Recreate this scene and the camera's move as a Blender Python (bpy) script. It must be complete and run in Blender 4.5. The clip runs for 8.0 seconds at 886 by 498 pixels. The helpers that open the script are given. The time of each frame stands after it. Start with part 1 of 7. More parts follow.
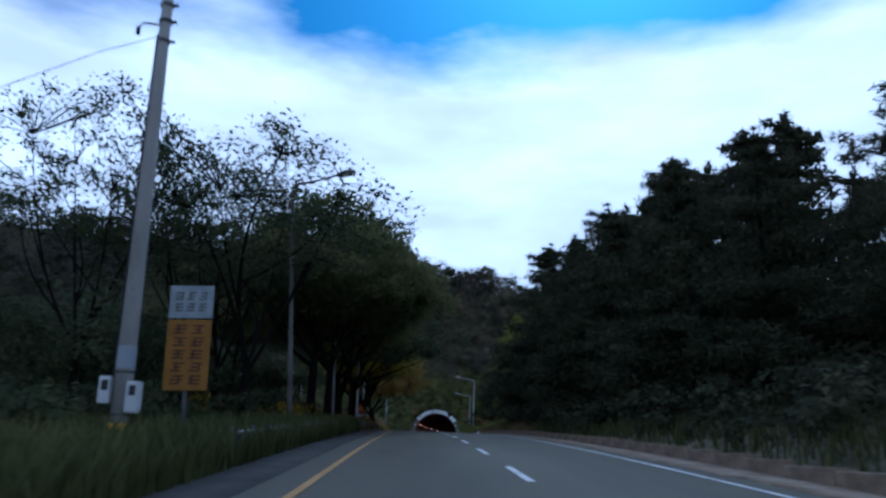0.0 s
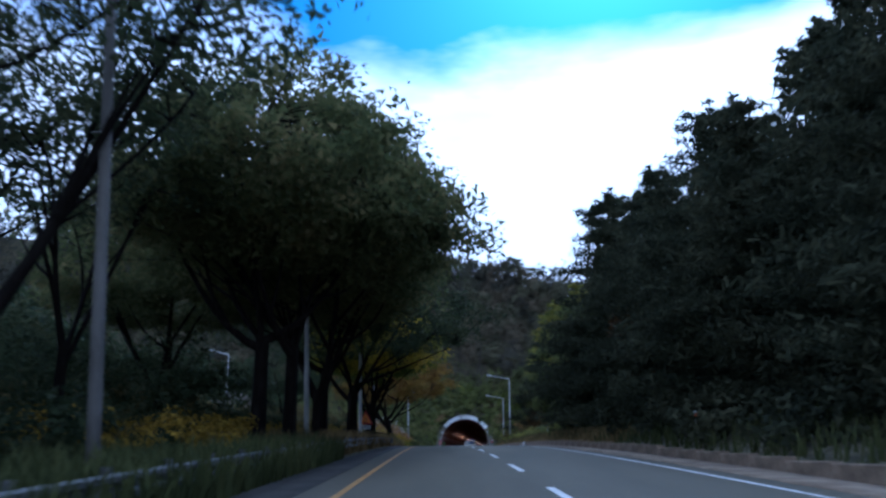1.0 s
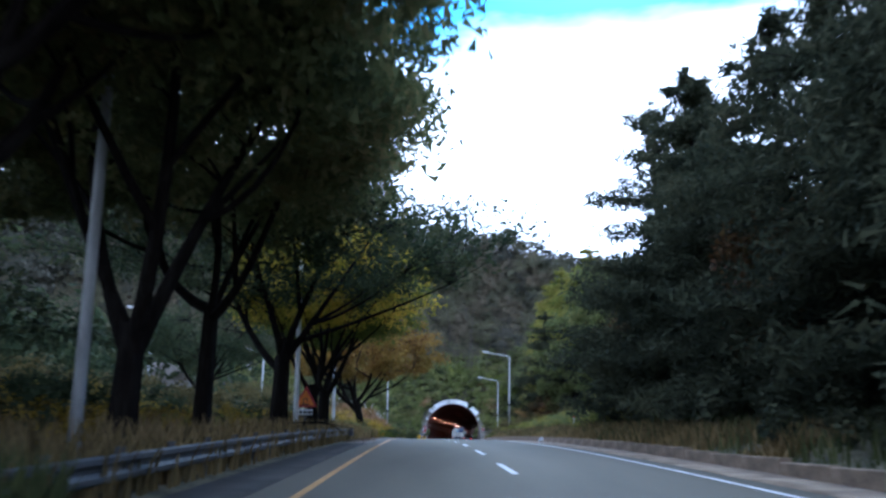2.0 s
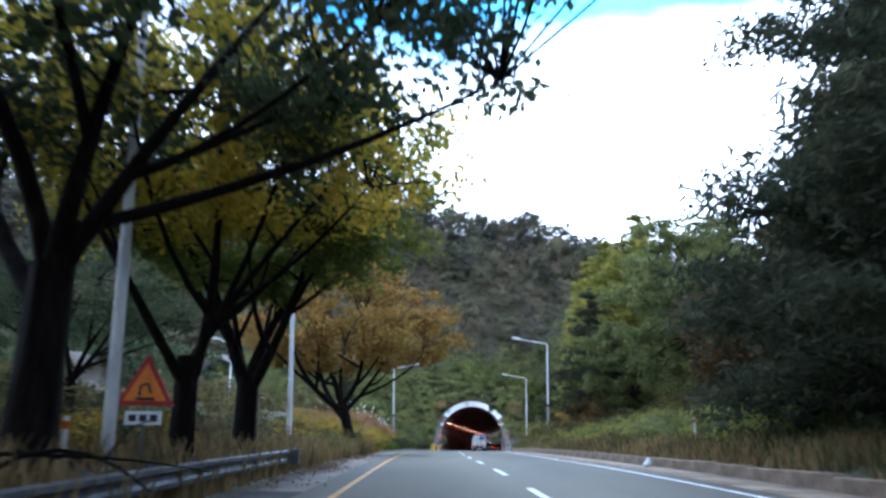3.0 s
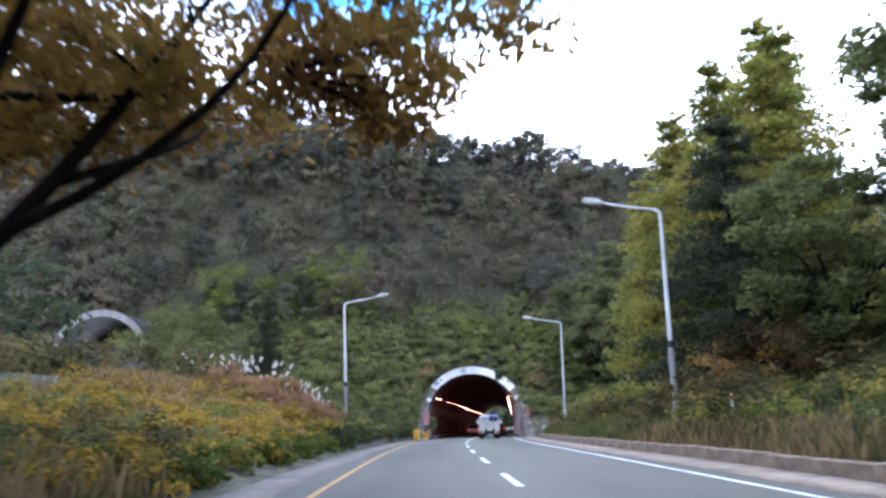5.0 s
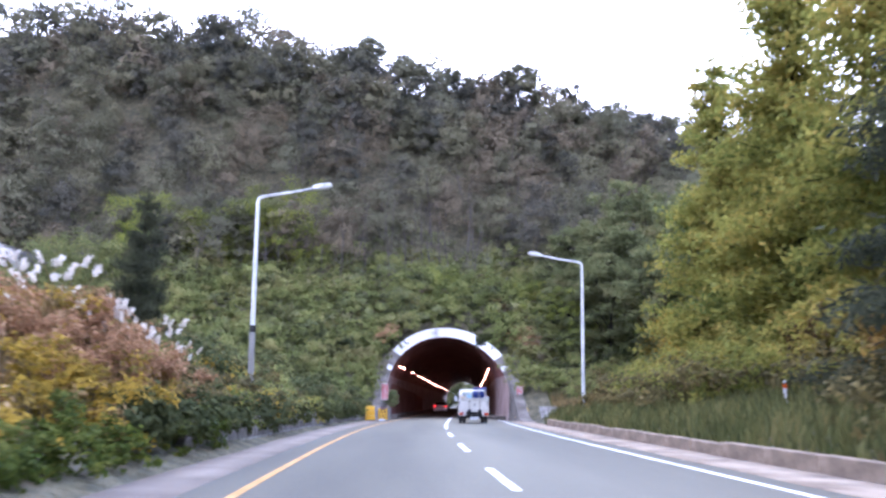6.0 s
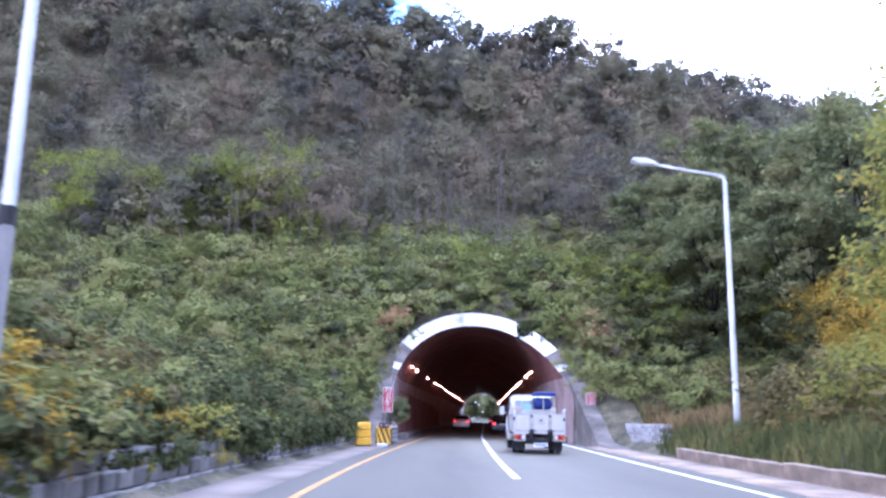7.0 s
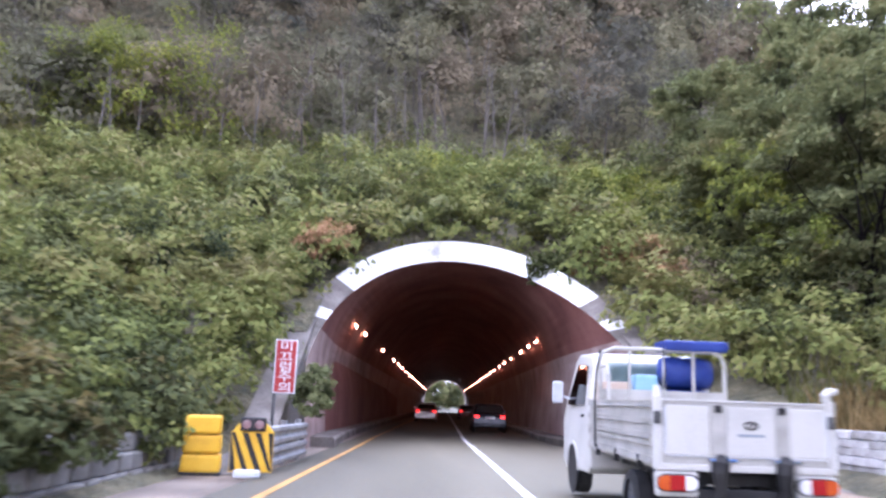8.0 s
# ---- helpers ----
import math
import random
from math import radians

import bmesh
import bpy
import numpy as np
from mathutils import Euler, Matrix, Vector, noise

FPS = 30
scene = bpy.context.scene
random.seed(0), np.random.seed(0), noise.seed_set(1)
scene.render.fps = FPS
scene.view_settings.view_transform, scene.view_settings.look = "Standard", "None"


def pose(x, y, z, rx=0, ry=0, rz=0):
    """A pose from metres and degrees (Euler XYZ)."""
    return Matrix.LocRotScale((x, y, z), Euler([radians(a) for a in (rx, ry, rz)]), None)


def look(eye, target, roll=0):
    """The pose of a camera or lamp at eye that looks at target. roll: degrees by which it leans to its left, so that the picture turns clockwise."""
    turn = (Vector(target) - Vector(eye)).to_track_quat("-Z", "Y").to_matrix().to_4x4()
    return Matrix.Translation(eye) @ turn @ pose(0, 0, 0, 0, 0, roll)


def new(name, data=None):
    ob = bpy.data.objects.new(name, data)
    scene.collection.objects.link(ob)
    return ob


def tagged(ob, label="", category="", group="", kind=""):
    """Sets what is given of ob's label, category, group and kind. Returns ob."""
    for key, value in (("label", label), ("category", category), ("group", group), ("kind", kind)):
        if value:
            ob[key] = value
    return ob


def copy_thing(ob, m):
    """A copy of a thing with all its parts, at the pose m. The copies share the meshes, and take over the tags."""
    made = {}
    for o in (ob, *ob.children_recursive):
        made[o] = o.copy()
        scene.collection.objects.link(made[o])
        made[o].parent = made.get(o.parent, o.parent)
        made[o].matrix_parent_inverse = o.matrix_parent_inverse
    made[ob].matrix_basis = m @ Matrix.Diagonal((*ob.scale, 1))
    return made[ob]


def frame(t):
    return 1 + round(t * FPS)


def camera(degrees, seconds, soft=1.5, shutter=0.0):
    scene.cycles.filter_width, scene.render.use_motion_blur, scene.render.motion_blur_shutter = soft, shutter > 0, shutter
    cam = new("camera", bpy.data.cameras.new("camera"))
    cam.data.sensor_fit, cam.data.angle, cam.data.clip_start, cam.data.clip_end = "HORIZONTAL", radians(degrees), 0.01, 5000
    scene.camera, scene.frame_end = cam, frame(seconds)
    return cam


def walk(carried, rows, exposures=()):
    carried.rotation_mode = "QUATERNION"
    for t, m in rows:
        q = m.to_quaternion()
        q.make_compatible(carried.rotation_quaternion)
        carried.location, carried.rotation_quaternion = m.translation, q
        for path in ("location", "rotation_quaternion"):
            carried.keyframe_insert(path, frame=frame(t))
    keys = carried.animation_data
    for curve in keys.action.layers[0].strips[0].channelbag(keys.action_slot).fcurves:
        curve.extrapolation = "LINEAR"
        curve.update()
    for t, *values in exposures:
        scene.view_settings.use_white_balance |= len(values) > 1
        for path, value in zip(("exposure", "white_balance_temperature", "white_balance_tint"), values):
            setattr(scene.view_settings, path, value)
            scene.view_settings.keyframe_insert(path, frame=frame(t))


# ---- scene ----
# ---- camera and its walk ----
cam = camera(59.96, 8.0, soft=2.7, shutter=0.2)
# seconds, x, y, z, and the three turns in degrees
PATH = [
    (0.0, 3.639, -183.383, -0.988, 104.593, -1.944, 0.216),
    (0.5, 3.284, -173.962, -0.511, 105.570, -1.086, 1.328),
    (1.0, 3.017, -164.546, -0.057, 104.959, 0.336, 2.294),
    (1.5, 2.669, -155.186, 0.349, 105.083, 0.165, 1.567),
    (1.7, 2.527, -151.398, 0.496, 103.713, -1.289, 0.947),
    (2.8, 1.601, -130.087, 1.204, 104.533, 0.201, 2.254),
    (3.0, 1.403, -126.177, 1.308, 104.165, -0.474, 2.237),
    (3.5, 0.901, -116.468, 1.525, 103.701, -0.588, 1.875),
    (4.0, 0.423, -107.170, 1.668, 102.141, -0.464, 1.398),
    (4.2, 0.232, -103.442, 1.707, 102.281, 0.339, 1.521),
    (5.3, -0.726, -82.129, 1.798, 102.691, 1.475, 1.073),
    (5.5, -0.869, -78.181, 1.802, 101.491, -0.035, -0.585),
    (6.0, -1.230, -68.362, 1.796, 100.892, -0.753, -1.895),
    (6.5, -1.533, -58.984, 1.760, 101.885, -0.298, -0.445),
    (7.0, -1.630, -49.282, 1.698, 101.816, -0.903, -1.028),
    (7.5, -1.599, -39.854, 1.624, 100.718, -2.490, -2.767),
    (8.0, -1.323, -30.356, 1.533, 101.086, -2.067, -4.034),
]
EXPOSURES = [(0.0, -0.97, 4550, 11), (0.5, -0.72, 4450, 14), (1.0, -0.3, 4450, 14), (1.5, 0.33, 4550, 14), (3.0, 1.33, 4950, 12), (3.5, 1.18, 4900, 12),
             (4.0, 0.87, 4900, 13), (5.5, 1.76, 5300, 26), (6.5, 2.12, 5000, 33), (7.0, 2.2, 4950, 34), (8.0, 2.32, 5550, 31)]
walk(cam, [(t, pose(x, y, z, a, b, c)) for t, x, y, z, a, b, c in PATH], EXPOSURES)

# ---- world and sun ----
SUN_UP, SUN_ROUND = radians(42), radians(12)
world = bpy.data.worlds.new("world")
scene.world = world
world.use_nodes = True
wn, wl = world.node_tree.nodes, world.node_tree.links
wn.clear()
w_out, w_bg = wn.new("ShaderNodeOutputWorld"), wn.new("ShaderNodeBackground")
w_sky = wn.new("ShaderNodeTexSky")
w_sky.sky_type, w_sky.sun_disc = "NISHITA", False
w_sky.sun_elevation, w_sky.sun_rotation, w_sky.air_density, w_sky.dust_density = SUN_UP, SUN_ROUND, 1.0, 1.5
w_tc, w_map, w_noise, w_ramp = wn.new("ShaderNodeTexCoord"), wn.new("ShaderNodeMapping"), wn.new("ShaderNodeTexNoise"), wn.new("ShaderNodeValToRGB")
w_sep, w_high, w_add = wn.new("ShaderNodeSeparateXYZ"), wn.new("ShaderNodeMapRange"), wn.new("ShaderNodeMath")
w_mix = wn.new("ShaderNodeMix")
w_mix.data_type = "RGBA"
w_map.inputs["Scale"].default_value = (1.6, 1.6, 5.0)
w_noise.inputs["Scale"].default_value, w_noise.inputs["Detail"].default_value, w_noise.inputs["Roughness"].default_value = 1.6, 5.0, 0.55
# the cloud sheet is thick towards the horizon and opens higher up; the blue there imitates a windscreen's tint strip
w_high.inputs["From Min"].default_value, w_high.inputs["From Max"].default_value = 0.425, 0.545
w_high.inputs["To Min"].default_value, w_high.inputs["To Max"].default_value = 0.42, -0.2
w_add.operation = "ADD"
w_ramp.color_ramp.elements[0].position, w_ramp.color_ramp.elements[1].position = 0.42, 0.74
# and an unseen cloud cover is added overhead, to give more top light
w_top, w_sum = wn.new("ShaderNodeMapRange"), wn.new("ShaderNodeMath")
w_top.inputs["From Min"].default_value, w_top.inputs["From Max"].default_value = 0.62, 0.84
w_top.inputs["To Min"].default_value, w_top.inputs["To Max"].default_value = 0.0, 0.38
w_sum.operation = "ADD"
wl.new(w_sep.outputs["Z"], w_top.inputs["Value"])
wl.new(w_high.outputs["Result"], w_sum.inputs[0])
wl.new(w_top.outputs["Result"], w_sum.inputs[1])
# the cloud glows most where the hidden sun stands, ahead
w_front, w_cloud, w_blue = wn.new("ShaderNodeMapRange"), wn.new("ShaderNodeMix"), wn.new("ShaderNodeMix")
w_front.inputs["From Min"].default_value, w_front.inputs["From Max"].default_value = -0.6, 0.95
w_front.inputs["To Min"].default_value, w_front.inputs["To Max"].default_value = 0.0, 1.0
w_cloud.data_type = w_blue.data_type = "RGBA"
w_cloud.inputs["A"].default_value, w_cloud.inputs["B"].default_value = (13.5, 13.5, 13.3, 1), (19.0, 19.6, 20.2, 1)
w_blue.blend_type = "MULTIPLY"
w_blue.inputs["Factor"].default_value, w_blue.inputs["B"].default_value = 1.0, (0.18, 0.62, 1.05, 1)
wl.new(w_sep.outputs["Y"], w_front.inputs["Value"])
wl.new(w_front.outputs["Result"], w_cloud.inputs["Factor"])
w_soft, w_tone = wn.new("ShaderNodeTexNoise"), wn.new("ShaderNodeMapRange")
w_soft.inputs["Scale"].default_value, w_soft.inputs["Detail"].default_value = 2.3, 4.0
w_tone.inputs["From Min"].default_value, w_tone.inputs["From Max"].default_value = 0.35, 0.62
w_tone.inputs["To Min"].default_value, w_tone.inputs["To Max"].default_value = 0.76, 1.06
w_shade = wn.new("ShaderNodeVectorMath")
w_shade.operation = "SCALE"
wl.new(w_map.outputs["Vector"], w_soft.inputs["Vector"])
wl.new(w_soft.outputs["Fac"], w_tone.inputs["Value"])
wl.new(w_tone.outputs["Result"], w_shade.inputs["Scale"])
wl.new(w_cloud.outputs["Result"], w_shade.inputs[0])
wl.new(w_shade.outputs["Vector"], w_mix.inputs["B"])
wl.new(w_sky.outputs["Color"], w_blue.inputs["A"])
w_bg.inputs["Strength"].default_value = 0.11
for a, b in ((w_tc.outputs["Generated"], w_map.inputs["Vector"]), (w_map.outputs["Vector"], w_noise.inputs["Vector"]),
             (w_tc.outputs["Generated"], w_sep.inputs["Vector"]), (w_sep.outputs["Z"], w_high.inputs["Value"]),
             (w_noise.outputs["Fac"], w_add.inputs[0]), (w_sum.outputs["Value"], w_add.inputs[1]), (w_add.outputs["Value"], w_ramp.inputs["Fac"]),
             (w_ramp.outputs["Color"], w_mix.inputs["Factor"]), (w_blue.outputs["Result"], w_mix.inputs["A"]),
             (w_mix.outputs["Result"], w_bg.inputs["Color"]), (w_bg.outputs["Background"], w_out.inputs["Surface"])):
    wl.new(a, b)
sun_data = bpy.data.lights.new("sun", "SUN")
sun_data.energy, sun_data.angle, sun_data.color = 0.6, radians(20), (1.0, 0.95, 0.87)
sun = new("sun", sun_data)
sun.matrix_world = look((0, 0, 120), (0 - 60 * math.sin(SUN_ROUND), 0 - 60 * math.cos(SUN_ROUND), 120 - 60 * math.tan(SUN_UP)))


# ---- materials ----
def material(name, colors, scale=3.0, rough=0.7, metal=0.0, bump=0.15, bump_scale=40.0, island=0.0, object_random=0.0, leaf=0.0, dull=0.0, detail=6.0, stretch=(1, 1, 1), spec=0.4, distance=0.02):
    """A procedural surface: colours along a two-scale noise, with relief; optional variation by island or object, and light let through leaves."""
    colors = [tuple(v + (sum(c) / 3 - v) * dull for v in c) for c in colors]
    m = bpy.data.materials.new(name)
    m.use_nodes = True
    n, l = m.node_tree.nodes, m.node_tree.links
    n.clear()
    out, bsdf = n.new("ShaderNodeOutputMaterial"), n.new("ShaderNodeBsdfPrincipled")
    tc, mp = n.new("ShaderNodeTexCoord"), n.new("ShaderNodeMapping")
    mp.inputs["Scale"].default_value = stretch
    big, fine = n.new("ShaderNodeTexNoise"), n.new("ShaderNodeTexNoise")
    big.inputs["Scale"].default_value, big.inputs["Detail"].default_value = scale, detail
    fine.inputs["Scale"].default_value, fine.inputs["Detail"].default_value = bump_scale, 3.0
    l.new(tc.outputs["Object"], mp.inputs["Vector"])
    l.new(mp.outputs["Vector"], big.inputs["Vector"])
    l.new(mp.outputs["Vector"], fine.inputs["Vector"])
    mixv = n.new("ShaderNodeMath")
    mixv.operation = "MULTIPLY_ADD"
    mixv.inputs[1].default_value, mixv.inputs[2].default_value = 0.35, -0.175
    l.new(fine.outputs["Fac"], mixv.inputs[0])
    add = n.new("ShaderNodeMath")
    add.operation = "ADD"
    l.new(big.outputs["Fac"], add.inputs[0])
    l.new(mixv.outputs["Value"], add.inputs[1])
    value = add.outputs["Value"]
    for amount, node, socket in ((island, "ShaderNodeNewGeometry", "Random Per Island"), (object_random, "ShaderNodeObjectInfo", "Random")):
        if amount:
            src, mul, plus = n.new(node), n.new("ShaderNodeMath"), n.new("ShaderNodeMath")
            mul.operation, plus.operation = "MULTIPLY_ADD", "ADD"
            mul.inputs[1].default_value, mul.inputs[2].default_value = amount, -amount / 2
            l.new(src.outputs[socket], mul.inputs[0])
            l.new(value, plus.inputs[0])
            l.new(mul.outputs["Value"], plus.inputs[1])
            value = plus.outputs["Value"]
    ramp = n.new("ShaderNodeValToRGB")
    while len(ramp.color_ramp.elements) < len(colors):
        ramp.color_ramp.elements.new(0.5)
    for i, c in enumerate(colors):
        ramp.color_ramp.elements[i].position = 0.28 + 0.44 * i / max(1, len(colors) - 1)
        ramp.color_ramp.elements[i].color = (*c, 1)
    l.new(value, ramp.inputs["Fac"])
    l.new(ramp.outputs["Color"], bsdf.inputs["Base Color"])
    bsdf.inputs["Roughness"].default_value, bsdf.inputs["Metallic"].default_value = rough, metal
    bsdf.inputs["Specular IOR Level"].default_value = spec
    if bump:
        b = n.new("ShaderNodeBump")
        b.inputs["Strength"].default_value, b.inputs["Distance"].default_value = bump, distance
        l.new(fine.outputs["Fac"], b.inputs["Height"])
        l.new(b.outputs["Normal"], bsdf.inputs["Normal"])
    last = bsdf.outputs["BSDF"]
    if leaf:
        tr, mx = n.new("ShaderNodeBsdfTranslucent"), n.new("ShaderNodeMixShader")
        l.new(ramp.outputs["Color"], tr.inputs["Color"])
        mx.inputs["Fac"].default_value = leaf
        l.new(last, mx.inputs[1])
        l.new(tr.outputs["BSDF"], mx.inputs[2])
        last = mx.outputs["Shader"]
    l.new(last, out.inputs["Surface"])
    return m


def glowing(name, color, strength):
    m = bpy.data.materials.new(name)
    m.use_nodes = True
    b = m.node_tree.nodes["Principled BSDF"]
    b.inputs["Base Color"].default_value = (*color, 1)
    b.inputs["Emission Color"].default_value, b.inputs["Emission Strength"].default_value = (*color, 1), strength
    return m


def glass(name, color=(0.6, 0.7, 0.75), alpha_mix=0.5):
    """Tinted vehicle glass: dark transparent pane with a glossy face."""
    m = bpy.data.materials.new(name)
    m.use_nodes = True
    n, l = m.node_tree.nodes, m.node_tree.links
    n.clear()
    out, mx = n.new("ShaderNodeOutputMaterial"), n.new("ShaderNodeMixShader")
    tr, gl, fr = n.new("ShaderNodeBsdfTransparent"), n.new("ShaderNodeBsdfGlossy"), n.new("ShaderNodeFresnel")
    tr.inputs["Color"].default_value = (*color, 1)
    gl.inputs["Roughness"].default_value = 0.03
    fr.inputs["IOR"].default_value = 1.5
    l.new(fr.outputs["Fac"], mx.inputs["Fac"])
    l.new(tr.outputs["BSDF"], mx.inputs[1])
    l.new(gl.outputs["BSDF"], mx.inputs[2])
    l.new(mx.outputs["Shader"], out.inputs["Surface"])
    return m


ASPHALT = material("asphalt", [(0.081, 0.074, 0.05), (0.118, 0.107, 0.072), (0.15, 0.136, 0.093)], 0.35, 0.85, bump=0.25, bump_scale=60, stretch=(1, 0.12, 1))
CONCRETE_EDGE = material("pale_concrete", [(0.15, 0.125, 0.10), (0.23, 0.20, 0.17), (0.30, 0.275, 0.24)], 0.8, 0.9, bump=0.3, bump_scale=30)
STAINED = material("stained_concrete", [(0.06, 0.054, 0.042), (0.115, 0.10, 0.084), (0.19, 0.17, 0.15)], 0.9, 0.95, bump=0.4, bump_scale=12)
EARTH = material("earth", [(0.03, 0.03, 0.018), (0.085, 0.078, 0.042), (0.15, 0.125, 0.075)], 1.6, 0.95, bump=0.9, bump_scale=7, distance=0.2, detail=9)
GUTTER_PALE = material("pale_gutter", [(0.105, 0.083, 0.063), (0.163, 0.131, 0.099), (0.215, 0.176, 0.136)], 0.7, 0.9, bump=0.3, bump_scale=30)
# dirt tone with shade mixed into the colour; also the far bore's painted darkness
DIRT_AND_SHADE = material("dirt_and_shade", [(0.018, 0.017, 0.015), (0.036, 0.033, 0.028), (0.062, 0.056, 0.048)], 0.9, 0.95, bump=0.4, bump_scale=25)
DIRT = material("dry_dirt", [(0.13, 0.095, 0.065), (0.25, 0.19, 0.13), (0.35, 0.28, 0.20)], 1.2, 0.95, bump=0.5, bump_scale=25)
PAINT_YELLOW = material("yellow_paint", [(0.27, 0.14, 0.03), (0.38, 0.2, 0.04), (0.44, 0.25, 0.07)], 1.5, 0.7, bump=0.1, island=0.1)
PAINT_WHITE = material("white_paint", [(0.385, 0.385, 0.374), (0.682, 0.682, 0.671), (0.792, 0.792, 0.77)], 2.0, 0.7, bump=0.1)
GALV = material("galvanised_steel", [(0.055, 0.057, 0.057), (0.088, 0.09, 0.09), (0.122, 0.124, 0.122)], 3, 0.6, 0.35, bump=0.08, bump_scale=20)
POLE_WHITE = material("pale_pole_paint", [(0.40, 0.41, 0.40), (0.62, 0.63, 0.62), (0.72, 0.73, 0.71)], 2.5, 0.5, 0.1, bump=0.08, bump_scale=25, stretch=(1, 1, 0.3))
POLE_DULL = material("dull_pole_paint", [(0.16, 0.16, 0.155), (0.25, 0.25, 0.245), (0.33, 0.33, 0.32)], 2.5, 0.6, 0.1, bump=0.08, bump_scale=25, stretch=(1, 1, 0.3))
POLE_DARK = material("weathered_pole_paint", [(0.07, 0.065, 0.058), (0.115, 0.108, 0.098), (0.16, 0.15, 0.138)], 2.5, 0.7, 0.1, bump=0.08, bump_scale=25, stretch=(1, 1, 0.3))
POLE_CONCRETE = material("pole_concrete", [(0.198, 0.189, 0.171), (0.288, 0.279, 0.261), (0.36, 0.351, 0.324)], 1.2, 0.9, bump=0.2, stretch=(1, 1, 0.3))
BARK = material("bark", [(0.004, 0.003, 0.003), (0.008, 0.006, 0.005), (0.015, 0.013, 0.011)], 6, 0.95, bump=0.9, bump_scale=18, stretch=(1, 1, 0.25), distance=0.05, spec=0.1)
LEAF_DARK = material("dark_leaves", [(0.03, 0.048, 0.017), (0.059, 0.083, 0.026), (0.106, 0.111, 0.031)], 0.5, 0.7, bump=0, island=0.3, leaf=0.42, spec=0.05, dull=0.3)
LEAF_MID = material("mid_green_leaves", [(0.077, 0.101, 0.031), (0.154, 0.173, 0.05), (0.261, 0.216, 0.065)], 0.4, 0.75, bump=0, island=0.3, leaf=0.5, spec=0.05, dull=0.2)
LEAF_LATE = material("late_summer_leaves", [(0.062, 0.091, 0.018), (0.116, 0.14, 0.027), (0.205, 0.194, 0.034)], 0.3, 0.7, bump=0, island=0.35, leaf=0.5, spec=0.05)
LEAF_TURNING = material("turning_leaves", [(0.185, 0.188, 0.025), (0.392, 0.33, 0.038), (0.66, 0.44, 0.049)], 0.35, 0.7, bump=0, island=0.35, leaf=0.5, spec=0.05)
LEAF_DUSTY = material("dusty_leaves", [(0.08, 0.092, 0.045), (0.128, 0.144, 0.062), (0.18, 0.188, 0.08), (0.2, 0.172, 0.08)], 0.25, 0.85, bump=0, island=0.2, leaf=0.25, detail=3, spec=0.04)
LEAF_BRIGHT = material("bright_leaves", [(0.11, 0.117, 0.04), (0.171, 0.169, 0.055), (0.22, 0.202, 0.075)], 0.3, 0.8, bump=0, island=0.2, leaf=0.35, detail=3, spec=0.05)
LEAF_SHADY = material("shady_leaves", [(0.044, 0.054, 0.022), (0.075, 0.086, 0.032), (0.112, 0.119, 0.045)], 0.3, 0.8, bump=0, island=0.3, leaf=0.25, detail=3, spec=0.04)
LEAF_OLIVE = material("olive_leaves", [(0.06, 0.054, 0.02), (0.124, 0.105, 0.03), (0.21, 0.152, 0.038)], 0.45, 0.75, bump=0, island=0.3, leaf=0.35, spec=0.05, dull=0.15)
LEAF_YELLOW = material("yellow_leaves", [(0.131, 0.066, 0.022), (0.235, 0.142, 0.036), (0.338, 0.207, 0.04), (0.207, 0.164, 0.038)], 0.4, 0.6, bump=0, island=0.35, leaf=0.35, spec=0.07)
LEAF_GREEN = material("green_leaves", [(0.078, 0.098, 0.026), (0.16, 0.182, 0.042), (0.25, 0.245, 0.06)], 0.3, 0.75, bump=0, island=0.3, leaf=0.45, spec=0.05, dull=0.2)
LEAF_RUST = material("rust_leaves", [(0.05, 0.03, 0.015), (0.10, 0.055, 0.022), (0.13, 0.09, 0.03)], 0.6, 0.6, bump=0, island=0.3, leaf=0.3, spec=0.07)
NEEDLE = material("pine_needles", [(0.028, 0.036, 0.018), (0.054, 0.063, 0.027), (0.092, 0.092, 0.037)], 0.5, 0.85, bump=0, island=0.3, leaf=0.25, spec=0.03, dull=0.3)
# forest colours are lightened and dulled to carry the haze over the hill
FOREST_GREEN = material("forest_green", [(0.105, 0.102, 0.064), (0.161, 0.153, 0.091), (0.218, 0.199, 0.12)], 0.22, 0.9, bump=0, island=0.12, leaf=0.4, detail=3, spec=0.03)
FOREST_BROWN = material("forest_brown", [(0.124, 0.106, 0.071), (0.171, 0.142, 0.095), (0.216, 0.176, 0.114)], 0.22, 0.9, bump=0, island=0.12, leaf=0.4, detail=3, spec=0.03)
FOREST_GREY = material("forest_grey", [(0.104, 0.104, 0.067), (0.145, 0.142, 0.089), (0.184, 0.174, 0.109)], 0.22, 0.9, bump=0, island=0.12, leaf=0.4, detail=3, spec=0.03)
FOREST_PINE = material("forest_pine", [(0.064, 0.068, 0.054), (0.097, 0.095, 0.073), (0.131, 0.123, 0.094)], 0.22, 0.9, bump=0, island=0.12, leaf=0.4, detail=3, spec=0.03)
LEAF_LIME = material("yellow_green_leaves", [(0.118, 0.138, 0.023), (0.224, 0.236, 0.037), (0.325, 0.293, 0.044), (0.389, 0.276, 0.042)], 0.3, 0.8, bump=0, island=0.25, leaf=0.45, spec=0.05, dull=0.1)
LEAF_GOLD = material("golden_leaves", [(0.16, 0.115, 0.02), (0.33, 0.225, 0.03), (0.46, 0.31, 0.045)], 0.5, 0.8, bump=0, island=0.35, leaf=0.35, spec=0.05)
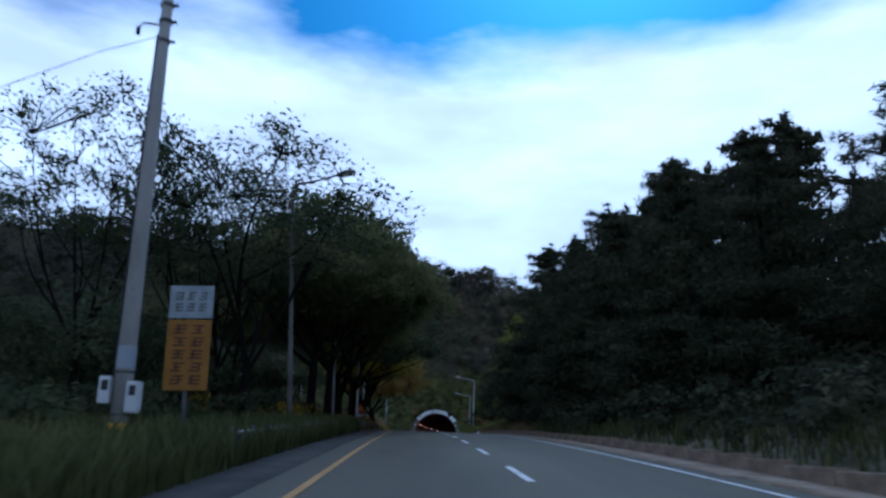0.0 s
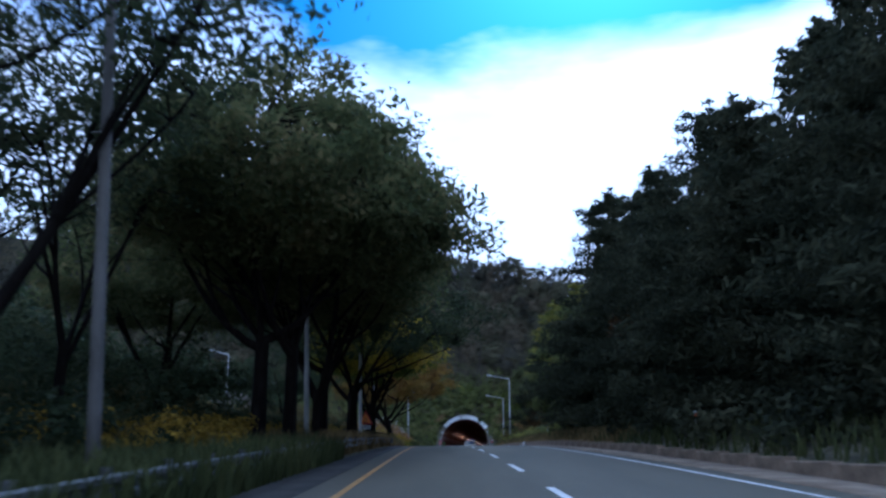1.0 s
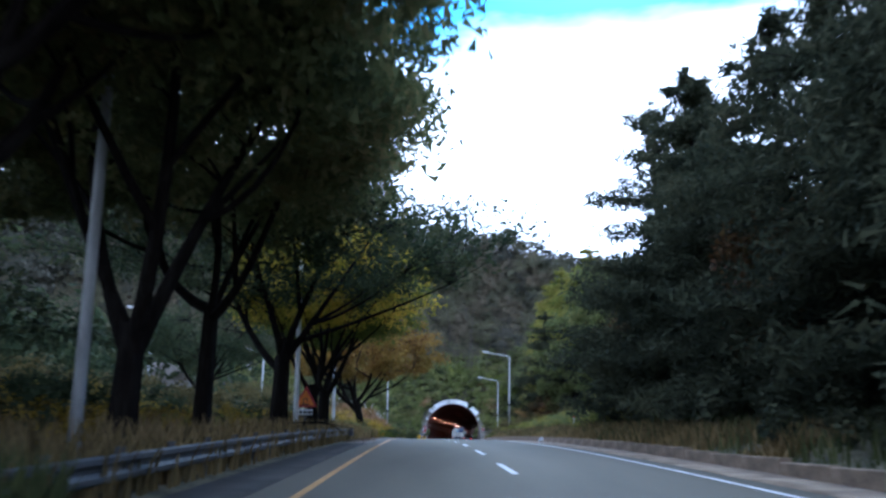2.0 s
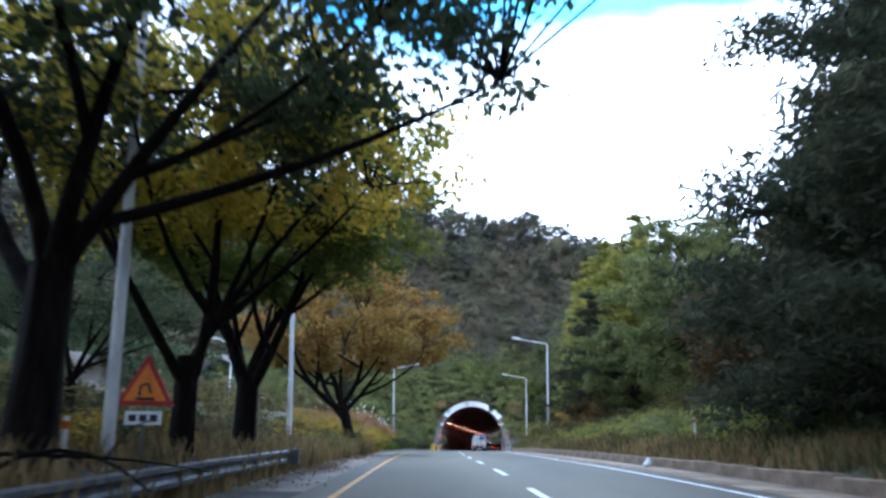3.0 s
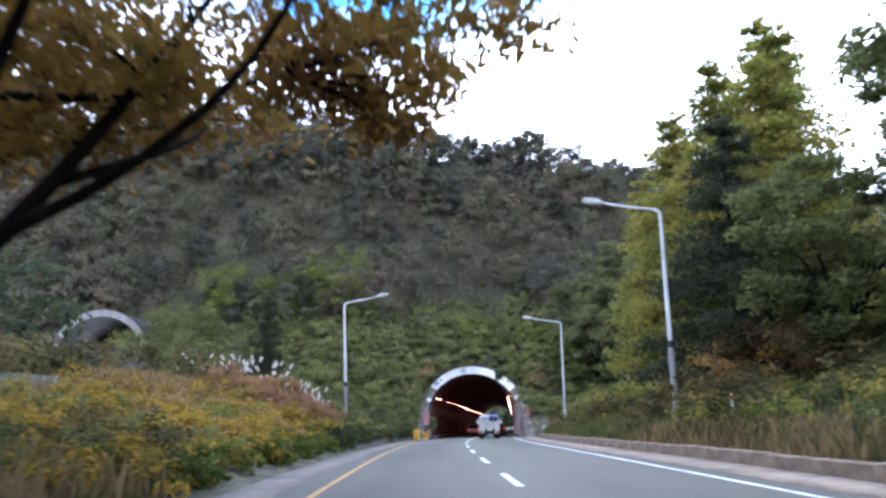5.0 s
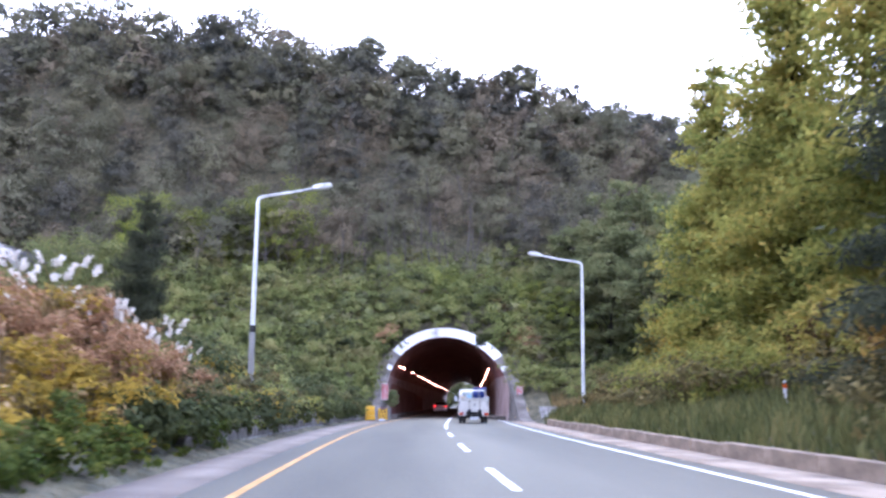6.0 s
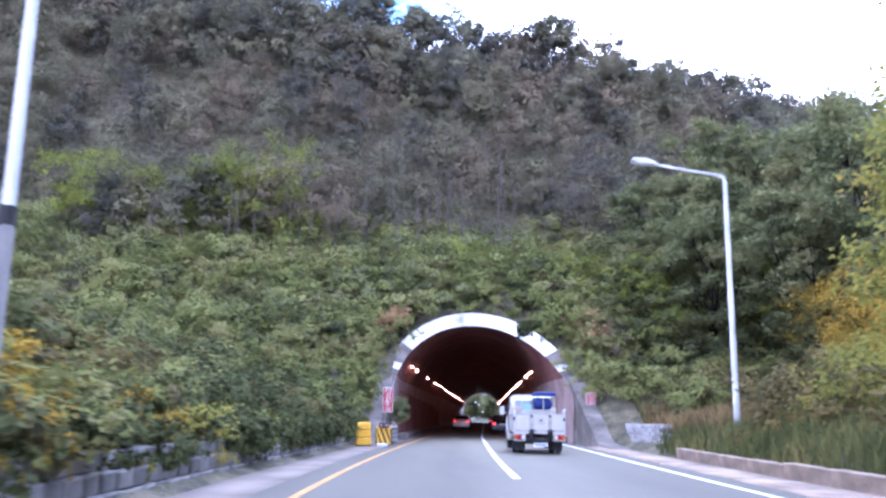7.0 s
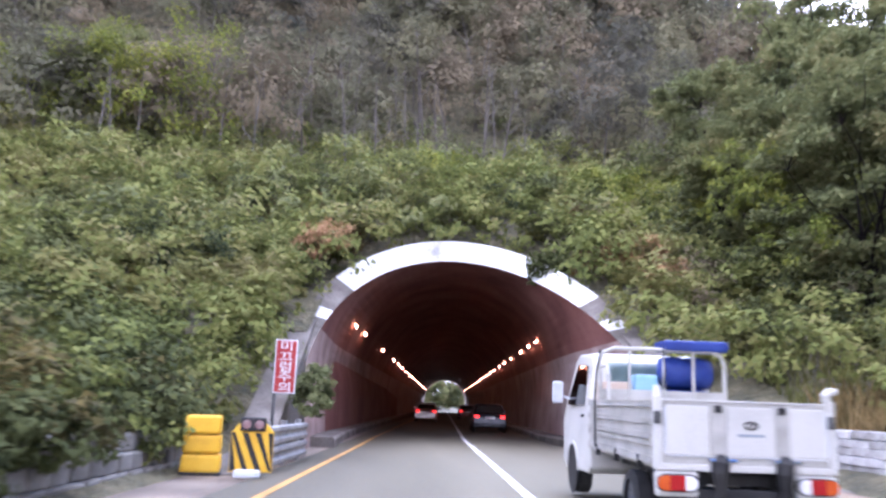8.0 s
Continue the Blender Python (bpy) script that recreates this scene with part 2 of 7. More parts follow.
LEAF_RUSSET = material("russet_leaves", [(0.22, 0.12, 0.06), (0.34, 0.19, 0.095), (0.44, 0.29, 0.16)], 0.5, 0.8, bump=0, island=0.35, leaf=0.35, spec=0.05)
LEAF_KUDZU = material("creeper_leaves", [(0.081, 0.1, 0.028), (0.159, 0.182, 0.043), (0.215, 0.223, 0.059), (0.218, 0.191, 0.076)], 0.22, 0.85, bump=0, island=0.25, leaf=0.3, detail=3, spec=0.04, dull=0.1)
LEAF_FRESH = material("fresh_leaves", [(0.1, 0.125, 0.026), (0.19, 0.215, 0.042), (0.27, 0.28, 0.058)], 0.4, 0.8, bump=0, island=0.3, leaf=0.4, detail=3, spec=0.05)
BLOCK = material("weathered_block", [(0.2, 0.19, 0.17), (0.36, 0.35, 0.33), (0.5, 0.49, 0.47)], 2.2, 0.9, bump=0.4, bump_scale=14, object_random=0.3)
GRASS_DRY = material("dry_grass", [(0.10, 0.078, 0.034), (0.19, 0.138, 0.058), (0.29, 0.205, 0.095)], 0.35, 0.8, bump=0, island=0.4, leaf=0.3, spec=0.05)
GRASS_BROWN = material("brown_grass", [(0.07, 0.05, 0.026), (0.13, 0.088, 0.045), (0.19, 0.13, 0.068)], 0.35, 0.85, bump=0, island=0.4, leaf=0.3, spec=0.05)
GRASS_RUST = material("russet_grass", [(0.204, 0.123, 0.052), (0.306, 0.198, 0.081), (0.357, 0.255, 0.123)], 0.5, 0.8, bump=0, island=0.35, leaf=0.3, spec=0.05)
GRASS_GREEN = material("green_grass", [(0.072, 0.084, 0.018), (0.133, 0.137, 0.029), (0.217, 0.179, 0.042)], 0.4, 0.75, bump=0, island=0.3, leaf=0.3, spec=0.05, dull=0.2)
FOREST_TRUNK = material("pale_bark", [(0.054, 0.048, 0.038), (0.086, 0.076, 0.064), (0.119, 0.105, 0.089)], 1.0, 0.9, bump=0.2)
PLUME = material("pampas_plume", [(0.6, 0.55, 0.46), (0.74, 0.69, 0.6), (0.8, 0.76, 0.68)], 3, 0.9, bump=0, island=0.2, leaf=0.4)
PORTAL_WHITE = material("whitewashed_concrete", [(0.34, 0.33, 0.31), (0.66, 0.66, 0.65), (0.78, 0.78, 0.77), (0.80, 0.80, 0.79)], 0.9, 0.85, bump=0.2, bump_scale=12)
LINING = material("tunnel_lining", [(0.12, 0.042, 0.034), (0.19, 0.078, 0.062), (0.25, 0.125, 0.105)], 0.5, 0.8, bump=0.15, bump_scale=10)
# paler than the vault: daylight reflected off the low walls is in the colour
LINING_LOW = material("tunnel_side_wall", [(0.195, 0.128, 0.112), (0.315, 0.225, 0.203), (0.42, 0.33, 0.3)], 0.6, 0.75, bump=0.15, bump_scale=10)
STONE = material("grey_stone", [(0.078, 0.073, 0.063), (0.157, 0.148, 0.132), (0.235, 0.223, 0.199)], 1.6, 0.9, bump=0.5, bump_scale=14, object_random=0.25)
CAR_WHITE = material("white_body_paint", [(0.429, 0.425, 0.389), (0.515, 0.51, 0.468), (0.554, 0.548, 0.504)], 1.2, 0.35, 0.0, bump=0.02, spec=0.5)
CAR_DARK = material("dark_body_paint", [(0.012, 0.013, 0.02), (0.018, 0.02, 0.03), (0.025, 0.027, 0.04)], 2, 0.2, 0.3, bump=0)
CAR_SILVER = material("pale_body_paint", [(0.55, 0.55, 0.56), (0.62, 0.62, 0.63), (0.66, 0.66, 0.67)], 2, 0.28, 0.3, bump=0)
CAR_RED = material("maroon_body_paint", [(0.10, 0.02, 0.02), (0.14, 0.03, 0.028), (0.17, 0.04, 0.035)], 2, 0.28, 0.2, bump=0)
GATE_METAL = material("grey_white_gate_paint", [(0.313, 0.305, 0.271), (0.405, 0.396, 0.357), (0.488, 0.478, 0.43)], 2.2, 0.5, 0.1, bump=0.05, stretch=(1, 1, 2))
RUBBER = material("tyre_rubber", [(0.012, 0.012, 0.012), (0.02, 0.02, 0.02), (0.035, 0.034, 0.032)], 6, 0.85, bump=0.2)
BLACK = material("black_steel", [(0.012, 0.012, 0.013), (0.022, 0.022, 0.023), (0.04, 0.038, 0.036)], 6, 0.6, 0.2, bump=0.1)
BLUE_TARP = material("blue_tarpaulin", [(0.008, 0.019, 0.114), (0.013, 0.033, 0.18), (0.019, 0.046, 0.216)], 4, 0.55, bump=0.4, bump_scale=9)
CARGO_TAN = material("tan_cardboard", [(0.42, 0.32, 0.24), (0.5, 0.4, 0.31), (0.55, 0.46, 0.37)], 3, 0.85, bump=0.1)
CARGO_BLUE = material("pale_blue_plastic", [(0.18, 0.36, 0.5), (0.25, 0.45, 0.6), (0.3, 0.5, 0.65)], 3, 0.4, bump=0.05)
LENS_RED = material("red_lens", [(0.31, 0.011, 0.011), (0.372, 0.018, 0.018)], 8, 0.15, bump=0.1, bump_scale=120)
LENS_DULL = material("dull_reflector", [(0.16, 0.07, 0.07), (0.26, 0.15, 0.15), (0.32, 0.24, 0.24)], 14, 0.4, bump=0.1, bump_scale=120)
LENS_AMBER = material("amber_lens", [(0.504, 0.072, 0.013), (0.547, 0.108, 0.018)], 8, 0.15, bump=0.1, bump_scale=120)
LENS_CLEAR = material("clear_lens", [(0.66, 0.66, 0.66), (0.75, 0.75, 0.75)], 8, 0.12, bump=0.1, bump_scale=120)
SIGN_ORANGE = material("orange_sign_sheet", [(0.58, 0.15, 0.012), (0.68, 0.20, 0.016), (0.72, 0.25, 0.02)], 3, 0.5, bump=0.02)
BOARD_ORANGE = material("dark_orange_board", [(0.2, 0.088, 0.003), (0.24, 0.108, 0.004), (0.27, 0.125, 0.007)], 3, 0.6, bump=0.02)
SIGN_WHITE = material("white_sign_sheet", [(0.60, 0.64, 0.68), (0.68, 0.72, 0.76), (0.74, 0.78, 0.8)], 3, 0.5, bump=0.02)
BOARD_PALE = material("dull_pale_board", [(0.2, 0.23, 0.25), (0.28, 0.32, 0.345), (0.34, 0.38, 0.4)], 3, 0.7, bump=0.03)
SIGN_RED = material("red_sign_sheet", [(0.26, 0.013, 0.013), (0.325, 0.023, 0.019), (0.358, 0.039, 0.033)], 3, 0.5, bump=0.02)
SIGN_YELLOW = material("hazard_yellow", [(0.62, 0.34, 0.015), (0.76, 0.44, 0.02), (0.80, 0.50, 0.04)], 2.5, 0.5, bump=0.04)
SIGN_GREY = material("grey_sign_ink", [(0.24, 0.272, 0.304), (0.288, 0.32, 0.352)], 3, 0.6, bump=0)
SIGN_BROWN = material("brown_sign_ink", [(0.055, 0.018, 0.006), (0.085, 0.026, 0.008)], 3, 0.6, bump=0)
INK_BLACK = material("black_sign_ink", [(0.012, 0.012, 0.012), (0.025, 0.024, 0.022)], 3, 0.6, bump=0)
CHROME = material("chrome", [(0.55, 0.55, 0.56), (0.62, 0.62, 0.63)], 3, 0.15, 1.0, bump=0)
BOX_GREY = material("grey_box_paint", [(0.40, 0.42, 0.43), (0.52, 0.54, 0.55), (0.58, 0.60, 0.61)], 3, 0.5, bump=0.03)
TUNNEL_LAMP = glowing("sodium_lamp", (1.0, 0.42, 0.22), 22.0)
TAIL_GLOW = glowing("lit_tail_lamp", (1.0, 0.03, 0.02), 1.0)
CAR_GLASS = glass("tinted_glass", (0.10, 0.12, 0.13))
CLEAR_GLASS = glass("clear_glass", (0.75, 0.82, 0.84))


# ---- mesh helpers ----
def finish(name, bm, mat, smooth=False):
    me = bpy.data.meshes.new(name)
    bm.normal_update()
    bm.to_mesh(me)
    bm.free()
    for m in (mat if isinstance(mat, (list, tuple)) else [mat]):
        me.materials.append(m)
    if smooth:
        me.shade_smooth()
    return me


def part(name, bm, mat, parent=None, label="", smooth=False):
    """One bmesh as one mesh object, under a thing or a part."""
    ob = new(name, bm if isinstance(bm, bpy.types.Mesh) else finish(name, bm, mat, smooth))
    if parent:
        ob.parent = parent
    if label:
        tagged(ob, label)
    return ob


def thing(name, label, category, group="", kind="", at=None):
    ob = new(name)
    ob.empty_display_size = 0.2
    tagged(ob, label, category, group, kind)
    if at is not None:
        ob.matrix_world = at
    return ob


def array_mesh(name, verts, faces, mats, indices=None, smooth=False):
    """A mesh from numpy arrays; all faces have the same number of corners."""
    me = bpy.data.meshes.new(name)
    verts, faces = np.asarray(verts, np.float32), np.asarray(faces, np.int32)
    k = faces.shape[1]
    me.vertices.add(len(verts))
    me.vertices.foreach_set("co", verts.ravel())
    me.loops.add(faces.size)
    me.loops.foreach_set("vertex_index", faces.ravel())
    me.polygons.add(len(faces))
    me.polygons.foreach_set("loop_start", np.arange(0, faces.size, k, dtype=np.int32))
    for m in (mats if isinstance(mats, (list, tuple)) else [mats]):
        me.materials.append(m)
    if indices is not None:
        me.polygons.foreach_set("material_index", np.asarray(indices, np.int32))
    me.update(calc_edges=True)
    if smooth:
        me.shade_smooth()
    return me


def box(bm, x0, x1, y0, y1, z0, z1, bevel=0.0, m=None):
    r = bmesh.ops.create_cube(bm, size=1.0)
    vs = r["verts"]
    for v in vs:
        v.co = Vector(((x0 + x1) / 2 + v.co.x * (x1 - x0), (y0 + y1) / 2 + v.co.y * (y1 - y0), (z0 + z1) / 2 + v.co.z * (z1 - z0)))
    if bevel:
        es = list({e for v in vs for e in v.link_edges})
        nb = bmesh.ops.bevel(bm, geom=es, offset=bevel, segments=2, affect="EDGES", profile=0.6)
        vs = list({v for f in nb["faces"] for v in f.verts} | {v for v in vs if v.is_valid})
    if m is not None:
        bmesh.ops.transform(bm, matrix=m, verts=vs)
    return vs


def rod(bm, a, b, r0, r1=None, n=10, caps=True):
    a, b = Vector(a), Vector(b)
    r1 = r0 if r1 is None else r1
    d = b - a
    res = bmesh.ops.create_cone(bm, cap_ends=caps, segments=n, radius1=r0, radius2=r1, depth=d.length)
    bmesh.ops.transform(bm, matrix=Matrix.Translation((a + b) / 2) @ d.to_track_quat("Z", "Y").to_matrix().to_4x4(), verts=res["verts"])
    return res["verts"]


def tube(bm, pts, r, n=8):
    """A bent pipe through the points, with round rings shared at the bends."""
    pts = [Vector(p) for p in pts]
    rs = r if isinstance(r, (list, tuple)) else [r] * len(pts)
    rings, up = [], None
    for i, p in enumerate(pts):
        d = (pts[min(i + 1, len(pts) - 1)] - pts[max(i - 1, 0)]).normalized()
        if up is None:
            up = d.orthogonal().normalized()
        up = (up - d * up.dot(d)).normalized()
        side = d.cross(up)
        rings.append([bm.verts.new(p + (up * math.cos(a) + side * math.sin(a)) * rs[i]) for a in [2 * math.pi * k / n for k in range(n)]])
    for a, b in zip(rings, rings[1:]):
        for k in range(n):
            bm.faces.new((a[k], a[(k + 1) % n], b[(k + 1) % n], b[k]))
    bm.faces.new(rings[0][::-1])
    bm.faces.new(rings[-1])


def prism(bm, outline, y0, y1, axis="y", bevel=0.0):
    """An outline of pairs, drawn out along one axis."""
    def place(u, v, w):
        return {"x": (w, u, v), "y": (u, w, v), "z": (u, v, w)}[axis]
    a = [bm.verts.new(place(u, v, y0)) for u, v in outline]
    b = [bm.verts.new(place(u, v, y1)) for u, v in outline]
    fs = [bm.faces.new(a), bm.faces.new(b[::-1])]
    for i in range(len(a)):
        j = (i + 1) % len(a)
        fs.append(bm.faces.new((a[j], a[i], b[i], b[j])))
    bmesh.ops.recalc_face_normals(bm, faces=fs)
    if bevel:
        bmesh.ops.bevel(bm, geom=list({e for f in fs for e in f.edges}), offset=bevel, segments=2, affect="EDGES", profile=0.6)


# ---- the plan: road line, road height, ground ----
KNOT = 230 / 6
KX = [4.79, 4.10, 2.71, 0.99, -1.05, -1.71, 0.0]
KZ = [-4.57, -2.56, -0.73, 0.40, 0.65, 0.46, 0.0]


def along(k, y):
    """Smooth curve through the knots, which lie evenly from y = -230 to 0."""
    y = np.asarray(y, float)
    u = (np.clip(y, -260, 0) + 230) / KNOT
    i = np.clip(np.floor(u).astype(int), 0, 5)
    s = u - i
    kk = np.array([2 * k[0] - k[1], *k, 2 * k[-1] - k[-2]])
    a, b, c, d = kk[i], kk[i + 1], kk[i + 2], kk[i + 3]
    return b + 0.5 * s * ((c - a) + s * ((2 * a - 5 * b + 4 * c - d) + s * (3 * (b - c) + d - a)))


AXIS = 0.071


def road_x(y):
    return along(KX, y) + np.maximum(np.asarray(y, float), 0) * AXIS


def road_z(y):
    return along(KZ, y) - 0.008 * np.clip(np.asarray(y, float), 0, 170)


def tunnel_x(y):
    return 1.10 + AXIS * np.maximum(np.asarray(y, float), 0)


TUBE_R, TUBE_C, TUBE_END = 4.65, 2.35, 148.0
FAR_X, FAR_Y, FAR_Z = -43.0, 3.0, 7.6
RIDGE_X = [-400, -140, -110, -87, -74, -51, -28, -15, -5, 4, 13.7, 23, 31, 46, 55, 100, 180, 400]
RIDGE_Z = [70, 63, 60, 57, 56.5, 57, 55.5, 52, 49, 47, 46, 43.5, 42, 38, 36, 29, 20, 14]


def step(a, b, v):
    s = np.clip((v - a) / (b - a), 0, 1)
    return s * s * (3 - 2 * s)


def ground_z(x, y):
    x, y = np.asarray(x, float), np.asarray(y, float)
    lat = x - road_x(y)
    z = road_z(y) - 0.06 + 0 * lat
    left, right = np.maximum(0, -lat - 3.5), np.maximum(0, lat - 7.45)
    near = step(-85, -55, y)
    z = z + 0.15 * step(0, 1.0, left) * (1 - near) + (1 - near) * (0.05 * np.minimum(left, 8) + 0.17 * np.maximum(0, np.minimum(left, 40) - 8))
    z = z + near * (0.39 * np.minimum(left, 7.5) + 0.12 * np.maximum(0, np.minimum(left, 40) - 7.5))
    z = z + 0.30 * step(0, 0.8, right) + 0.22 * np.minimum(right, 16) + 0.10 * np.maximum(0, np.minimum(right, 60) - 16)
    foot = -18 + 0.05 * np.abs(x)
    top = np.interp(x, RIDGE_X, RIDGE_Z)
    hill = np.interp(y, [-14.6, 0, 3.5, 20, 46, 90, 138, 400], [0, 7.25, 9.6, 17, 50, 33, 0, 0])
    hill = np.where(y > 20, 17 + (hill - 17) * (top - 17) / 33.0, hill)
    hill = np.where(y > 100, np.interp(y, [100, 138], [1, 0]) * hill, hill)
    rough = 0.5 * np.sin(x * 0.31 + 1.3) * np.sin(y * 0.27) + 0.8 * np.sin(x * 0.11 + 0.4) * np.cos(y * 0.09 + 0.8)
    far = step(4, 20, y) * (1 - step(110, 135, y))
    z = np.where(y > -18, z * (1 - step(-18, 0, y)) + np.maximum(hill, 0), z)
    z = np.where(y > 138, road_z(y) - 0.06, z)
    z = z + rough * np.maximum(far, 0.35 * step(6, 14, left + right) * step(4, 9, np.abs(x - 1.1) + np.maximum(-14 - y, 0)))
    z = z + 0.85 * np.exp(-((x + 9.5) / 2.4) ** 2 - ((y + 51.0) / 3.6) ** 2)
    # the long valley sides far off
    z = z + 0.10 * np.maximum(0, np.abs(x) - 90) * step(-40, -10, -np.abs(y))
    return z


# ---- ground: one sheet out to the horizon ----
gx = np.unique(np.concatenate([np.linspace(-900, -100, 17), np.linspace(-100, -30, 29), np.linspace(-30, 30, 91), np.linspace(30, 100, 29), np.linspace(100, 900, 17)]))
gy = np.unique(np.concatenate([np.linspace(-900, -240, 12), np.linspace(-240, -20, 148), np.linspace(-20, 6, 40), np.linspace(6, 150, 73), np.linspace(150, 900, 14)]))
GX, GY = np.meshgrid(gx, gy)
GXW = np.where(np.abs(GX) < 31, GX + road_x(np.clip(GY, -230, 150)) * np.clip((30 - np.abs(GX)) / 20, 0, 1), GX)
GZ = ground_z(GXW, GY)
nx, ny = len(gx), len(gy)
quads = np.array([(j * nx + i, j * nx + i + 1, (j + 1) * nx + i + 1, (j + 1) * nx + i) for j in range(ny - 1) for i in range(nx - 1)])
gv = np.stack([GXW.ravel(), GY.ravel(), GZ.ravel()], 1)
mid = gv[quads].mean(axis=1)
off = np.abs(mid[:, 0] - tunnel_x(mid[:, 1]))
inside = np.where(mid[:, 2] > TUBE_C, np.hypot(off, mid[:, 2] - TUBE_C), off) < TUBE_R + 0.62
keep = ~(inside & (mid[:, 1] > -19) & (mid[:, 1] < 3))
keep &= ~((np.abs(mid[:, 0] - tunnel_x(mid[:, 1])) < 6.2) & (mid[:, 1] > 104) & (mid[:, 1] < 149) & (mid[:, 2] < 8.5))
keep &= ~((np.abs(mid[:, 0] - FAR_X) < 5.0) & (mid[:, 1] > FAR_Y - 0.5) & (mid[:, 1] < FAR_Y + 7))
ground = part("ground", array_mesh("ground", gv, quads[keep], EARTH, smooth=True), None)
tagged(ground, "rough earth banks and wooded hillside under the vegetation", "ground", kind="structure")


def ribbon(name, lat0, lat1, y0, y1, lift, mat, dy=1.0, drop=0.0, parent=None, uneven=0.0):
    """A strip that follows the road between two offsets; with a drop it gets thickness."""
    ys = np.linspace(y0, y1, max(2, int((y1 - y0) / dy) + 1))
    cx, cz = road_x(ys), road_z(ys)
    rng = np.random.default_rng(int(abs(lat0 * 100 + y0 * 7)) + 3)
    j0, j1 = (rng.uniform(-uneven, uneven, len(ys)) for _ in "ab")
    rows = [np.stack([cx + lat0 + j0, ys, cz + lift], 1), np.stack([cx + lat1 + j1, ys, cz + lift], 1)]
    if drop:
        rows = [np.stack([cx + lat0 + j0, ys, cz + lift - drop], 1), *rows, np.stack([cx + lat1 + j1, ys, cz + lift - drop], 1)]
    n = len(ys)
    v = np.concatenate(rows)
    f = [(r * n + i, (r + 1) * n + i, (r + 1) * n + i + 1, r * n + i + 1) for r in range(len(rows) - 1) for i in range(n - 1)]
    return part(name, array_mesh(name, v, f, mat), None, parent)


road = ribbon("road", -2.45, 6.1, -260, 182, 0.0, ASPHALT, drop=0.35)
tagged(road, "worn grey asphalt road of two lanes", "road", kind="structure")
# dirt gutter, its colour darkened further for the shade under the trees
gutter = ribbon("dirt_gutter", -3.5, -2.45, -260, -112, -0.004, DIRT_AND_SHADE, drop=0.3)
tagged(gutter, "dirt-covered gutter, coloured darker for the shade of the roadside trees", "shoulder", kind="structure")
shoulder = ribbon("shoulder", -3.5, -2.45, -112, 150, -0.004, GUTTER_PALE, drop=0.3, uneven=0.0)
tagged(shoulder, "pale concrete gutter along the yellow line", "shoulder", kind="structure")
verge = ribbon("dirt_verge", 6.1, 7.3, -260, -15, 0.02, DIRT, drop=0.3, uneven=0.08)
tagged(verge, "brown dirt and litter along the road edge", "verge", kind="structure")
line_y = ribbon("yellow_edge_line", -1.865, -1.735, -260, 150, 0.006, PAINT_YELLOW)
tagged(line_y, "solid yellow edge line on the asphalt", "road marking", kind="structure")
line_r = ribbon("white_edge_line", 5.38, 5.52, -260, 150, 0.006, PAINT_WHITE)
tagged(line_r, "solid white edge line on the asphalt", "road marking", kind="structure")
line_c = ribbon("white_centre_line", 1.63, 1.78, -34, 150, 0.006, PAINT_WHITE)
tagged(line_c, "solid white lane line running into the tunnel", "road marking", kind="structure")
for i, y0 in enumerate(np.arange(-258, -38, 8.0)):
    tagged(ribbon("lane_dash", 1.63, 1.78, y0, y0 + 3.4, 0.006, PAINT_WHITE), "white dash of the lane line", "road marking", group="lane dashes", kind="structure")


# ---- tunnel ----
def arch_points(r, n=40, low=-0.6):
    """Profile of the bore from the left foot over the top to the right foot: (offset, height); the walls lean in a little below."""
    foot = [(r - 0.05 * (TUBE_C - w), w) for w in np.linspace(low, TUBE_C, 7)[:-1]]
    top = [(-r * math.cos(math.pi * i / n), TUBE_C + r * math.sin(math.pi * i / n)) for i in range(n + 1)]
    return [(-u, w) for u, w in foot] + top + [(u, w) for u, w in foot[::-1]]


def portal_cut(z):
    """Where the slanting mouth cuts the bore at a height."""
    return -2.0 * (7.0 - max(z, 2.2))


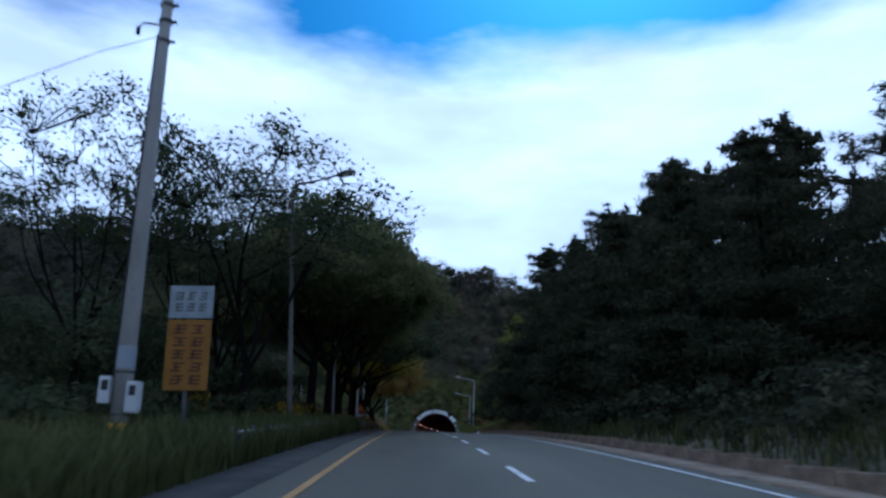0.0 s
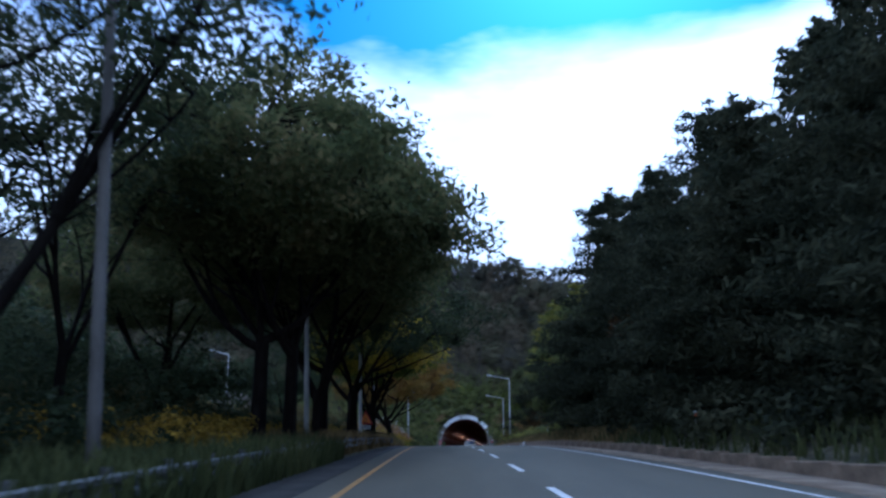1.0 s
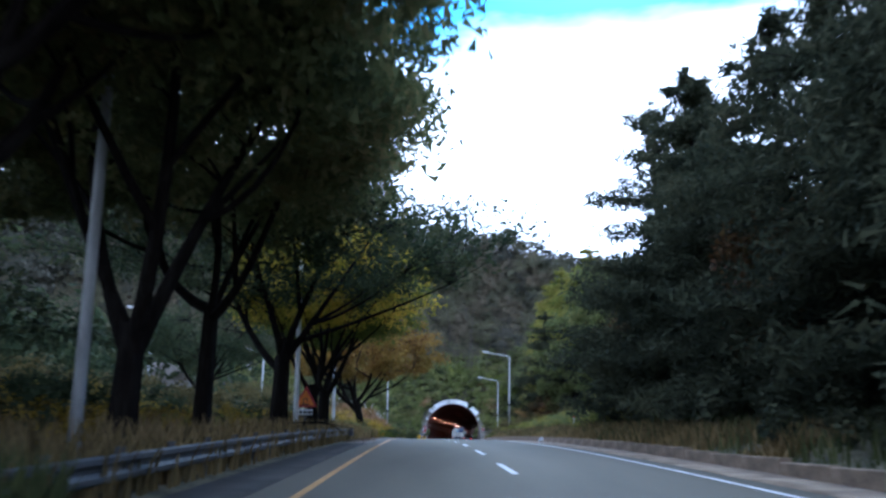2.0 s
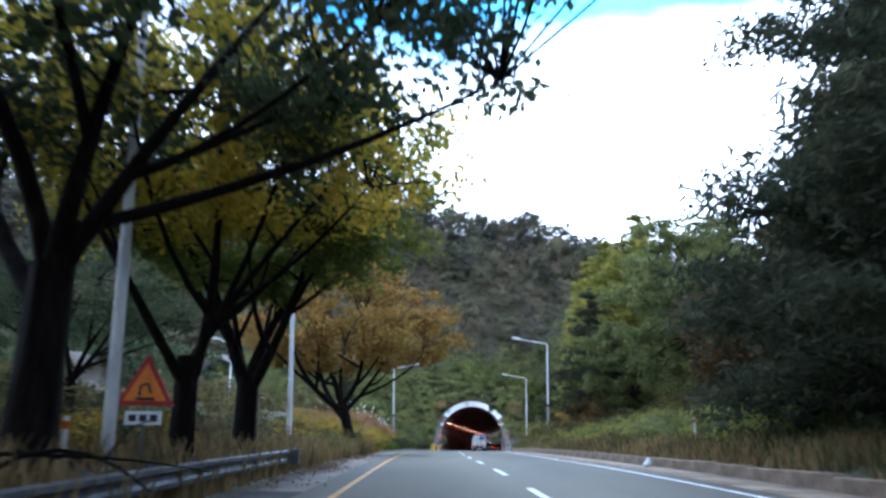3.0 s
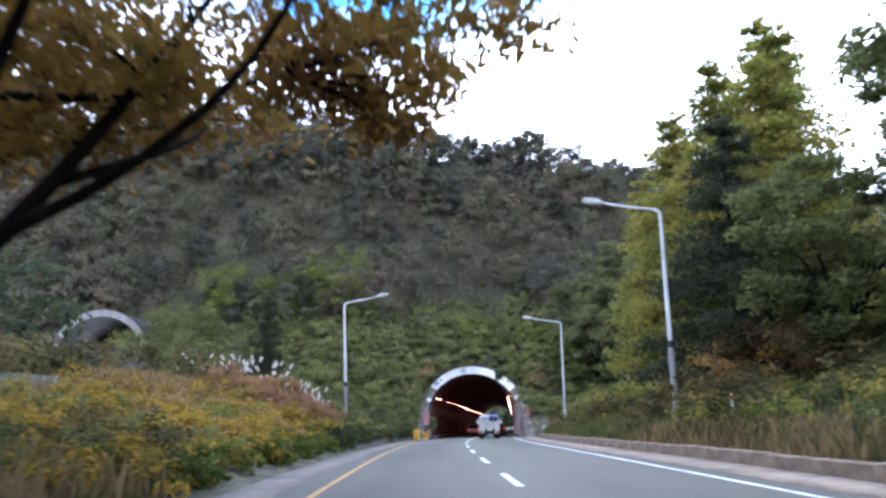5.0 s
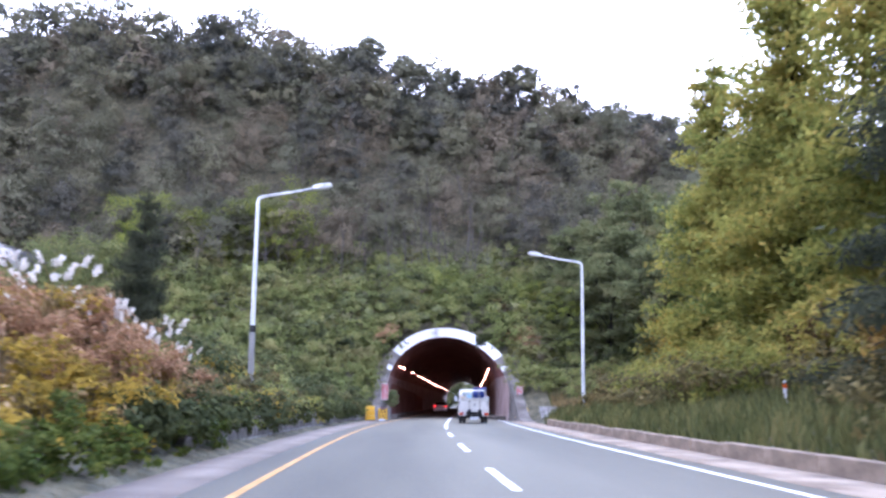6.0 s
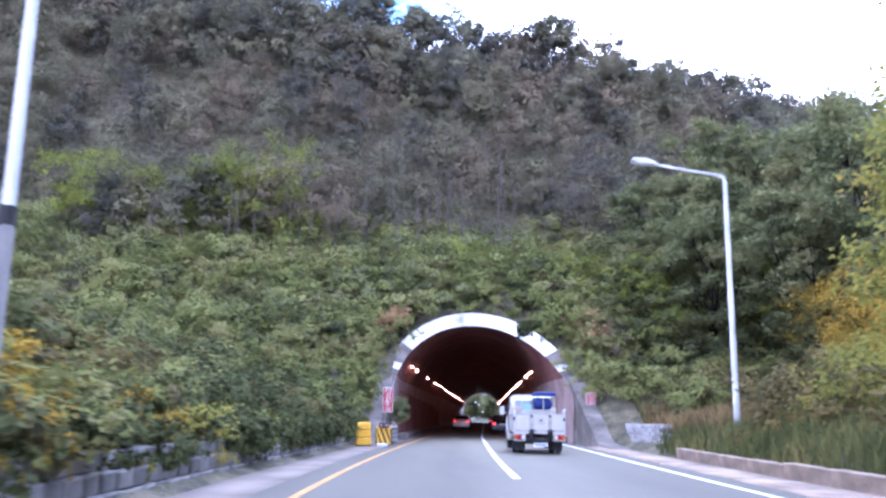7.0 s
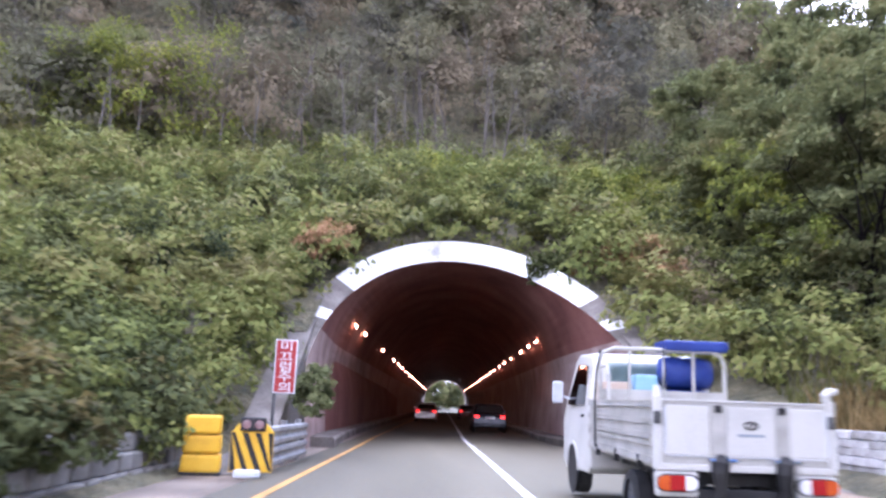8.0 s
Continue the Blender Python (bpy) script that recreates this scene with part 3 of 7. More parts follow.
def bore(name, r_in, r_out, y_end, mat, rim_mat, cut=portal_cut, steps=24, centre=tunnel_x, base=0.0, fall=0.0, low_mat=None):
    """A lined bore with thickness: inner face, outer face and the rim of its slanting mouth."""
    bm = bmesh.new()
    inn = arch_points(r_in)
    n = len(inn) - 1
    outr = [(u * (1 + (r_out / r_in - 1) * max(0.55, min(1, (w + 1.2) / 6))), TUBE_C + (w - TUBE_C) * (1 + (r_out / r_in - 1) * max(0.55, min(1, (w + 1.2) / 6)))) for u, w in inn]
    grid_in, ring_out, tail_out = [], [], []
    for (ui, vi), (uo, vo) in zip(inn, outr):
        y0 = cut(vi)
        col = []
        for s in range(steps + 1):
            y = y0 + (y_end - y0) * (s / steps) ** 1.6
            col.append(bm.verts.new((centre(y) + ui, y, base + vi + fall * y)))
        grid_in.append(col)
        ring_out.append(bm.verts.new((centre(y0) + uo, y0, base + vo)))
        tail_out.append(bm.verts.new((centre(y_end) + uo, y_end, base + vo + fall * y_end)))
    for i in range(n):
        for s in range(steps):
            f = bm.faces.new((grid_in[i][s], grid_in[i][s + 1], grid_in[i + 1][s + 1], grid_in[i + 1][s]))
            # the low side walls get the paler colour that imitates reflected daylight
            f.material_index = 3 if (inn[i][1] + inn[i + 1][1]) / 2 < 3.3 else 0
        f = bm.faces.new((grid_in[i][0], grid_in[i + 1][0], ring_out[i + 1], ring_out[i]))
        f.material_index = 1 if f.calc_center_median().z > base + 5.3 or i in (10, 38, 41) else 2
        bm.faces.new((ring_out[i], ring_out[i + 1], tail_out[i + 1], tail_out[i]))
        bm.faces.new((tail_out[i], tail_out[i + 1], grid_in[i + 1][-1], grid_in[i][-1]))
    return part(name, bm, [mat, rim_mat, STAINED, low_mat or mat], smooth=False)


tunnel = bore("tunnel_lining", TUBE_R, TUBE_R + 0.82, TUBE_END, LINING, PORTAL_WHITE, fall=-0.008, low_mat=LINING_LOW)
# the inside is coloured near black to paint the darkness of the bore
far_bore = bore("far_tunnel_lining", 5.2, 6.0, 40, DIRT_AND_SHADE, POLE_CONCRETE, lambda z: FAR_Y, 10, lambda y: FAR_X, FAR_Z)
tagged(far_bore, "grey concrete arch of the other carriageway's tunnel", "tunnel", kind="structure")
# unseen wall, added only to shut light out of the far bore
bm = bmesh.new()
box(bm, FAR_X - 6, FAR_X + 6, 40, 40.4, FAR_Z - 1, FAR_Z + 9)
far_wall = part("far_tunnel_wall", bm, DIRT_AND_SHADE)
tagged(far_wall, "unseen wall added to close the other tunnel and keep it dark", "wall", kind="structure")
tagged(tunnel, "arched road tunnel with whitewashed slanting concrete mouth", "tunnel", kind="structure")
for side, u in (("left", -3.85), ("right", 3.85)):
    bm = bmesh.new()
    n = 30
    for k in range(n):
        ya, yb = -8 + (TUBE_END + 8) * k / n, -8 + (TUBE_END + 8) * (k + 1) / n
        s = 1 if u > 0 else -1
        prof = [(u, -0.3), (u, 0.22), (u + s * 0.06, 0.28), (u + s * 0.9, 0.28), (u + s * 0.9, -0.3)]
        a = [bm.verts.new((float(tunnel_x(ya)) + p, ya, q + float(road_z(ya)))) for p, q in prof]
        b = [bm.verts.new((float(tunnel_x(yb)) + p, yb, q + float(road_z(yb)))) for p, q in prof]
        for i in range(4):
            bm.faces.new((a[i], a[i + 1], b[i + 1], b[i]))
    y0 = -8.0
    end = [bm.verts.new((float(tunnel_x(y0)) + p, y0, q + float(road_z(y0)))) for p, q in prof]
    bm.faces.new(end)
    kerb = part("tunnel_kerb", bm, STAINED)
    tagged(kerb, "raised concrete kerb along the tunnel wall", "kerb", kind="structure")


for s in (-1, 1):
    bm = bmesh.new()
    a, b = sorted((1.10 + s * 4.72, 1.10 + s * 5.5))
    prism(bm, [(-17.5, -0.6), (-17.5, 0.25), (-14.5, 0.4), (-9.3, 2.75), (-5.5, 4.3), (-5.5, -0.6)], a, b, "x", 0.05)
    wing = part("wing_wall", bm, STAINED)
    tagged(wing, "weathered concrete wing wall beside the tunnel mouth", "retaining wall", kind="structure")


def tunnel_light(at):
    lamp = thing("tunnel_light", "glowing sodium lamp in a steel case on the tunnel wall", "tunnel light", "lamps along the tunnel walls", at=at)
    bm = bmesh.new()
    box(bm, -0.05, 0.05, -0.22, 0.22, 0.0, 0.07, 0.015)
    part("housing", bm, BLACK, lamp)
    bm = bmesh.new()
    box(bm, -0.07, 0.07, -0.10, 0.10, -0.05, -0.002, 0.02)
    part("lamp_glass", bm, TUNNEL_LAMP, lamp)
    return lamp


lamp0 = None
FAR_LAMPS = (54, 60, 66, 72, 79, 87, 96, 106, 117, 130)
for s, ys in ((-1, (2, 5.8, 16.5, 26.5, 33, 39, 47, *FAR_LAMPS)), (1, (5.8, 9, 13, 19.5, 25, 30, 36, 42, 48, *FAR_LAMPS))):
    for y in ys:
        m = Matrix.Translation((float(tunnel_x(y)) + s * 4.0, y, 4.45 - 0.008 * y)) @ pose(0, 0, 0, 0, -s * 62, 0)
        lamp0 = tunnel_light(m) if lamp0 is None else (copy_thing(lamp0, m), lamp0)[1]


# ---- foliage ----
def leaf_arrays(centres, size, rng, flat=0.3, long=1.6, out=None, tight=0.7, corners=4):
    """Small leaves of three or four corners at the centres, turned at random."""
    n = len(centres)
    nor = rng.normal(size=(n, 3))
    nor[:, 2] = np.abs(nor[:, 2]) + flat
    if out is not None:
        nor = nor * tight + out * 1.1
    nor /= np.linalg.norm(nor, axis=1)[:, None]
    a = np.cross(nor, rng.normal(size=(n, 3)))
    a /= np.linalg.norm(a, axis=1)[:, None] + 1e-9
    b = np.cross(nor, a)
    s = (np.asarray(size) * rng.uniform(0.6, 1.3, n))[:, None]
    p = np.asarray(centres)
    if corners == 3:
        v = np.stack([p - a * s * long * 0.45 - b * s * 0.55, p - a * s * long * 0.45 + b * s * 0.55, p + a * s * long * 0.75], 1).reshape(-1, 3)
        return v, np.arange(3 * n).reshape(-1, 3)
    v = np.stack([p - a * s * long / 2, p + b * s / 2 + nor * s * 0.08, p + a * s * long / 2, p - b * s / 2 + nor * s * 0.08], 1).reshape(-1, 3)
    return v, np.arange(4 * n).reshape(-1, 4)


def limb_arrays(limbs, n=5):
    """Tapered limbs, each a list of (point, radius), as one set of quads."""
    vs, fs, base = [], [], 0
    for pts in limbs:
        up = None
        for i, (p, r) in enumerate(pts):
            q0, q1 = np.asarray(pts[max(i - 1, 0)][0], float), np.asarray(pts[min(i + 1, len(pts) - 1)][0], float)
            d = q1 - q0
            d = d / (np.linalg.norm(d) + 1e-9)
            if up is None:
                up = np.cross(d, (0.31, 0.95, 0.1))
            up = up - d * up.dot(d)
            up = up / (np.linalg.norm(up) + 1e-9)
            side = np.cross(d, up)
            for k in range(n):
                a = 2 * math.pi * k / n
                vs.append(np.asarray(p) + (up * math.cos(a) + side * math.sin(a)) * r)
        for i in range(len(pts) - 1):
            for k in range(n):
                fs.append((base + i * n + k, base + i * n + (k + 1) % n, base + (i + 1) * n + (k + 1) % n, base + (i + 1) * n + k))
        base += n * len(pts)
    return np.array(vs), np.array(fs)


def curve(p0, p1, rise, r0, r1, rng, n=6, wob=0.12):
    """A limb from p0 to p1 that bends upwards by rise."""
    p0, p1 = np.asarray(p0, float), np.asarray(p1, float)
    c = (p0 + p1) / 2 + np.array([0, 0, rise]) + rng.normal(size=3) * wob * np.linalg.norm(p1 - p0) * 0.5
    out = []
    for i in range(n + 1):
        s = i / n
        out.append(((1 - s) ** 2 * p0 + 2 * s * (1 - s) * c + s * s * p1, r0 + (r1 - r0) * s))
    return out


def broad_tree(seed, height, trunk, crown_r, crown_low, radius, leaves, leaf, limbs=8, clumps=90, sigma=0.55, lean=0.0, vase=True):
    """Trunk, forking limbs, branches and a crown of leaf clumps: returns limb arrays and leaf centres."""
    rng = np.random.default_rng(seed)
    top = np.array([lean, 0, trunk])
    wood = [[((0, 0, -0.4), radius * 1.35), ((0, 0, 0.25), radius * 1.05), ((lean * 0.5, 0, trunk * 0.55), radius * 0.88), (top, radius * 0.82)]]
    zc, rz = (height + crown_low) / 2, (height - crown_low) / 2
    targets = []
    for _ in range(clumps):
        u = rng.normal(size=3)
        u /= np.linalg.norm(u)
        q = rng.uniform(0.45, 1.0) ** 0.6
        if vase and u[2] < -0.3:
            u[2] *= 0.5
        wob = 1 + 0.22 * math.sin(3 * math.atan2(u[1], u[0]) + seed) + rng.uniform(-0.15, 0.12)
        targets.append(np.array([lean + u[0] * crown_r * q * wob, u[1] * crown_r * q * wob, zc + u[2] * rz * q]))
    targets = np.array(targets)
    ends = []
    mains = max(4, limbs // 2)
    for k in range(mains):
        a = 2 * math.pi * (k + rng.uniform(-0.3, 0.3)) / mains
        reach = crown_r * rng.uniform(0.4, 0.7)
        e = np.array([lean + math.cos(a) * reach, math.sin(a) * reach, zc + rz * rng.uniform(-0.1, 0.5)])
        s = top - np.array([0, 0, rng.uniform(0, trunk * 0.3)])
        limb = curve(s, e, (-0.13 if vase else 0.15) * height * 0.5, radius * rng.uniform(0.42, 0.62), radius * 0.09, rng, n=8, wob=0.22)
        wood.append(limb)
        ends.append(limb)
        for j in range(2):
            p, r = limb[rng.integers(2, 5)]
            b = a + rng.uniform(0.35, 0.9) * (1 if j else -1)
            reach = crown_r * rng.uniform(0.5, 0.85)
            e = np.array([lean + math.cos(b) * reach, math.sin(b) * reach, zc + rz * rng.uniform(-0.35, 0.35)])
            fork = curve(p, e, (-0.04 if vase else 0.1) * height * 0.5, r * 0.72, radius * 0.07, rng, n=6, wob=0.22)
            wood.append(fork)
            ends.append(fork)
    for t in targets:
        best = min(ends, key=lambda l: min(np.linalg.norm(p - t) for p, _ in l[2:]))
        p, r = min(best[2:], key=lambda q: np.linalg.norm(q[0] - t))
        wood.append(curve(p, t, 0.12, max(0.025, r * 0.5), 0.012, rng, n=2))
    per = max(1, leaves // clumps)
    cs = np.repeat(targets, per, axis=0) + np.clip(rng.normal(size=(per * clumps, 3)), -2, 2) * np.array([sigma, sigma, sigma * 0.62]) * rng.uniform(0.6, 1.3, (clumps, 1)).repeat(per, axis=0)
    return limb_arrays(wood), cs, rng


def pine_tree(seed, height, spread, radius, leaves, low=0.12, tiers=13, taper=0.85):
    """A straight stem with tiers of level boughs, each carrying pads of needles."""
    rng = np.random.default_rng(seed)
    wood = [[((0, 0, -0.4), radius * 1.2), ((0.05, 0, height * 0.4), radius * 0.75), ((0, 0.08, height), 0.03)]]
    pads = []
    for k in range(tiers):
        s = low + (1 - low) * (k + rng.uniform(-0.2, 0.2)) / tiers
        z = height * min(s, 0.99)
        reach = spread * ((1 - s) ** taper + 0.05) * rng.uniform(0.88, 1.1)
        for j in range(rng.integers(5, 8)):
            a = rng.uniform(0, 2 * math.pi)
            L = reach * rng.uniform(0.55, 1.1)
            e = np.array([math.cos(a) * L, math.sin(a) * L, z + L * rng.uniform(-0.12, 0.22)])
            wood.append(curve((0, 0, z - 0.2), e, 0.05 * L, max(0.03, radius * 0.22 * (1 - s)), 0.015, rng, n=2))
            for q in np.linspace(0.35, 1.0, max(2, int(L * 1.1))):
                pads.append(((1 - q) * np.array([0, 0, z]) + q * e, (0.28 + 0.32 * (1 - abs(q - 0.6))) * (0.3 + 0.7 * min(1, 2.0 * (1 - s)))))
    for q in np.linspace(0.8, 1.0, 8):
        pads.append((np.array([0, 0, height * q]), 0.10 + 1.6 * (1 - q)))
    per = max(1, leaves // len(pads))
    cs = np.concatenate([p + np.clip(rng.normal(size=(max(8, int(per * min(1.2, g / 0.45))), 3)), -1.9, 1.9) * np.array([g * 1.15, g * 1.15, g * 0.5]) for p, g in pads])
    return limb_arrays(wood), cs, rng


def tree_thing(name, label, category, group, built, leaf, leaf_mat, long=1.6, flat=0.3, m=None, corners=3):
    (wv, wf), cs, rng = built
    tree = thing(name, label, category, group)
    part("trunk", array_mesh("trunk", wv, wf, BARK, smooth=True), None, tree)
    lv, lf = leaf_arrays(cs, leaf, rng, flat, long, corners=corners)
    part("crown", array_mesh("crown", lv, lf, leaf_mat), None, tree)
    if m is not None:
        tree.matrix_basis = m
    return tree


def stand(x, y, turn=0.0, size=1.0, wide=None, sink=0.1):
    """The pose of a plant on the ground at x, y."""
    return Matrix.Translation((x, y, float(ground_z(x, y)) - sink)) @ Matrix.Rotation(radians(turn), 4, "Z") @ Matrix.Diagonal((wide or size, wide or size, size, 1))


def put_tree(tree, first, x, y, turn, size, wide=None):
    m = stand(x, y, turn, size, wide)
    if first:
        tree.matrix_basis = m
        return tree
    c = copy_thing(tree, m)
    c.matrix_basis = m
    return c


def at_lat(lat, y):
    return float(road_x(y)) + lat


# row of spreading trees beside the guard rail
DARK_LABEL = "dark spreading roadside tree with a forked trunk on the verge"
dark_trees = [tree_thing("roadside_tree", lb, "tree", "trees along the guard rail",
                         broad_tree(s, h, {11: 3.1, 12: 3.7}.get(s, 2.4), r, low, rad, nl, lf, limbs=lm, clumps=cl, sigma=sg), lf, mt, corners=3 if s in (12, 14, 15) else 4)
              for s, nl, lf, sg, mt, h, r, low, rad, lm, cl, lb in (
                  (11, 31000, 0.11, 0.42, LEAF_DARK, 10.8, 7.0, 3.4, 0.34, 7, 280, DARK_LABEL),
                  (12, 34000, 0.135, 0.5, LEAF_MID, 12.8, 6.2, 4.0, 0.28, 6, 190, DARK_LABEL),
                  (13, 19000, 0.11, 0.36, LEAF_TURNING, 10.5, 4.7, 2.9, 0.27, 5, 190, "roadside tree turning olive and yellow beside the rail"),
                  (14, 36000, 0.105, 0.36, LEAF_LATE, 11.5, 4.6, 2.4, 0.37, 7, 240, "dense olive-green roadside tree with a stout trunk beyond the rail"),
                  (15, 36000, 0.13, 0.5, LEAF_MID, 12.4, 6.0, 3.2, 0.28, 6, 200, "leafy green roadside tree in the row behind the rail"))]
# kind, x, y, turn, size, width
ROW = [(1, -4.2, -138.6, 10, 1.05, 1.05), (1, -3.35, -137.7, 80, 1.0, 0.95), (4, -3.5, -132.2, 200, 1.05, 1.0), (1, -4.8, -124.2, 150, 1.05, 1.0),
       (0, -4.6, -115.7, 33, 1.05, 1.15), (2, -4.2, -111.2, 120, 1.0, 1.0), (3, -4.7, -105.3, 240, 1.0, 0.98), (0, -13.5, -98, 60, 0.7, 0.7), (4, -12.0, -128, 120, 0.92, 1.0)]
used = set()
for k, x, y, turn, size, wide in ROW:
    put_tree(dark_trees[k], k not in used, x, y, turn, size, wide)
    used.add(k)
thin_tree = tree_thing("thin_tree", "thin tall tree with sparse leaves standing behind the pole", "tree", "sparse trees behind the sign",
                       broad_tree(21, 12.5, 2.6, 3.9, 3.6, 0.17, 8600, 0.086, limbs=7, clumps=150, sigma=0.33), 0.086, LEAF_DARK, long=2.1, corners=4)
for i, (lat, y, turn, size, wide) in enumerate(((-6.8, -154, 0, 0.98, 1.28), (-12, -157, 120, 1.0, 1.0), (-10.2, -150.5, 230, 0.95, 1.1), (-10.5, -144, 10, 1.1, 1.1))):
    put_tree(thin_tree, i == 0, at_lat(lat, y), y, turn, size, wide)
yellow_tree = tree_thing("autumn_tree", "broad tree in yellow and orange autumn leaf beside the road", "tree", "",
                         broad_tree(31, 11.5, 2.9, 6.7, 2.5, 0.36, 34000, 0.12, limbs=12, clumps=260, sigma=0.38, lean=-0.6), 0.125, LEAF_YELLOW, m=stand(-5.8, -80, 0, 1.0))

# pines along the right bank
pines = [tree_thing("pine_tree", "dark dense pine tree on the roadside bank", "tree", "pines on the bank", pine_tree(s, h, sp, 0.26, nl, low=0.04, tiers=17, taper=tp), lf, NEEDLE, long=3.8, flat=0.1)
         for s, h, sp, nl, lf, tp in ((41, 16.0, 5.2, 36000, 0.09, 0.6), (42, 18.5, 6.4, 50000, 0.095, 0.72), (43, 13.5, 5.0, 32000, 0.09, 0.55), (44, 17.0, 5.0, 16000, 0.18, 0.6))]
PINES = [(0, 15.0, -150, 90, 0.8), (3, 21, -141, 70, 0.95), (2, 13.2, -144, 50, 1.0), (0, 14.8, -139, 170, 0.95), (2, 12.4, -134, 20, 1.0), (3, 17.5, -132, 250, 1.0), (0, 13.6, -128, 290, 0.98),
         (2, 12.6, -123, 100, 1.05), (3, 17, -121, 10, 1.0), (0, 13.4, -117.5, 200, 1.0), (1, 12.6, -110.5, 310, 0.92), (0, 13.2, -103.0, 60, 1.15), (3, 17, -102, 130, 1.1), (3, 22, -133, 10, 1.05), (3, 23, -124, 40, 1.1), (3, 22, -112, 200, 1.15), (0, 14.2, -53, 140, 0.85), (3, 20.0, -149, 30, 0.6), (2, 17.5, -157, 80, 0.85)]
used = set()
for k, lat, y, turn, size in PINES:
    put_tree(pines[k], k not in used, at_lat(lat, y), y, turn, size)
    used.add(k)
cone = copy_thing(pines[2], stand(-14.1, -32.8, 40, 0.58, 0.29))
cone.matrix_basis = stand(-14.1, -32.8, 40, 0.58, 0.29)
tagged(cone, "slender dark conifer standing in the scrub near the tunnel", "tree", "pines on the bank")
big_green = tree_thing("green_tree", "large leafy green tree on the grassy bank", "tree", "green trees on the bank",
                       broad_tree(51, 15.5, 2.5, 5.6, 1.2, 0.3, 24000, 0.19, limbs=11, clumps=150, sigma=0.48, vase=False), 0.19, LEAF_GREEN)
for i, (x, y, turn, size, wide) in enumerate(((17.5, -70, 0, 1.0, 1.0), (22, -62, 130, 1.0, 1.1), (14.5, -58, 70, 0.62, 0.7), (25, -78, 220, 0.95, 1.0))):
    put_tree(big_green, i == 0, x, y, turn, size, wide)
slope_tree = tree_thing("slope_tree", "dusty grey-green tree with layered boughs beside the tunnel", "tree", "dusty trees beside the tunnel",
                        broad_tree(52, 14.0, 2.5, 4.6, 0.8, 0.24, 21000, 0.162, limbs=11, clumps=120, sigma=0.42, vase=False), 0.162, LEAF_DUSTY)
for i, (x, y, turn, size, wide) in enumerate(((16.5, -2, 20, 0.8, 0.9), (21, -9, 160, 1.05, 1.0), (25, -1, 250, 1.15, 1.1), (14.5, 6, 300, 0.62, 0.8), (19.5, 4, 80, 0.95, 1.0), (29, -10, 10, 1.15, 1.15), (-20, 17, 200, 0.62, 0.85), (14.2, -6.5, 130, 0.66, 0.72), (17.5, -11.5, 40, 0.72, 0.8), (12.6, -1.0, 210, 0.5, 0.6))):
    put_tree(slope_tree, i == 0, x, y, turn, size, wide)
rust_tree = tree_thing("rust_tree", "low tree with dull rust-brown leaves on the bank", "tree", "rust-leaved trees",
                       broad_tree(61, 7.5, 1.2, 3.6, 0.6, 0.18, 15000, 0.16, limbs=8, clumps=110, sigma=0.5, vase=False), 0.16, LEAF_RUST)
for i, (x, y, turn, size) in enumerate(((17, -84, 0, 1.0), (19.5, -90, 100, 1.15), (15.5, -119, 10, 1.0))):
    put_tree(rust_tree, i == 0, x, y, turn, size)
column_tree = tree_thing("column_tree", "tall narrow tree clad in green and yellowing creepers", "tree", "creeper-clad trees",
                         pine_tree(71, 18.5, 3.4, 0.24, 36000, low=0.02, tiers=24, taper=0.5), 0.148, LEAF_LIME, long=1.4)
for i, (x, y, turn, size, wide) in enumerate(((15.5, -36, 0, 1.1, 1.25), (15.3, -27.5, 250, 1.0, 1.0), (16.0, -43, 100, 1.12, 1.2), (16.5, -50, 200, 1.02, 1.3), (18, -29, 30, 0.9, 1.3), (20, -42, 60, 1.25, 1.3))):
    put_tree(column_tree, i == 0, x, y, turn, size, wide)

ridge_tree = tree_thing("ridge_tree", "airy tall tree standing out on the ridge", "tree", "airy trees on the ridge",
                        broad_tree(22, 10.5, 3.5, 3.2, 4.0, 0.15, 2600, 0.3, limbs=7, clumps=60, sigma=0.45), 0.3, FOREST_GREY)
for i, (x, y, turn, size) in enumerate(((13.7, 44, 0, 0.9), (20.6, 41, 80, 0.75), (-4, 45, 160, 0.7), (-10, 46, 40, 0.75), (29, 44, 220, 0.65), (3, 46, 100, 0.6), (36, 43, 300, 0.65))):
    put_tree(ridge_tree, i == 0, x, y, turn, size)

# ---- the wooded hillside, too many trees to count ----
rng = np.random.default_rng(5)


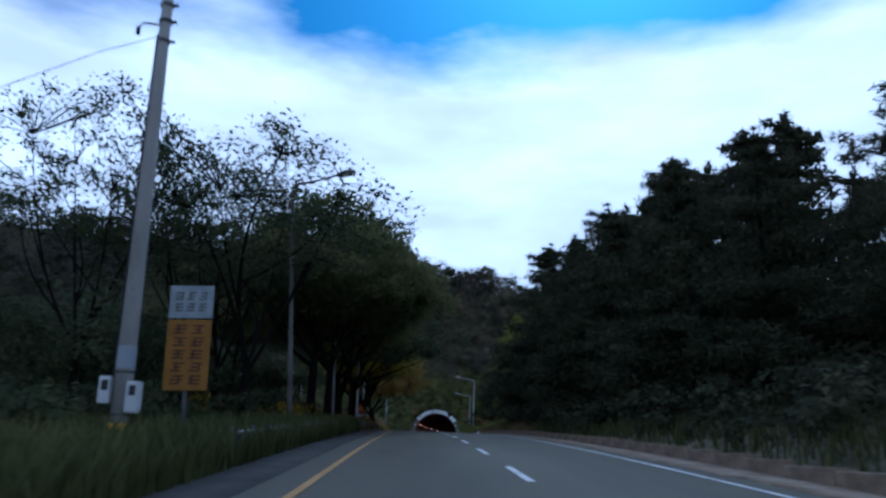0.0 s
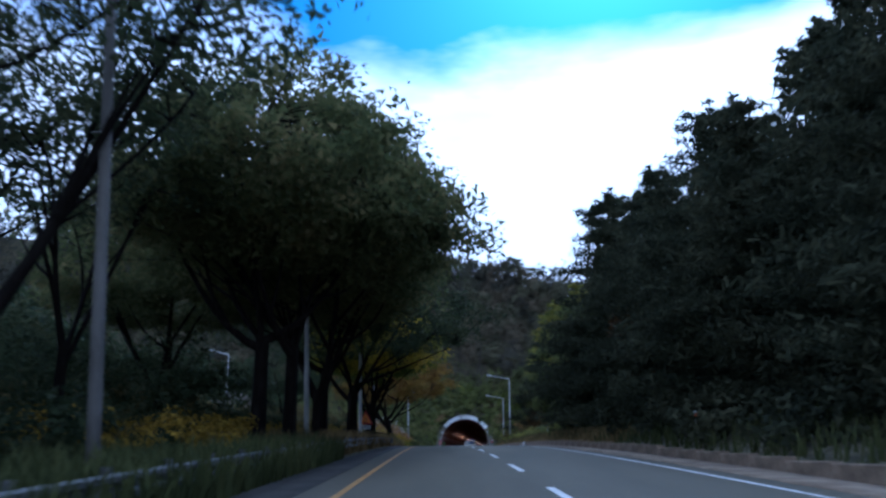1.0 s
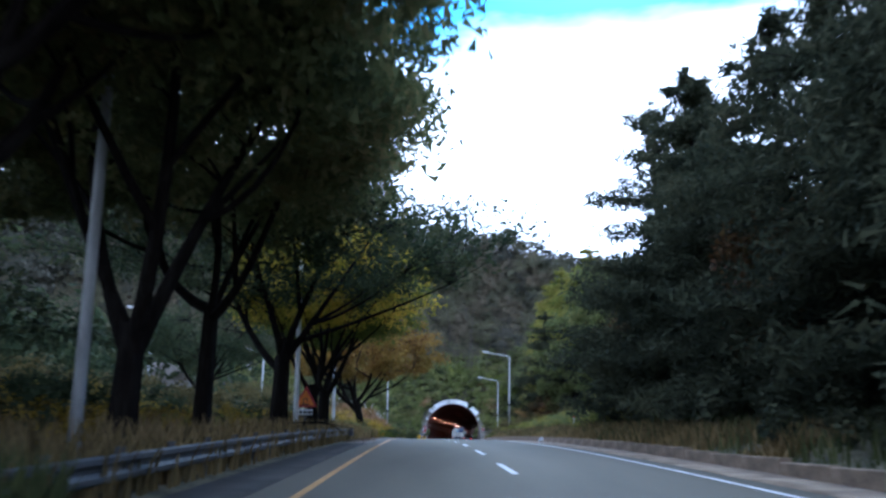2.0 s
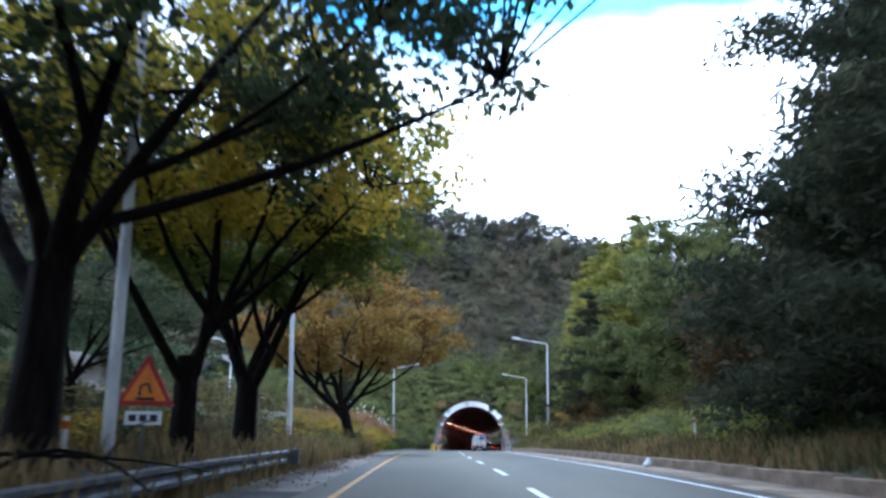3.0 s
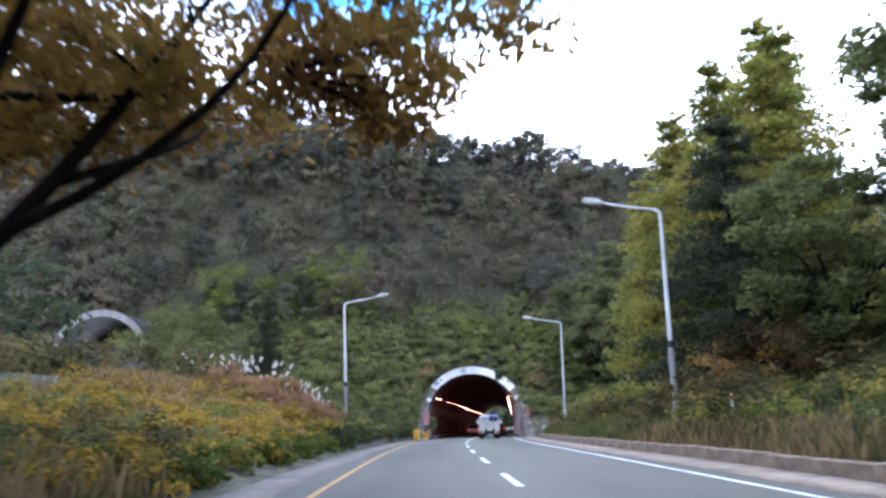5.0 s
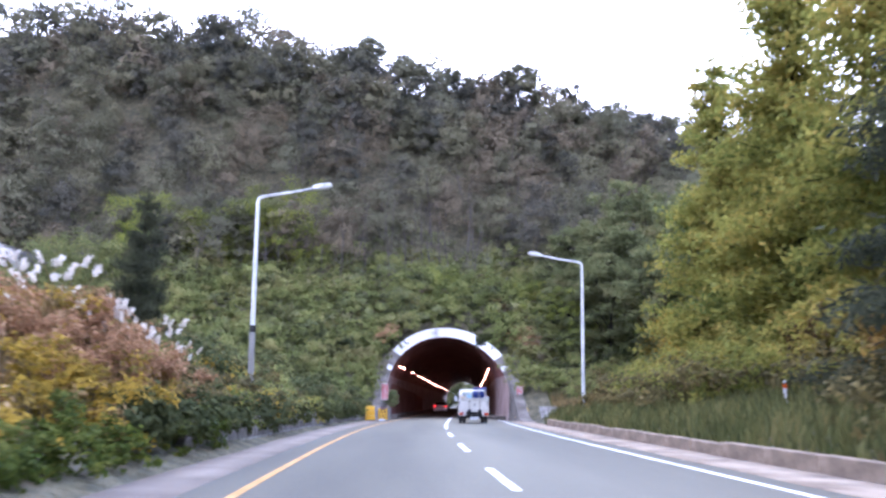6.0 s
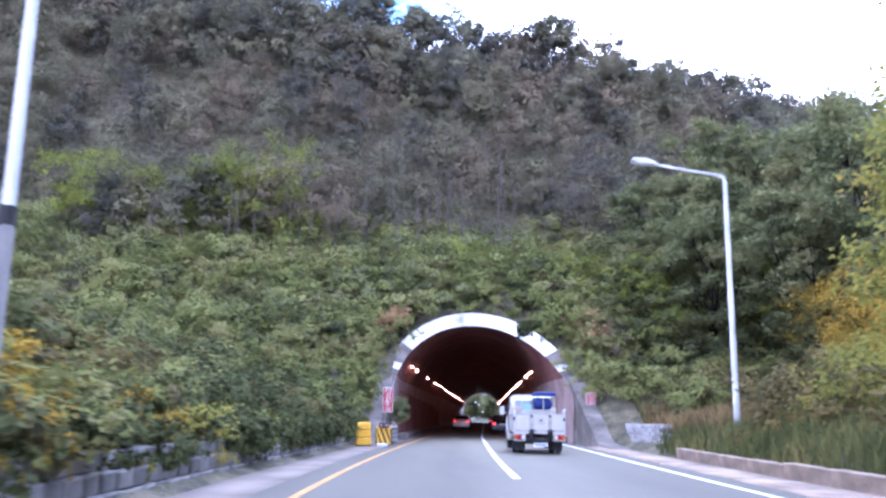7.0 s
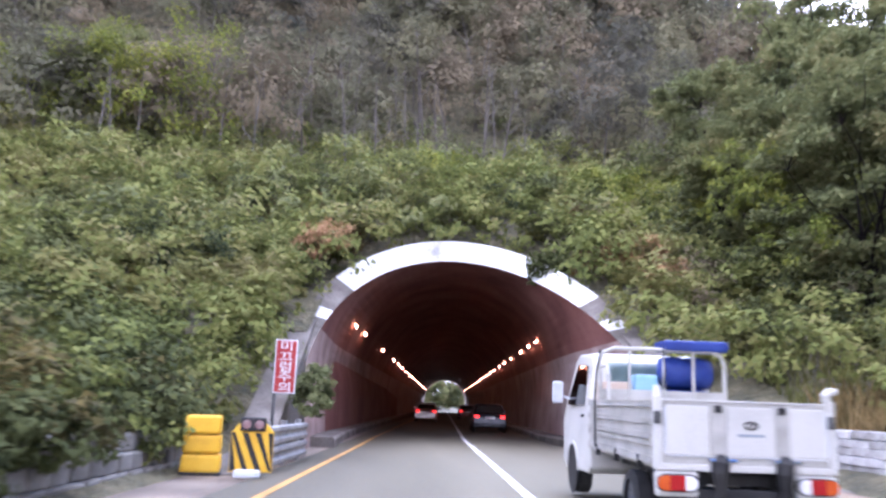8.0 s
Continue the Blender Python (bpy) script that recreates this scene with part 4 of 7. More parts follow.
def crowns(n, xr, yr, accept, radius, per, leaf, rng, lift=0.6, tall=1.0, sprays=0, gap=0.0, taken=None):
    """Leaf centres, sizes and outward directions of many crowns; with sprays the leaves gather in level bunches."""
    cs, sz, ou = [], [], []
    taken = [] if taken is None else taken
    tries = n * 12
    while n > 0 and tries > 0:
        x, y = rng.uniform(*xr), rng.uniform(*yr)
        if not accept(x, y):
            continue
        r = rng.uniform(*radius)
        tries -= gap > 0
        if gap and any((x - a) ** 2 + (y - b) ** 2 < (gap * (r + c)) ** 2 for a, b, c in taken):
            continue
        taken.append((x, y, r))
        n -= 1
        z = float(ground_z(x, y))
        k = int(per * (r / radius[1]) ** 1.5) + 20
        u = rng.normal(size=(k if not sprays else sprays, 3))
        u /= np.linalg.norm(u, axis=1)[:, None]
        u[:, 2] = np.where(u[:, 2] < -0.55, -u[:, 2], u[:, 2])
        q = rng.uniform(0.72 if sprays else 0.5, 1.0, len(u))[:, None] * (1 + 0.25 * np.sin(4 * np.arctan2(u[:, 1], u[:, 0]) + x)[:, None])
        p = u * q * np.array([r, r, r * tall])
        if sprays:
            pick = rng.integers(0, sprays, k)
            g = np.clip(rng.normal(size=(k, 3)), -2, 2)
            p, u = p[pick] + g * np.array([0.17, 0.17, 0.11]) * r, u[pick] * 0.8 + g * 0.25
        cs.append(p + np.array([x, y, z + r * tall * lift]))
        sz.append(np.full(k, leaf) * (0.8 + 0.1 * r))
        ou.append(u)
    return np.concatenate(cs), np.concatenate(sz), np.concatenate(ou)


def on_hill(x, y):
    if abs(x - FAR_X) < 11 and y < 17:
        return False
    return not (abs(x - FAR_X) < 6 and y < 11) and y > 20 or not (abs(x - FAR_X) < 6 and y < 11) and (abs(x - 1.1) > 9 and y > 8 + 0.1 * abs(x))


near_taken, far_taken = [], []
for nm, mt, near, count, rad, tall, lb in (("hillside_green_wood", FOREST_GREEN, 44, 120, (2.2, 4.4), 1.1, "green broadleaf trees covering the hill above the tunnel"),
                                           ("hillside_brown_wood", FOREST_BROWN, 40, 120, (2.0, 4.0), 1.15, "dull brown autumn trees covering the hill above the tunnel"),
                                           ("hillside_grey_wood", FOREST_GREY, 60, 140, (2.0, 4.2), 1.3, "grey-green half-bare trees covering the hill above the tunnel"),
                                           ("hillside_pine_wood", FOREST_PINE, 40, 130, (1.6, 3.4), 1.7, "dark pines scattered through the hillside wood")):
    c0, s0, o0 = crowns(near, (-52, 48), (13, 38), on_hill, (rad[0] * 0.75, rad[1] * 0.75), 1950, 0.185, rng, 1.0, tall * 1.25, 40, 0.5, near_taken)
    c1, s1, o1 = crowns(count, (-130, 110), (16, 50), lambda x, y: abs(x) < 60 + y and (y > 34 or abs(x + 2) > 46) and on_hill(x, y), (rad[0] * 0.85, rad[1] * 0.85), 640, 0.325, rng, 0.85, tall, 36, 0.4, far_taken)
    v, f = leaf_arrays(np.concatenate([c0, c1]), np.concatenate([s0, s1]), rng, 0.35, 1.4, np.concatenate([o0, o1]), 0.3, corners=3)
    tagged(part(nm, array_mesh(nm, v, f, mt), None), lb, "forest", kind="stuff")
c, s, o = crowns(150, (-165, -86), (20, 50), lambda x, y: True, (3.0, 5.5), 240, 0.5, np.random.default_rng(17), 0.8, 1.1, 20)
v, f = leaf_arrays(c, s, np.random.default_rng(18), 0.25, 1.4, o, 0.42, corners=3)
tagged(part("far_hill_wood", array_mesh("far_hill_wood", v, f, FOREST_PINE), None), "dark woods on the far shoulder of the hill", "forest", kind="stuff")
c, s, o = crowns(230, (-120, 105), (39, 50), lambda x, y: True, (1.8, 3.4), 420, 0.3, np.random.default_rng(27), 0.35, 1.2, 26)
v, f = leaf_arrays(c, s, np.random.default_rng(28), 0.25, 1.4, o, 0.42, corners=3)
tagged(part("ridge_wood", array_mesh("ridge_wood", v, f, FOREST_PINE), None), "close dark wood along the crest of the hill", "forest", kind="stuff")
trunks = []
while len(trunks) < 420:
    x, y = rng.uniform(-80, 65), rng.uniform(12, 49)
    if not on_hill(x, y):
        continue
    z, h = float(ground_z(x, y)), rng.uniform(5.5, 9.5)
    lean = rng.normal(size=2) * 1.0
    trunks.append([((x, y, z - 0.3), 0.085), ((x + lean[0] * 0.4, y + lean[1] * 0.4, z + h * 0.55), 0.055), ((x + lean[0], y + lean[1], z + h), 0.02)])
    for _ in range(3):
        q, a = rng.uniform(0.5, 0.85), rng.uniform(0, 6.28)
        p = np.array([x + lean[0] * q, y + lean[1] * q, z + h * q])
        trunks.append([(p, 0.035), (p + np.array([math.cos(a) * 1.2, math.sin(a) * 1.2, 1.3]), 0.02)])
slim = np.random.default_rng(61)
for _ in range(95):
    x, y = slim.uniform(-38, 26), slim.uniform(10.5, 27)
    z, h = float(ground_z(x, y)), slim.uniform(4.5, 8.5)
    lean = slim.normal(size=2) * 0.7
    trunks.append([((x, y, z - 0.3), 0.075), ((x + lean[0] * 0.4, y + lean[1] * 0.4, z + h * 0.5), 0.055), ((x + lean[0], y + lean[1], z + h), 0.018)])
    for q in slim.uniform(0.3, 0.95, 7):
        a, k = slim.uniform(0, 6.28), slim.uniform(0.5, 1.3)
        p = np.array([x + lean[0] * q, y + lean[1] * q, z + h * q])
        trunks.append([(p, 0.028), (p + np.array([math.cos(a) * k * 0.6, math.sin(a) * k * 0.6, k * 0.5]), 0.02), (p + np.array([math.cos(a) * k, math.sin(a) * k, k * 1.3]), 0.008)])
wv, wf = limb_arrays(trunks, 5)
tagged(part("hillside_trunks", array_mesh("hillside_trunks", wv, wf, FOREST_TRUNK, smooth=True), None), "pale bare trunks and branches showing through the hillside wood", "forest", kind="stuff")


def on_slope(x, y):
    """Free of the two tunnel mouths."""
    off = abs(x - float(tunnel_x(y)))
    z = float(ground_z(x, y))
    clear = y > 1.0 or (math.hypot(off, z - TUBE_C) if z > TUBE_C else off) > TUBE_R + 1.0
    return clear and not (-5.0 < x < -2.6 and -18 < y < -9) and not (6.2 < x < 9.4 and y < -12) and not (abs(x - FAR_X) < 9 and y < FAR_Y + 3)


low_taken, high_taken = [], []
for nm, lb, mt, count, xs, ys, rad, per, leaf, tk in (
        ("creeper_slope", "yellow-green creepers smothering the slope round the tunnel mouth", LEAF_KUDZU, 330, (-25, 25), (-17, 9), (0.5, 1.6), 720, 0.15, low_taken),
        ("pale_creepers", "bright yellow-green creeper mounds on the slope", LEAF_BRIGHT, 150, (-25, 25), (-15, 10), (0.4, 1.2), 900, 0.14, low_taken),
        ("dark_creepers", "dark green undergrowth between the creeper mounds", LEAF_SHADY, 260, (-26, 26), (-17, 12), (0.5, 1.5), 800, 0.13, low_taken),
        ("upper_creepers", "yellow-green creepers and shrubs further up the slope", LEAF_KUDZU, 380, (-44, 36), (-6, 20), (0.6, 2.0), 590, 0.184, high_taken),
        ("upper_shrubs", "dull olive shrubs among the upper creepers", LEAF_DUSTY, 260, (-44, 36), (-6, 24), (0.7, 2.0), 600, 0.173, high_taken)):
    c, s, o = crowns(count, xs, ys, on_slope, rad, per, leaf, rng, 0.42, 1.0, 15, 0.42, tk)
    v, f = leaf_arrays(c, s, rng, 0.5, 1.15, o, 0.45, corners=3)
    tagged(part(nm, array_mesh(nm, v, f, mt), None), lb, "creeper", kind="stuff")
c, s, o = crowns(400, (-95, -16), (-165, -40), lambda x, y: x < -19 - 0.06 * abs(y + 90), (1.4, 3.0), 240, 0.36, rng, 0.8, 1.3, 16)
v, f = leaf_arrays(c, s, rng, 0.25, 1.4, o, corners=3)
woods = part("valley_woods", array_mesh("valley_woods", v, f, LEAF_DARK), None)
tagged(woods, "mixed woods and scrub on the far side of the valley", "forest", kind="stuff")
c, s, o = crowns(260, (20, 110), (-175, -22), lambda x, y: x > 24 + 0.05 * abs(y + 90), (1.6, 3.2), 260, 0.36, rng, 0.8, 1.3, 16)
v, f = leaf_arrays(c, s, rng, 0.25, 1.4, o, corners=3)
woods_r = part("bank_woods", array_mesh("bank_woods", v, f, FOREST_PINE), None)
tagged(woods_r, "dark woods rising behind the roadside pines", "forest", kind="stuff")


def blades(n, xs, rng, height, width=0.03, bend=0.35):
    """Grass blades as bent narrow strips at the places given."""
    x, y = xs
    z = ground_z(x, y)
    h = height * rng.uniform(0.5, 1.25, n)
    a = rng.uniform(0, 2 * math.pi, n)
    dx, dy = np.cos(a), np.sin(a)
    w = width * rng.uniform(0.6, 1.4, n)
    p = np.stack([x, y, z - 0.05], 1)
    side = np.stack([-dy, dx, 0 * dx], 1) * w[:, None]
    out = np.stack([dx, dy, 0 * dx], 1)
    m = p + np.array([0, 0, 1]) * (h * 0.6)[:, None] + out * (h * bend * 0.3)[:, None]
    t = p + np.array([0, 0, 1]) * h[:, None] + out * (h * bend)[:, None]
    v = np.stack([p - side, p + side, m + side * 0.8, m - side * 0.8, t + side * 0.1, t - side * 0.1], 1).reshape(-1, 3)
    b = np.arange(n)[:, None] * 6
    f = np.concatenate([b + np.array([0, 1, 2, 3]), b + np.array([3, 2, 4, 5])])
    return v, f


def grass(name, label, n, lat, y, height, mat, seed, width=0.03, patch=0.0):
    rng = np.random.default_rng(seed)
    yy = rng.uniform(*y, n)
    ll = lat[0] + (lat[1] - lat[0]) * rng.uniform(0, 1, n) ** 1.2
    if patch:
        ok = (np.sin(yy * 0.9 + ll * 1.3) + np.sin(yy * 0.37 + 1.0 - ll * 0.8)) > -patch
        yy, ll = yy[ok], ll[ok]
    v, f = blades(len(yy), (road_x(yy) + ll, yy), rng, height, width)
    ob = part(name, array_mesh(name, v, f, mat), None)
    return tagged(ob, label, "grass", kind="stuff")


# this verge grass takes a darker leaf colour that paints in the tree shade
grass("verge_grass", "rank green grass on the near verge, colour darkened for tree shade", 14000, (-4.4, -10), (-182, -140), 0.42, LEAF_SHADY, 1)
grass("rail_weeds", "weeds growing through the guard rail, colour darkened for tree shade", 7000, (-3.45, -4.8), (-182, -138), 0.72, LEAF_SHADY, 10)
grass("bright_weeds", "fresh green weeds at the foot of the concrete pole", 3000, (-4.6, -8.5), (-178, -168), 0.45, GRASS_GREEN, 11)
grass("tall_dry_grass", "tall dry yellow-brown grass along the verge", 22000, (-3.75, -14), (-140, -76), 0.75, GRASS_DRY, 2)
grass("brown_verge_grass", "tall brown grass gone to seed on the verge", 13000, (-6.5, -13), (-106, -78), 1.05, GRASS_BROWN, 14, 0.025)
# bank grass likewise darkened in its colour for shade
grass("bank_grass", "mixed green grass on the bank", 16000, (7.7, 16), (-180, -20), 0.6, LEAF_SHADY, 3)
grass("straw_grass", "straw-coloured grass at the foot of the bank", 12000, (7.5, 9.6), (-128, -56), 0.55, GRASS_DRY, 4, patch=1.2)
grass("near_bank_grass", "green and straw-tipped weeds at the foot of the bank", 9000, (7.5, 12.5), (-58, -22), 0.6, GRASS_GREEN, 12)
grass("slope_grass", "short grey-green grass on the slope beside the truck", 5000, (8.9, 14), (-22, -5), 0.4, GRASS_GREEN, 8, 0.025)
grass("wall_weeds", "tall straw-yellow weeds behind the pale block wall", 3500, (9.0, 11.0), (-24, -13), 0.8, GRASS_DRY, 9)
grass("russet_grass", "russet grass mound above the low wall", 8000, (-8.5, -13.5), (-58, -33), 0.6, GRASS_RUST, 6)
grass("left_bank_grass", "yellow-green weeds over the low wall", 15000, (-5.0, -12), (-74, -18), 0.6, GRASS_DRY, 7, 0.025)


def scrub(name, label, n, xs, ys, accept, radius, per, leaf, mat, seed, lift=0.5, tall=0.9, bunches=11):
    r = np.random.default_rng(seed)
    c, s, o = crowns(n, xs, ys, accept, radius, int(per * 1.8), leaf * 0.82, r, lift, tall, bunches)
    v, f = leaf_arrays(c, s, r, 0.3, 1.3, o, corners=3)
    return tagged(part(name, array_mesh(name, v, f, mat), None), label, "shrubs", kind="stuff")


def lat_of(x, y):
    return x - float(road_x(y))


scrub("verge_brush", "brown and olive brush in the tall verge grass", 190, (-18, -3), (-103, -70), lambda x, y: -14 < lat_of(x, y) < -4.6, (0.35, 0.85), 200, 0.1, LEAF_OLIVE, 111, 0.45, 0.9)
scrub("verge_greens", "green bushes among the verge grass", 80, (-16, -3), (-100, -66), lambda x, y: -11 < lat_of(x, y) < -4.3, (0.3, 0.8), 220, 0.1, LEAF_GREEN, 112, 0.45, 0.9)
scrub("bank_vines", "green vines and weeds over the grassy bank", 170, (7, 22), (-104, -56), lambda x, y: 9.3 < lat_of(x, y) < 18, (0.4, 1.0), 210, 0.115, LEAF_GREEN, 113, 0.4, 0.8)
scrub("bank_bright_vines", "yellow-green vines and weeds over the grassy bank", 150, (7, 22), (-104, -56), lambda x, y: 8.8 < lat_of(x, y) < 17, (0.4, 1.0), 210, 0.11, LEAF_LIME, 123, 0.4, 0.8)
scrub("verge_gold", "golden bushes in the tall verge grass near the autumn tree", 46, (-16, -3), (-99, -70), lambda x, y: -11 < lat_of(x, y) < -5.0, (0.35, 0.85), 230, 0.1, LEAF_GOLD, 124, 0.5, 1.0)
scrub("yellow_tree_bush", "tall orange-yellow bush beside the lamp on the bank", 14, (15.0, 19), (-22, -15), lambda x, y: True, (1.1, 1.9), 480, 0.1, LEAF_GOLD, 114, 1.1, 1.4)
scrub("bank_scrub", "brown-green scrub hanging over the low wall", 115, (-16, -4), (-52, -16), lambda x, y: -12 < lat_of(x, y) < -4.15, (0.45, 1.0), 190, 0.15, LEAF_OLIVE, 81)
scrub("bank_creeper", "yellow-green creeper leaves over the bank above the wall", 170, (-16, -4), (-42, -10), lambda x, y: -12 < lat_of(x, y) < -4.25, (0.45, 1.0), 220, 0.12, LEAF_KUDZU, 125)
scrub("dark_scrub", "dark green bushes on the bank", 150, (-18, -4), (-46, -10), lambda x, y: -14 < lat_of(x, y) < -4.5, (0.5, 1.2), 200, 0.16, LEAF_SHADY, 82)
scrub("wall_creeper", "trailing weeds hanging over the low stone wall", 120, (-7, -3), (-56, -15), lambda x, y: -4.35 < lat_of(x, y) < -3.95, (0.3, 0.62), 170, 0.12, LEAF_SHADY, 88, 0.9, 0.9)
scrub("mouth_bushes", "dark rounded bushes crowding the edge of the tunnel mouth", 40, (-11, 13), (-9, 4), lambda x, y: on_slope(x, y) and (x < -5.3 or x > 9.8 or y > 2.5), (0.6, 1.25), 420, 0.1, LEAF_DARK, 127, 0.75, 1.1)
scrub("wing_creeper", "creepers spilling over the flank of the tunnel mouth", 22, (-6.0, -4.75), (-10, -3), lambda x, y: True, (0.45, 0.85), 420, 0.1, LEAF_KUDZU, 130, 0.8, 1.2)
scrub("tree_climbers", "bright green climber leaves over the trees beside the tunnel", 24, (10, 26), (-12, 0), on_slope, (0.6, 1.2), 300, 0.12, LEAF_FRESH, 126, 2.4, 1.6)
scrub("rust_scrub", "rust-brown bushes over the corners of the tunnel mouth", 34, (-10, 12), (-2, 4), lambda x, y: 4.6 < abs(x - 1.1) < 8.5 and on_slope(x, y), (0.5, 1.0), 200, 0.13, LEAF_RUST, 89)
scrub("rust_corner", "rust-brown dead brush beside the arch of the tunnel mouth", 24, (-6.5, 10.5), (-5.5, -2.0), lambda x, y: (-4.9 < x < -3.5 or 6.9 < x < 8.6) and on_slope(x, y), (0.5, 0.8), 420, 0.095, LEAF_RUSSET, 115, 1.6, 1.0)
# yellow-green weeds whose bright colour stands in for sunlight on the open field
scrub("meadow_weeds", "yellow-green weeds behind the rail, coloured bright for the sunlit open ground", 210, (-20, -2), (-128, -92), lambda x, y: -17 < lat_of(x, y) < -6.5, (0.4, 0.9), 190, 0.11, LEAF_LIME, 116, 0.35, 0.7)
scrub("russet_mound", "mound of russet-pink autumn brush", 52, (-14, -6), (-56, -46), lambda x, y: ((x + 9.3) / 2.7) ** 2 + ((y + 51) / 3.8) ** 2 < 1, (0.5, 0.95), 420, 0.095, LEAF_RUSSET, 91, 0.55, 0.95)
scrub("golden_weeds", "golden yellow weeds at the foot of the mound", 120, (-16, -4), (-80, -60), lambda x, y: -12 < lat_of(x, y) < -4.2, (0.35, 0.8), 170, 0.11, LEAF_GOLD, 90, 0.4, 0.8)
scrub("weed_fringe", "fresh green weeds along the foot of the golden bank", 150, (-9, -2), (-84, -50), lambda x, y: -5.2 < lat_of(x, y) < -3.85, (0.2, 0.5), 230, 0.085, LEAF_LATE, 97, 0.5, 0.9)
scrub("roadside_thicket", "dark thicket of young trees behind the roadside row", 130, (-26, -4), (-160, -119), lambda x, y: -24 < lat_of(x, y) < -9.5, (1.1, 2.1), 330, 0.17, LEAF_DARK, 98, 0.7, 1.3)
scrub("yellow_bushes", "yellowing bushes at the foot of the tall narrow trees", 9, (9, 16), (-60, -49), lambda x, y: 10.5 < lat_of(x, y) < 13, (0.8, 1.5), 420, 0.12, LEAF_YELLOW, 99, 0.8, 1.0)
scrub("bank_brush", "mixed green and yellowing brush over the upper bank", 170, (14, 44), (-96, -18), lambda x, y: 15.5 < lat_of(x, y) < 40, (0.9, 2.0), 190, 0.2, LEAF_OLIVE, 100, 0.5, 0.9)
scrub("bank_weeds", "orange-brown weeds on the bank above the wall", 150, (-16, -4), (-68, -40), lambda x, y: -10 < lat_of(x, y) < -4.6, (0.35, 0.8), 200, 0.11, GRASS_RUST, 101, 0.4, 0.8)
scrub("bank_gold", "golden bushes on the bank above the wall", 125, (-16, -4), (-70, -34), lambda x, y: -9 < lat_of(x, y) < -4.3, (0.35, 0.85), 240, 0.1, LEAF_GOLD, 121, 0.5, 0.9)
scrub("bank_lime", "yellow-green bushes on the bank above the wall", 50, (-16, -4), (-72, -30), lambda x, y: -8.5 < lat_of(x, y) < -4.2, (0.35, 0.8), 240, 0.1, LEAF_LIME, 122, 0.5, 0.9)
scrub("lime_wood", "yellow-green trees standing over the creepers", 20, (-34, -13), (12, 22), lambda x, y: True, (1.7, 3.0), 620, 0.16, LEAF_FRESH, 102, 1.3, 1.3)
scrub("arch_bushes", "green bushes beside the far tunnel arch", 30, (-37.5, -30), (-8, 10), lambda x, y: True, (1.4, 2.6), 300, 0.19, LEAF_GREEN, 103, 1.1, 1.3)
scrub("slope_shrubs", "dark green shrubs rising out of the creepers", 70, (-26, 24), (-12, 15), on_slope, (0.6, 1.6), 330, 0.12, LEAF_GREEN, 104, 0.55, 1.0)
scrub("slope_brush", "dead brown brush among the creepers", 60, (-30, 24), (-10, 16), on_slope, (0.5, 1.4), 300, 0.1, FOREST_BROWN, 105, 0.5, 0.9)
scrub("verge_scrub", "dark bushes behind the guard rail", 150, (-16, 2), (-182, -84), lambda x, y: -15 < lat_of(x, y) < -6.5, (0.5, 1.2), 180, 0.16, LEAF_DARK, 83)
scrub("golden_scrub", "golden autumn weeds behind the guard rail", 210, (-18, 0), (-146, -106), lambda x, y: -16 < lat_of(x, y) < -6.2, (0.4, 0.9), 170, 0.12, LEAF_GOLD, 84)
scrub("valley_scrub", "dull olive and brown scrub over the open ground", 330, (-50, -10), (-135, -18), lambda x, y: lat_of(x, y) < -13 and not (x < -22 and y > -45), (0.7, 1.7), 170, 0.22, LEAF_OLIVE, 92, 0.5, 0.8)
scrub("valley_bushes", "green bushes over the open ground", 200, (-46, -9), (-150, -22), lambda x, y: lat_of(x, y) < -11 and not (x < -22 and y > -45), (0.7, 1.6), 170, 0.2, LEAF_OLIVE, 93, 0.5, 0.9)
scrub("right_scrub", "green and yellow bushes along the foot of the bank", 150, (6, 24), (-66, -12), lambda x, y: (12.0 if -51 < y < -43 else 9.0 if y < -24 else 11.3) < lat_of(x, y) < 17, (0.6, 1.5), 210, 0.17, LEAF_OLIVE, 85)
scrub("foot_bushes", "yellow-green bushes crowding the foot of the bank", 52, (8, 18), (-54, -25), lambda x, y: (12.2 if y < -42 else 10.0) < lat_of(x, y) < 14.5, (0.7, 1.4), 330, 0.11, LEAF_LIME, 128, 0.8, 1.1)
scrub("foot_rust", "brown autumn bushes between the green ones on the bank", 16, (8, 18), (-60, -42), lambda x, y: 12.4 < lat_of(x, y) < 14.5, (0.8, 1.3), 330, 0.11, LEAF_RUST, 129, 1.2, 1.2)
scrub("right_dark_scrub", "dark undergrowth below the pines", 270, (8, 26), (-175, -95), lambda x, y: (8.4 if y < -126 else 9.5) < lat_of(x, y) < 17, (0.6, 1.4), 190, 0.19, NEEDLE, 86)
scrub("exit_trees", "trees beyond the far end of the tunnel", 110, (-6, 36), (186, 204), lambda x, y: True, (2.2, 4.0), 260, 0.45, LEAF_DUSTY, 87, 0.6, 1.8)
scrub("mouth_shrub", "grey-green shrub growing beside the rail at the tunnel mouth", 6, (-3.3, -2.85), (-12.8, -11.6), lambda x, y: True, (0.32, 0.5), 520, 0.08, LEAF_DUSTY, 96, 0.5, 1.3)
scrub("bright_bushes", "fresh yellow-green bushes on the slope over the tunnel mouth", 46, (-24, 20), (0, 17), lambda x, y: (6.5 < x < 15 and y < 7) or (-24 < x < -14 and y > 13) or (-4 < x < 3 and 8 < y < 11), (0.5, 1.4), 360, 0.12, LEAF_FRESH, 94, 0.8, 1.1)
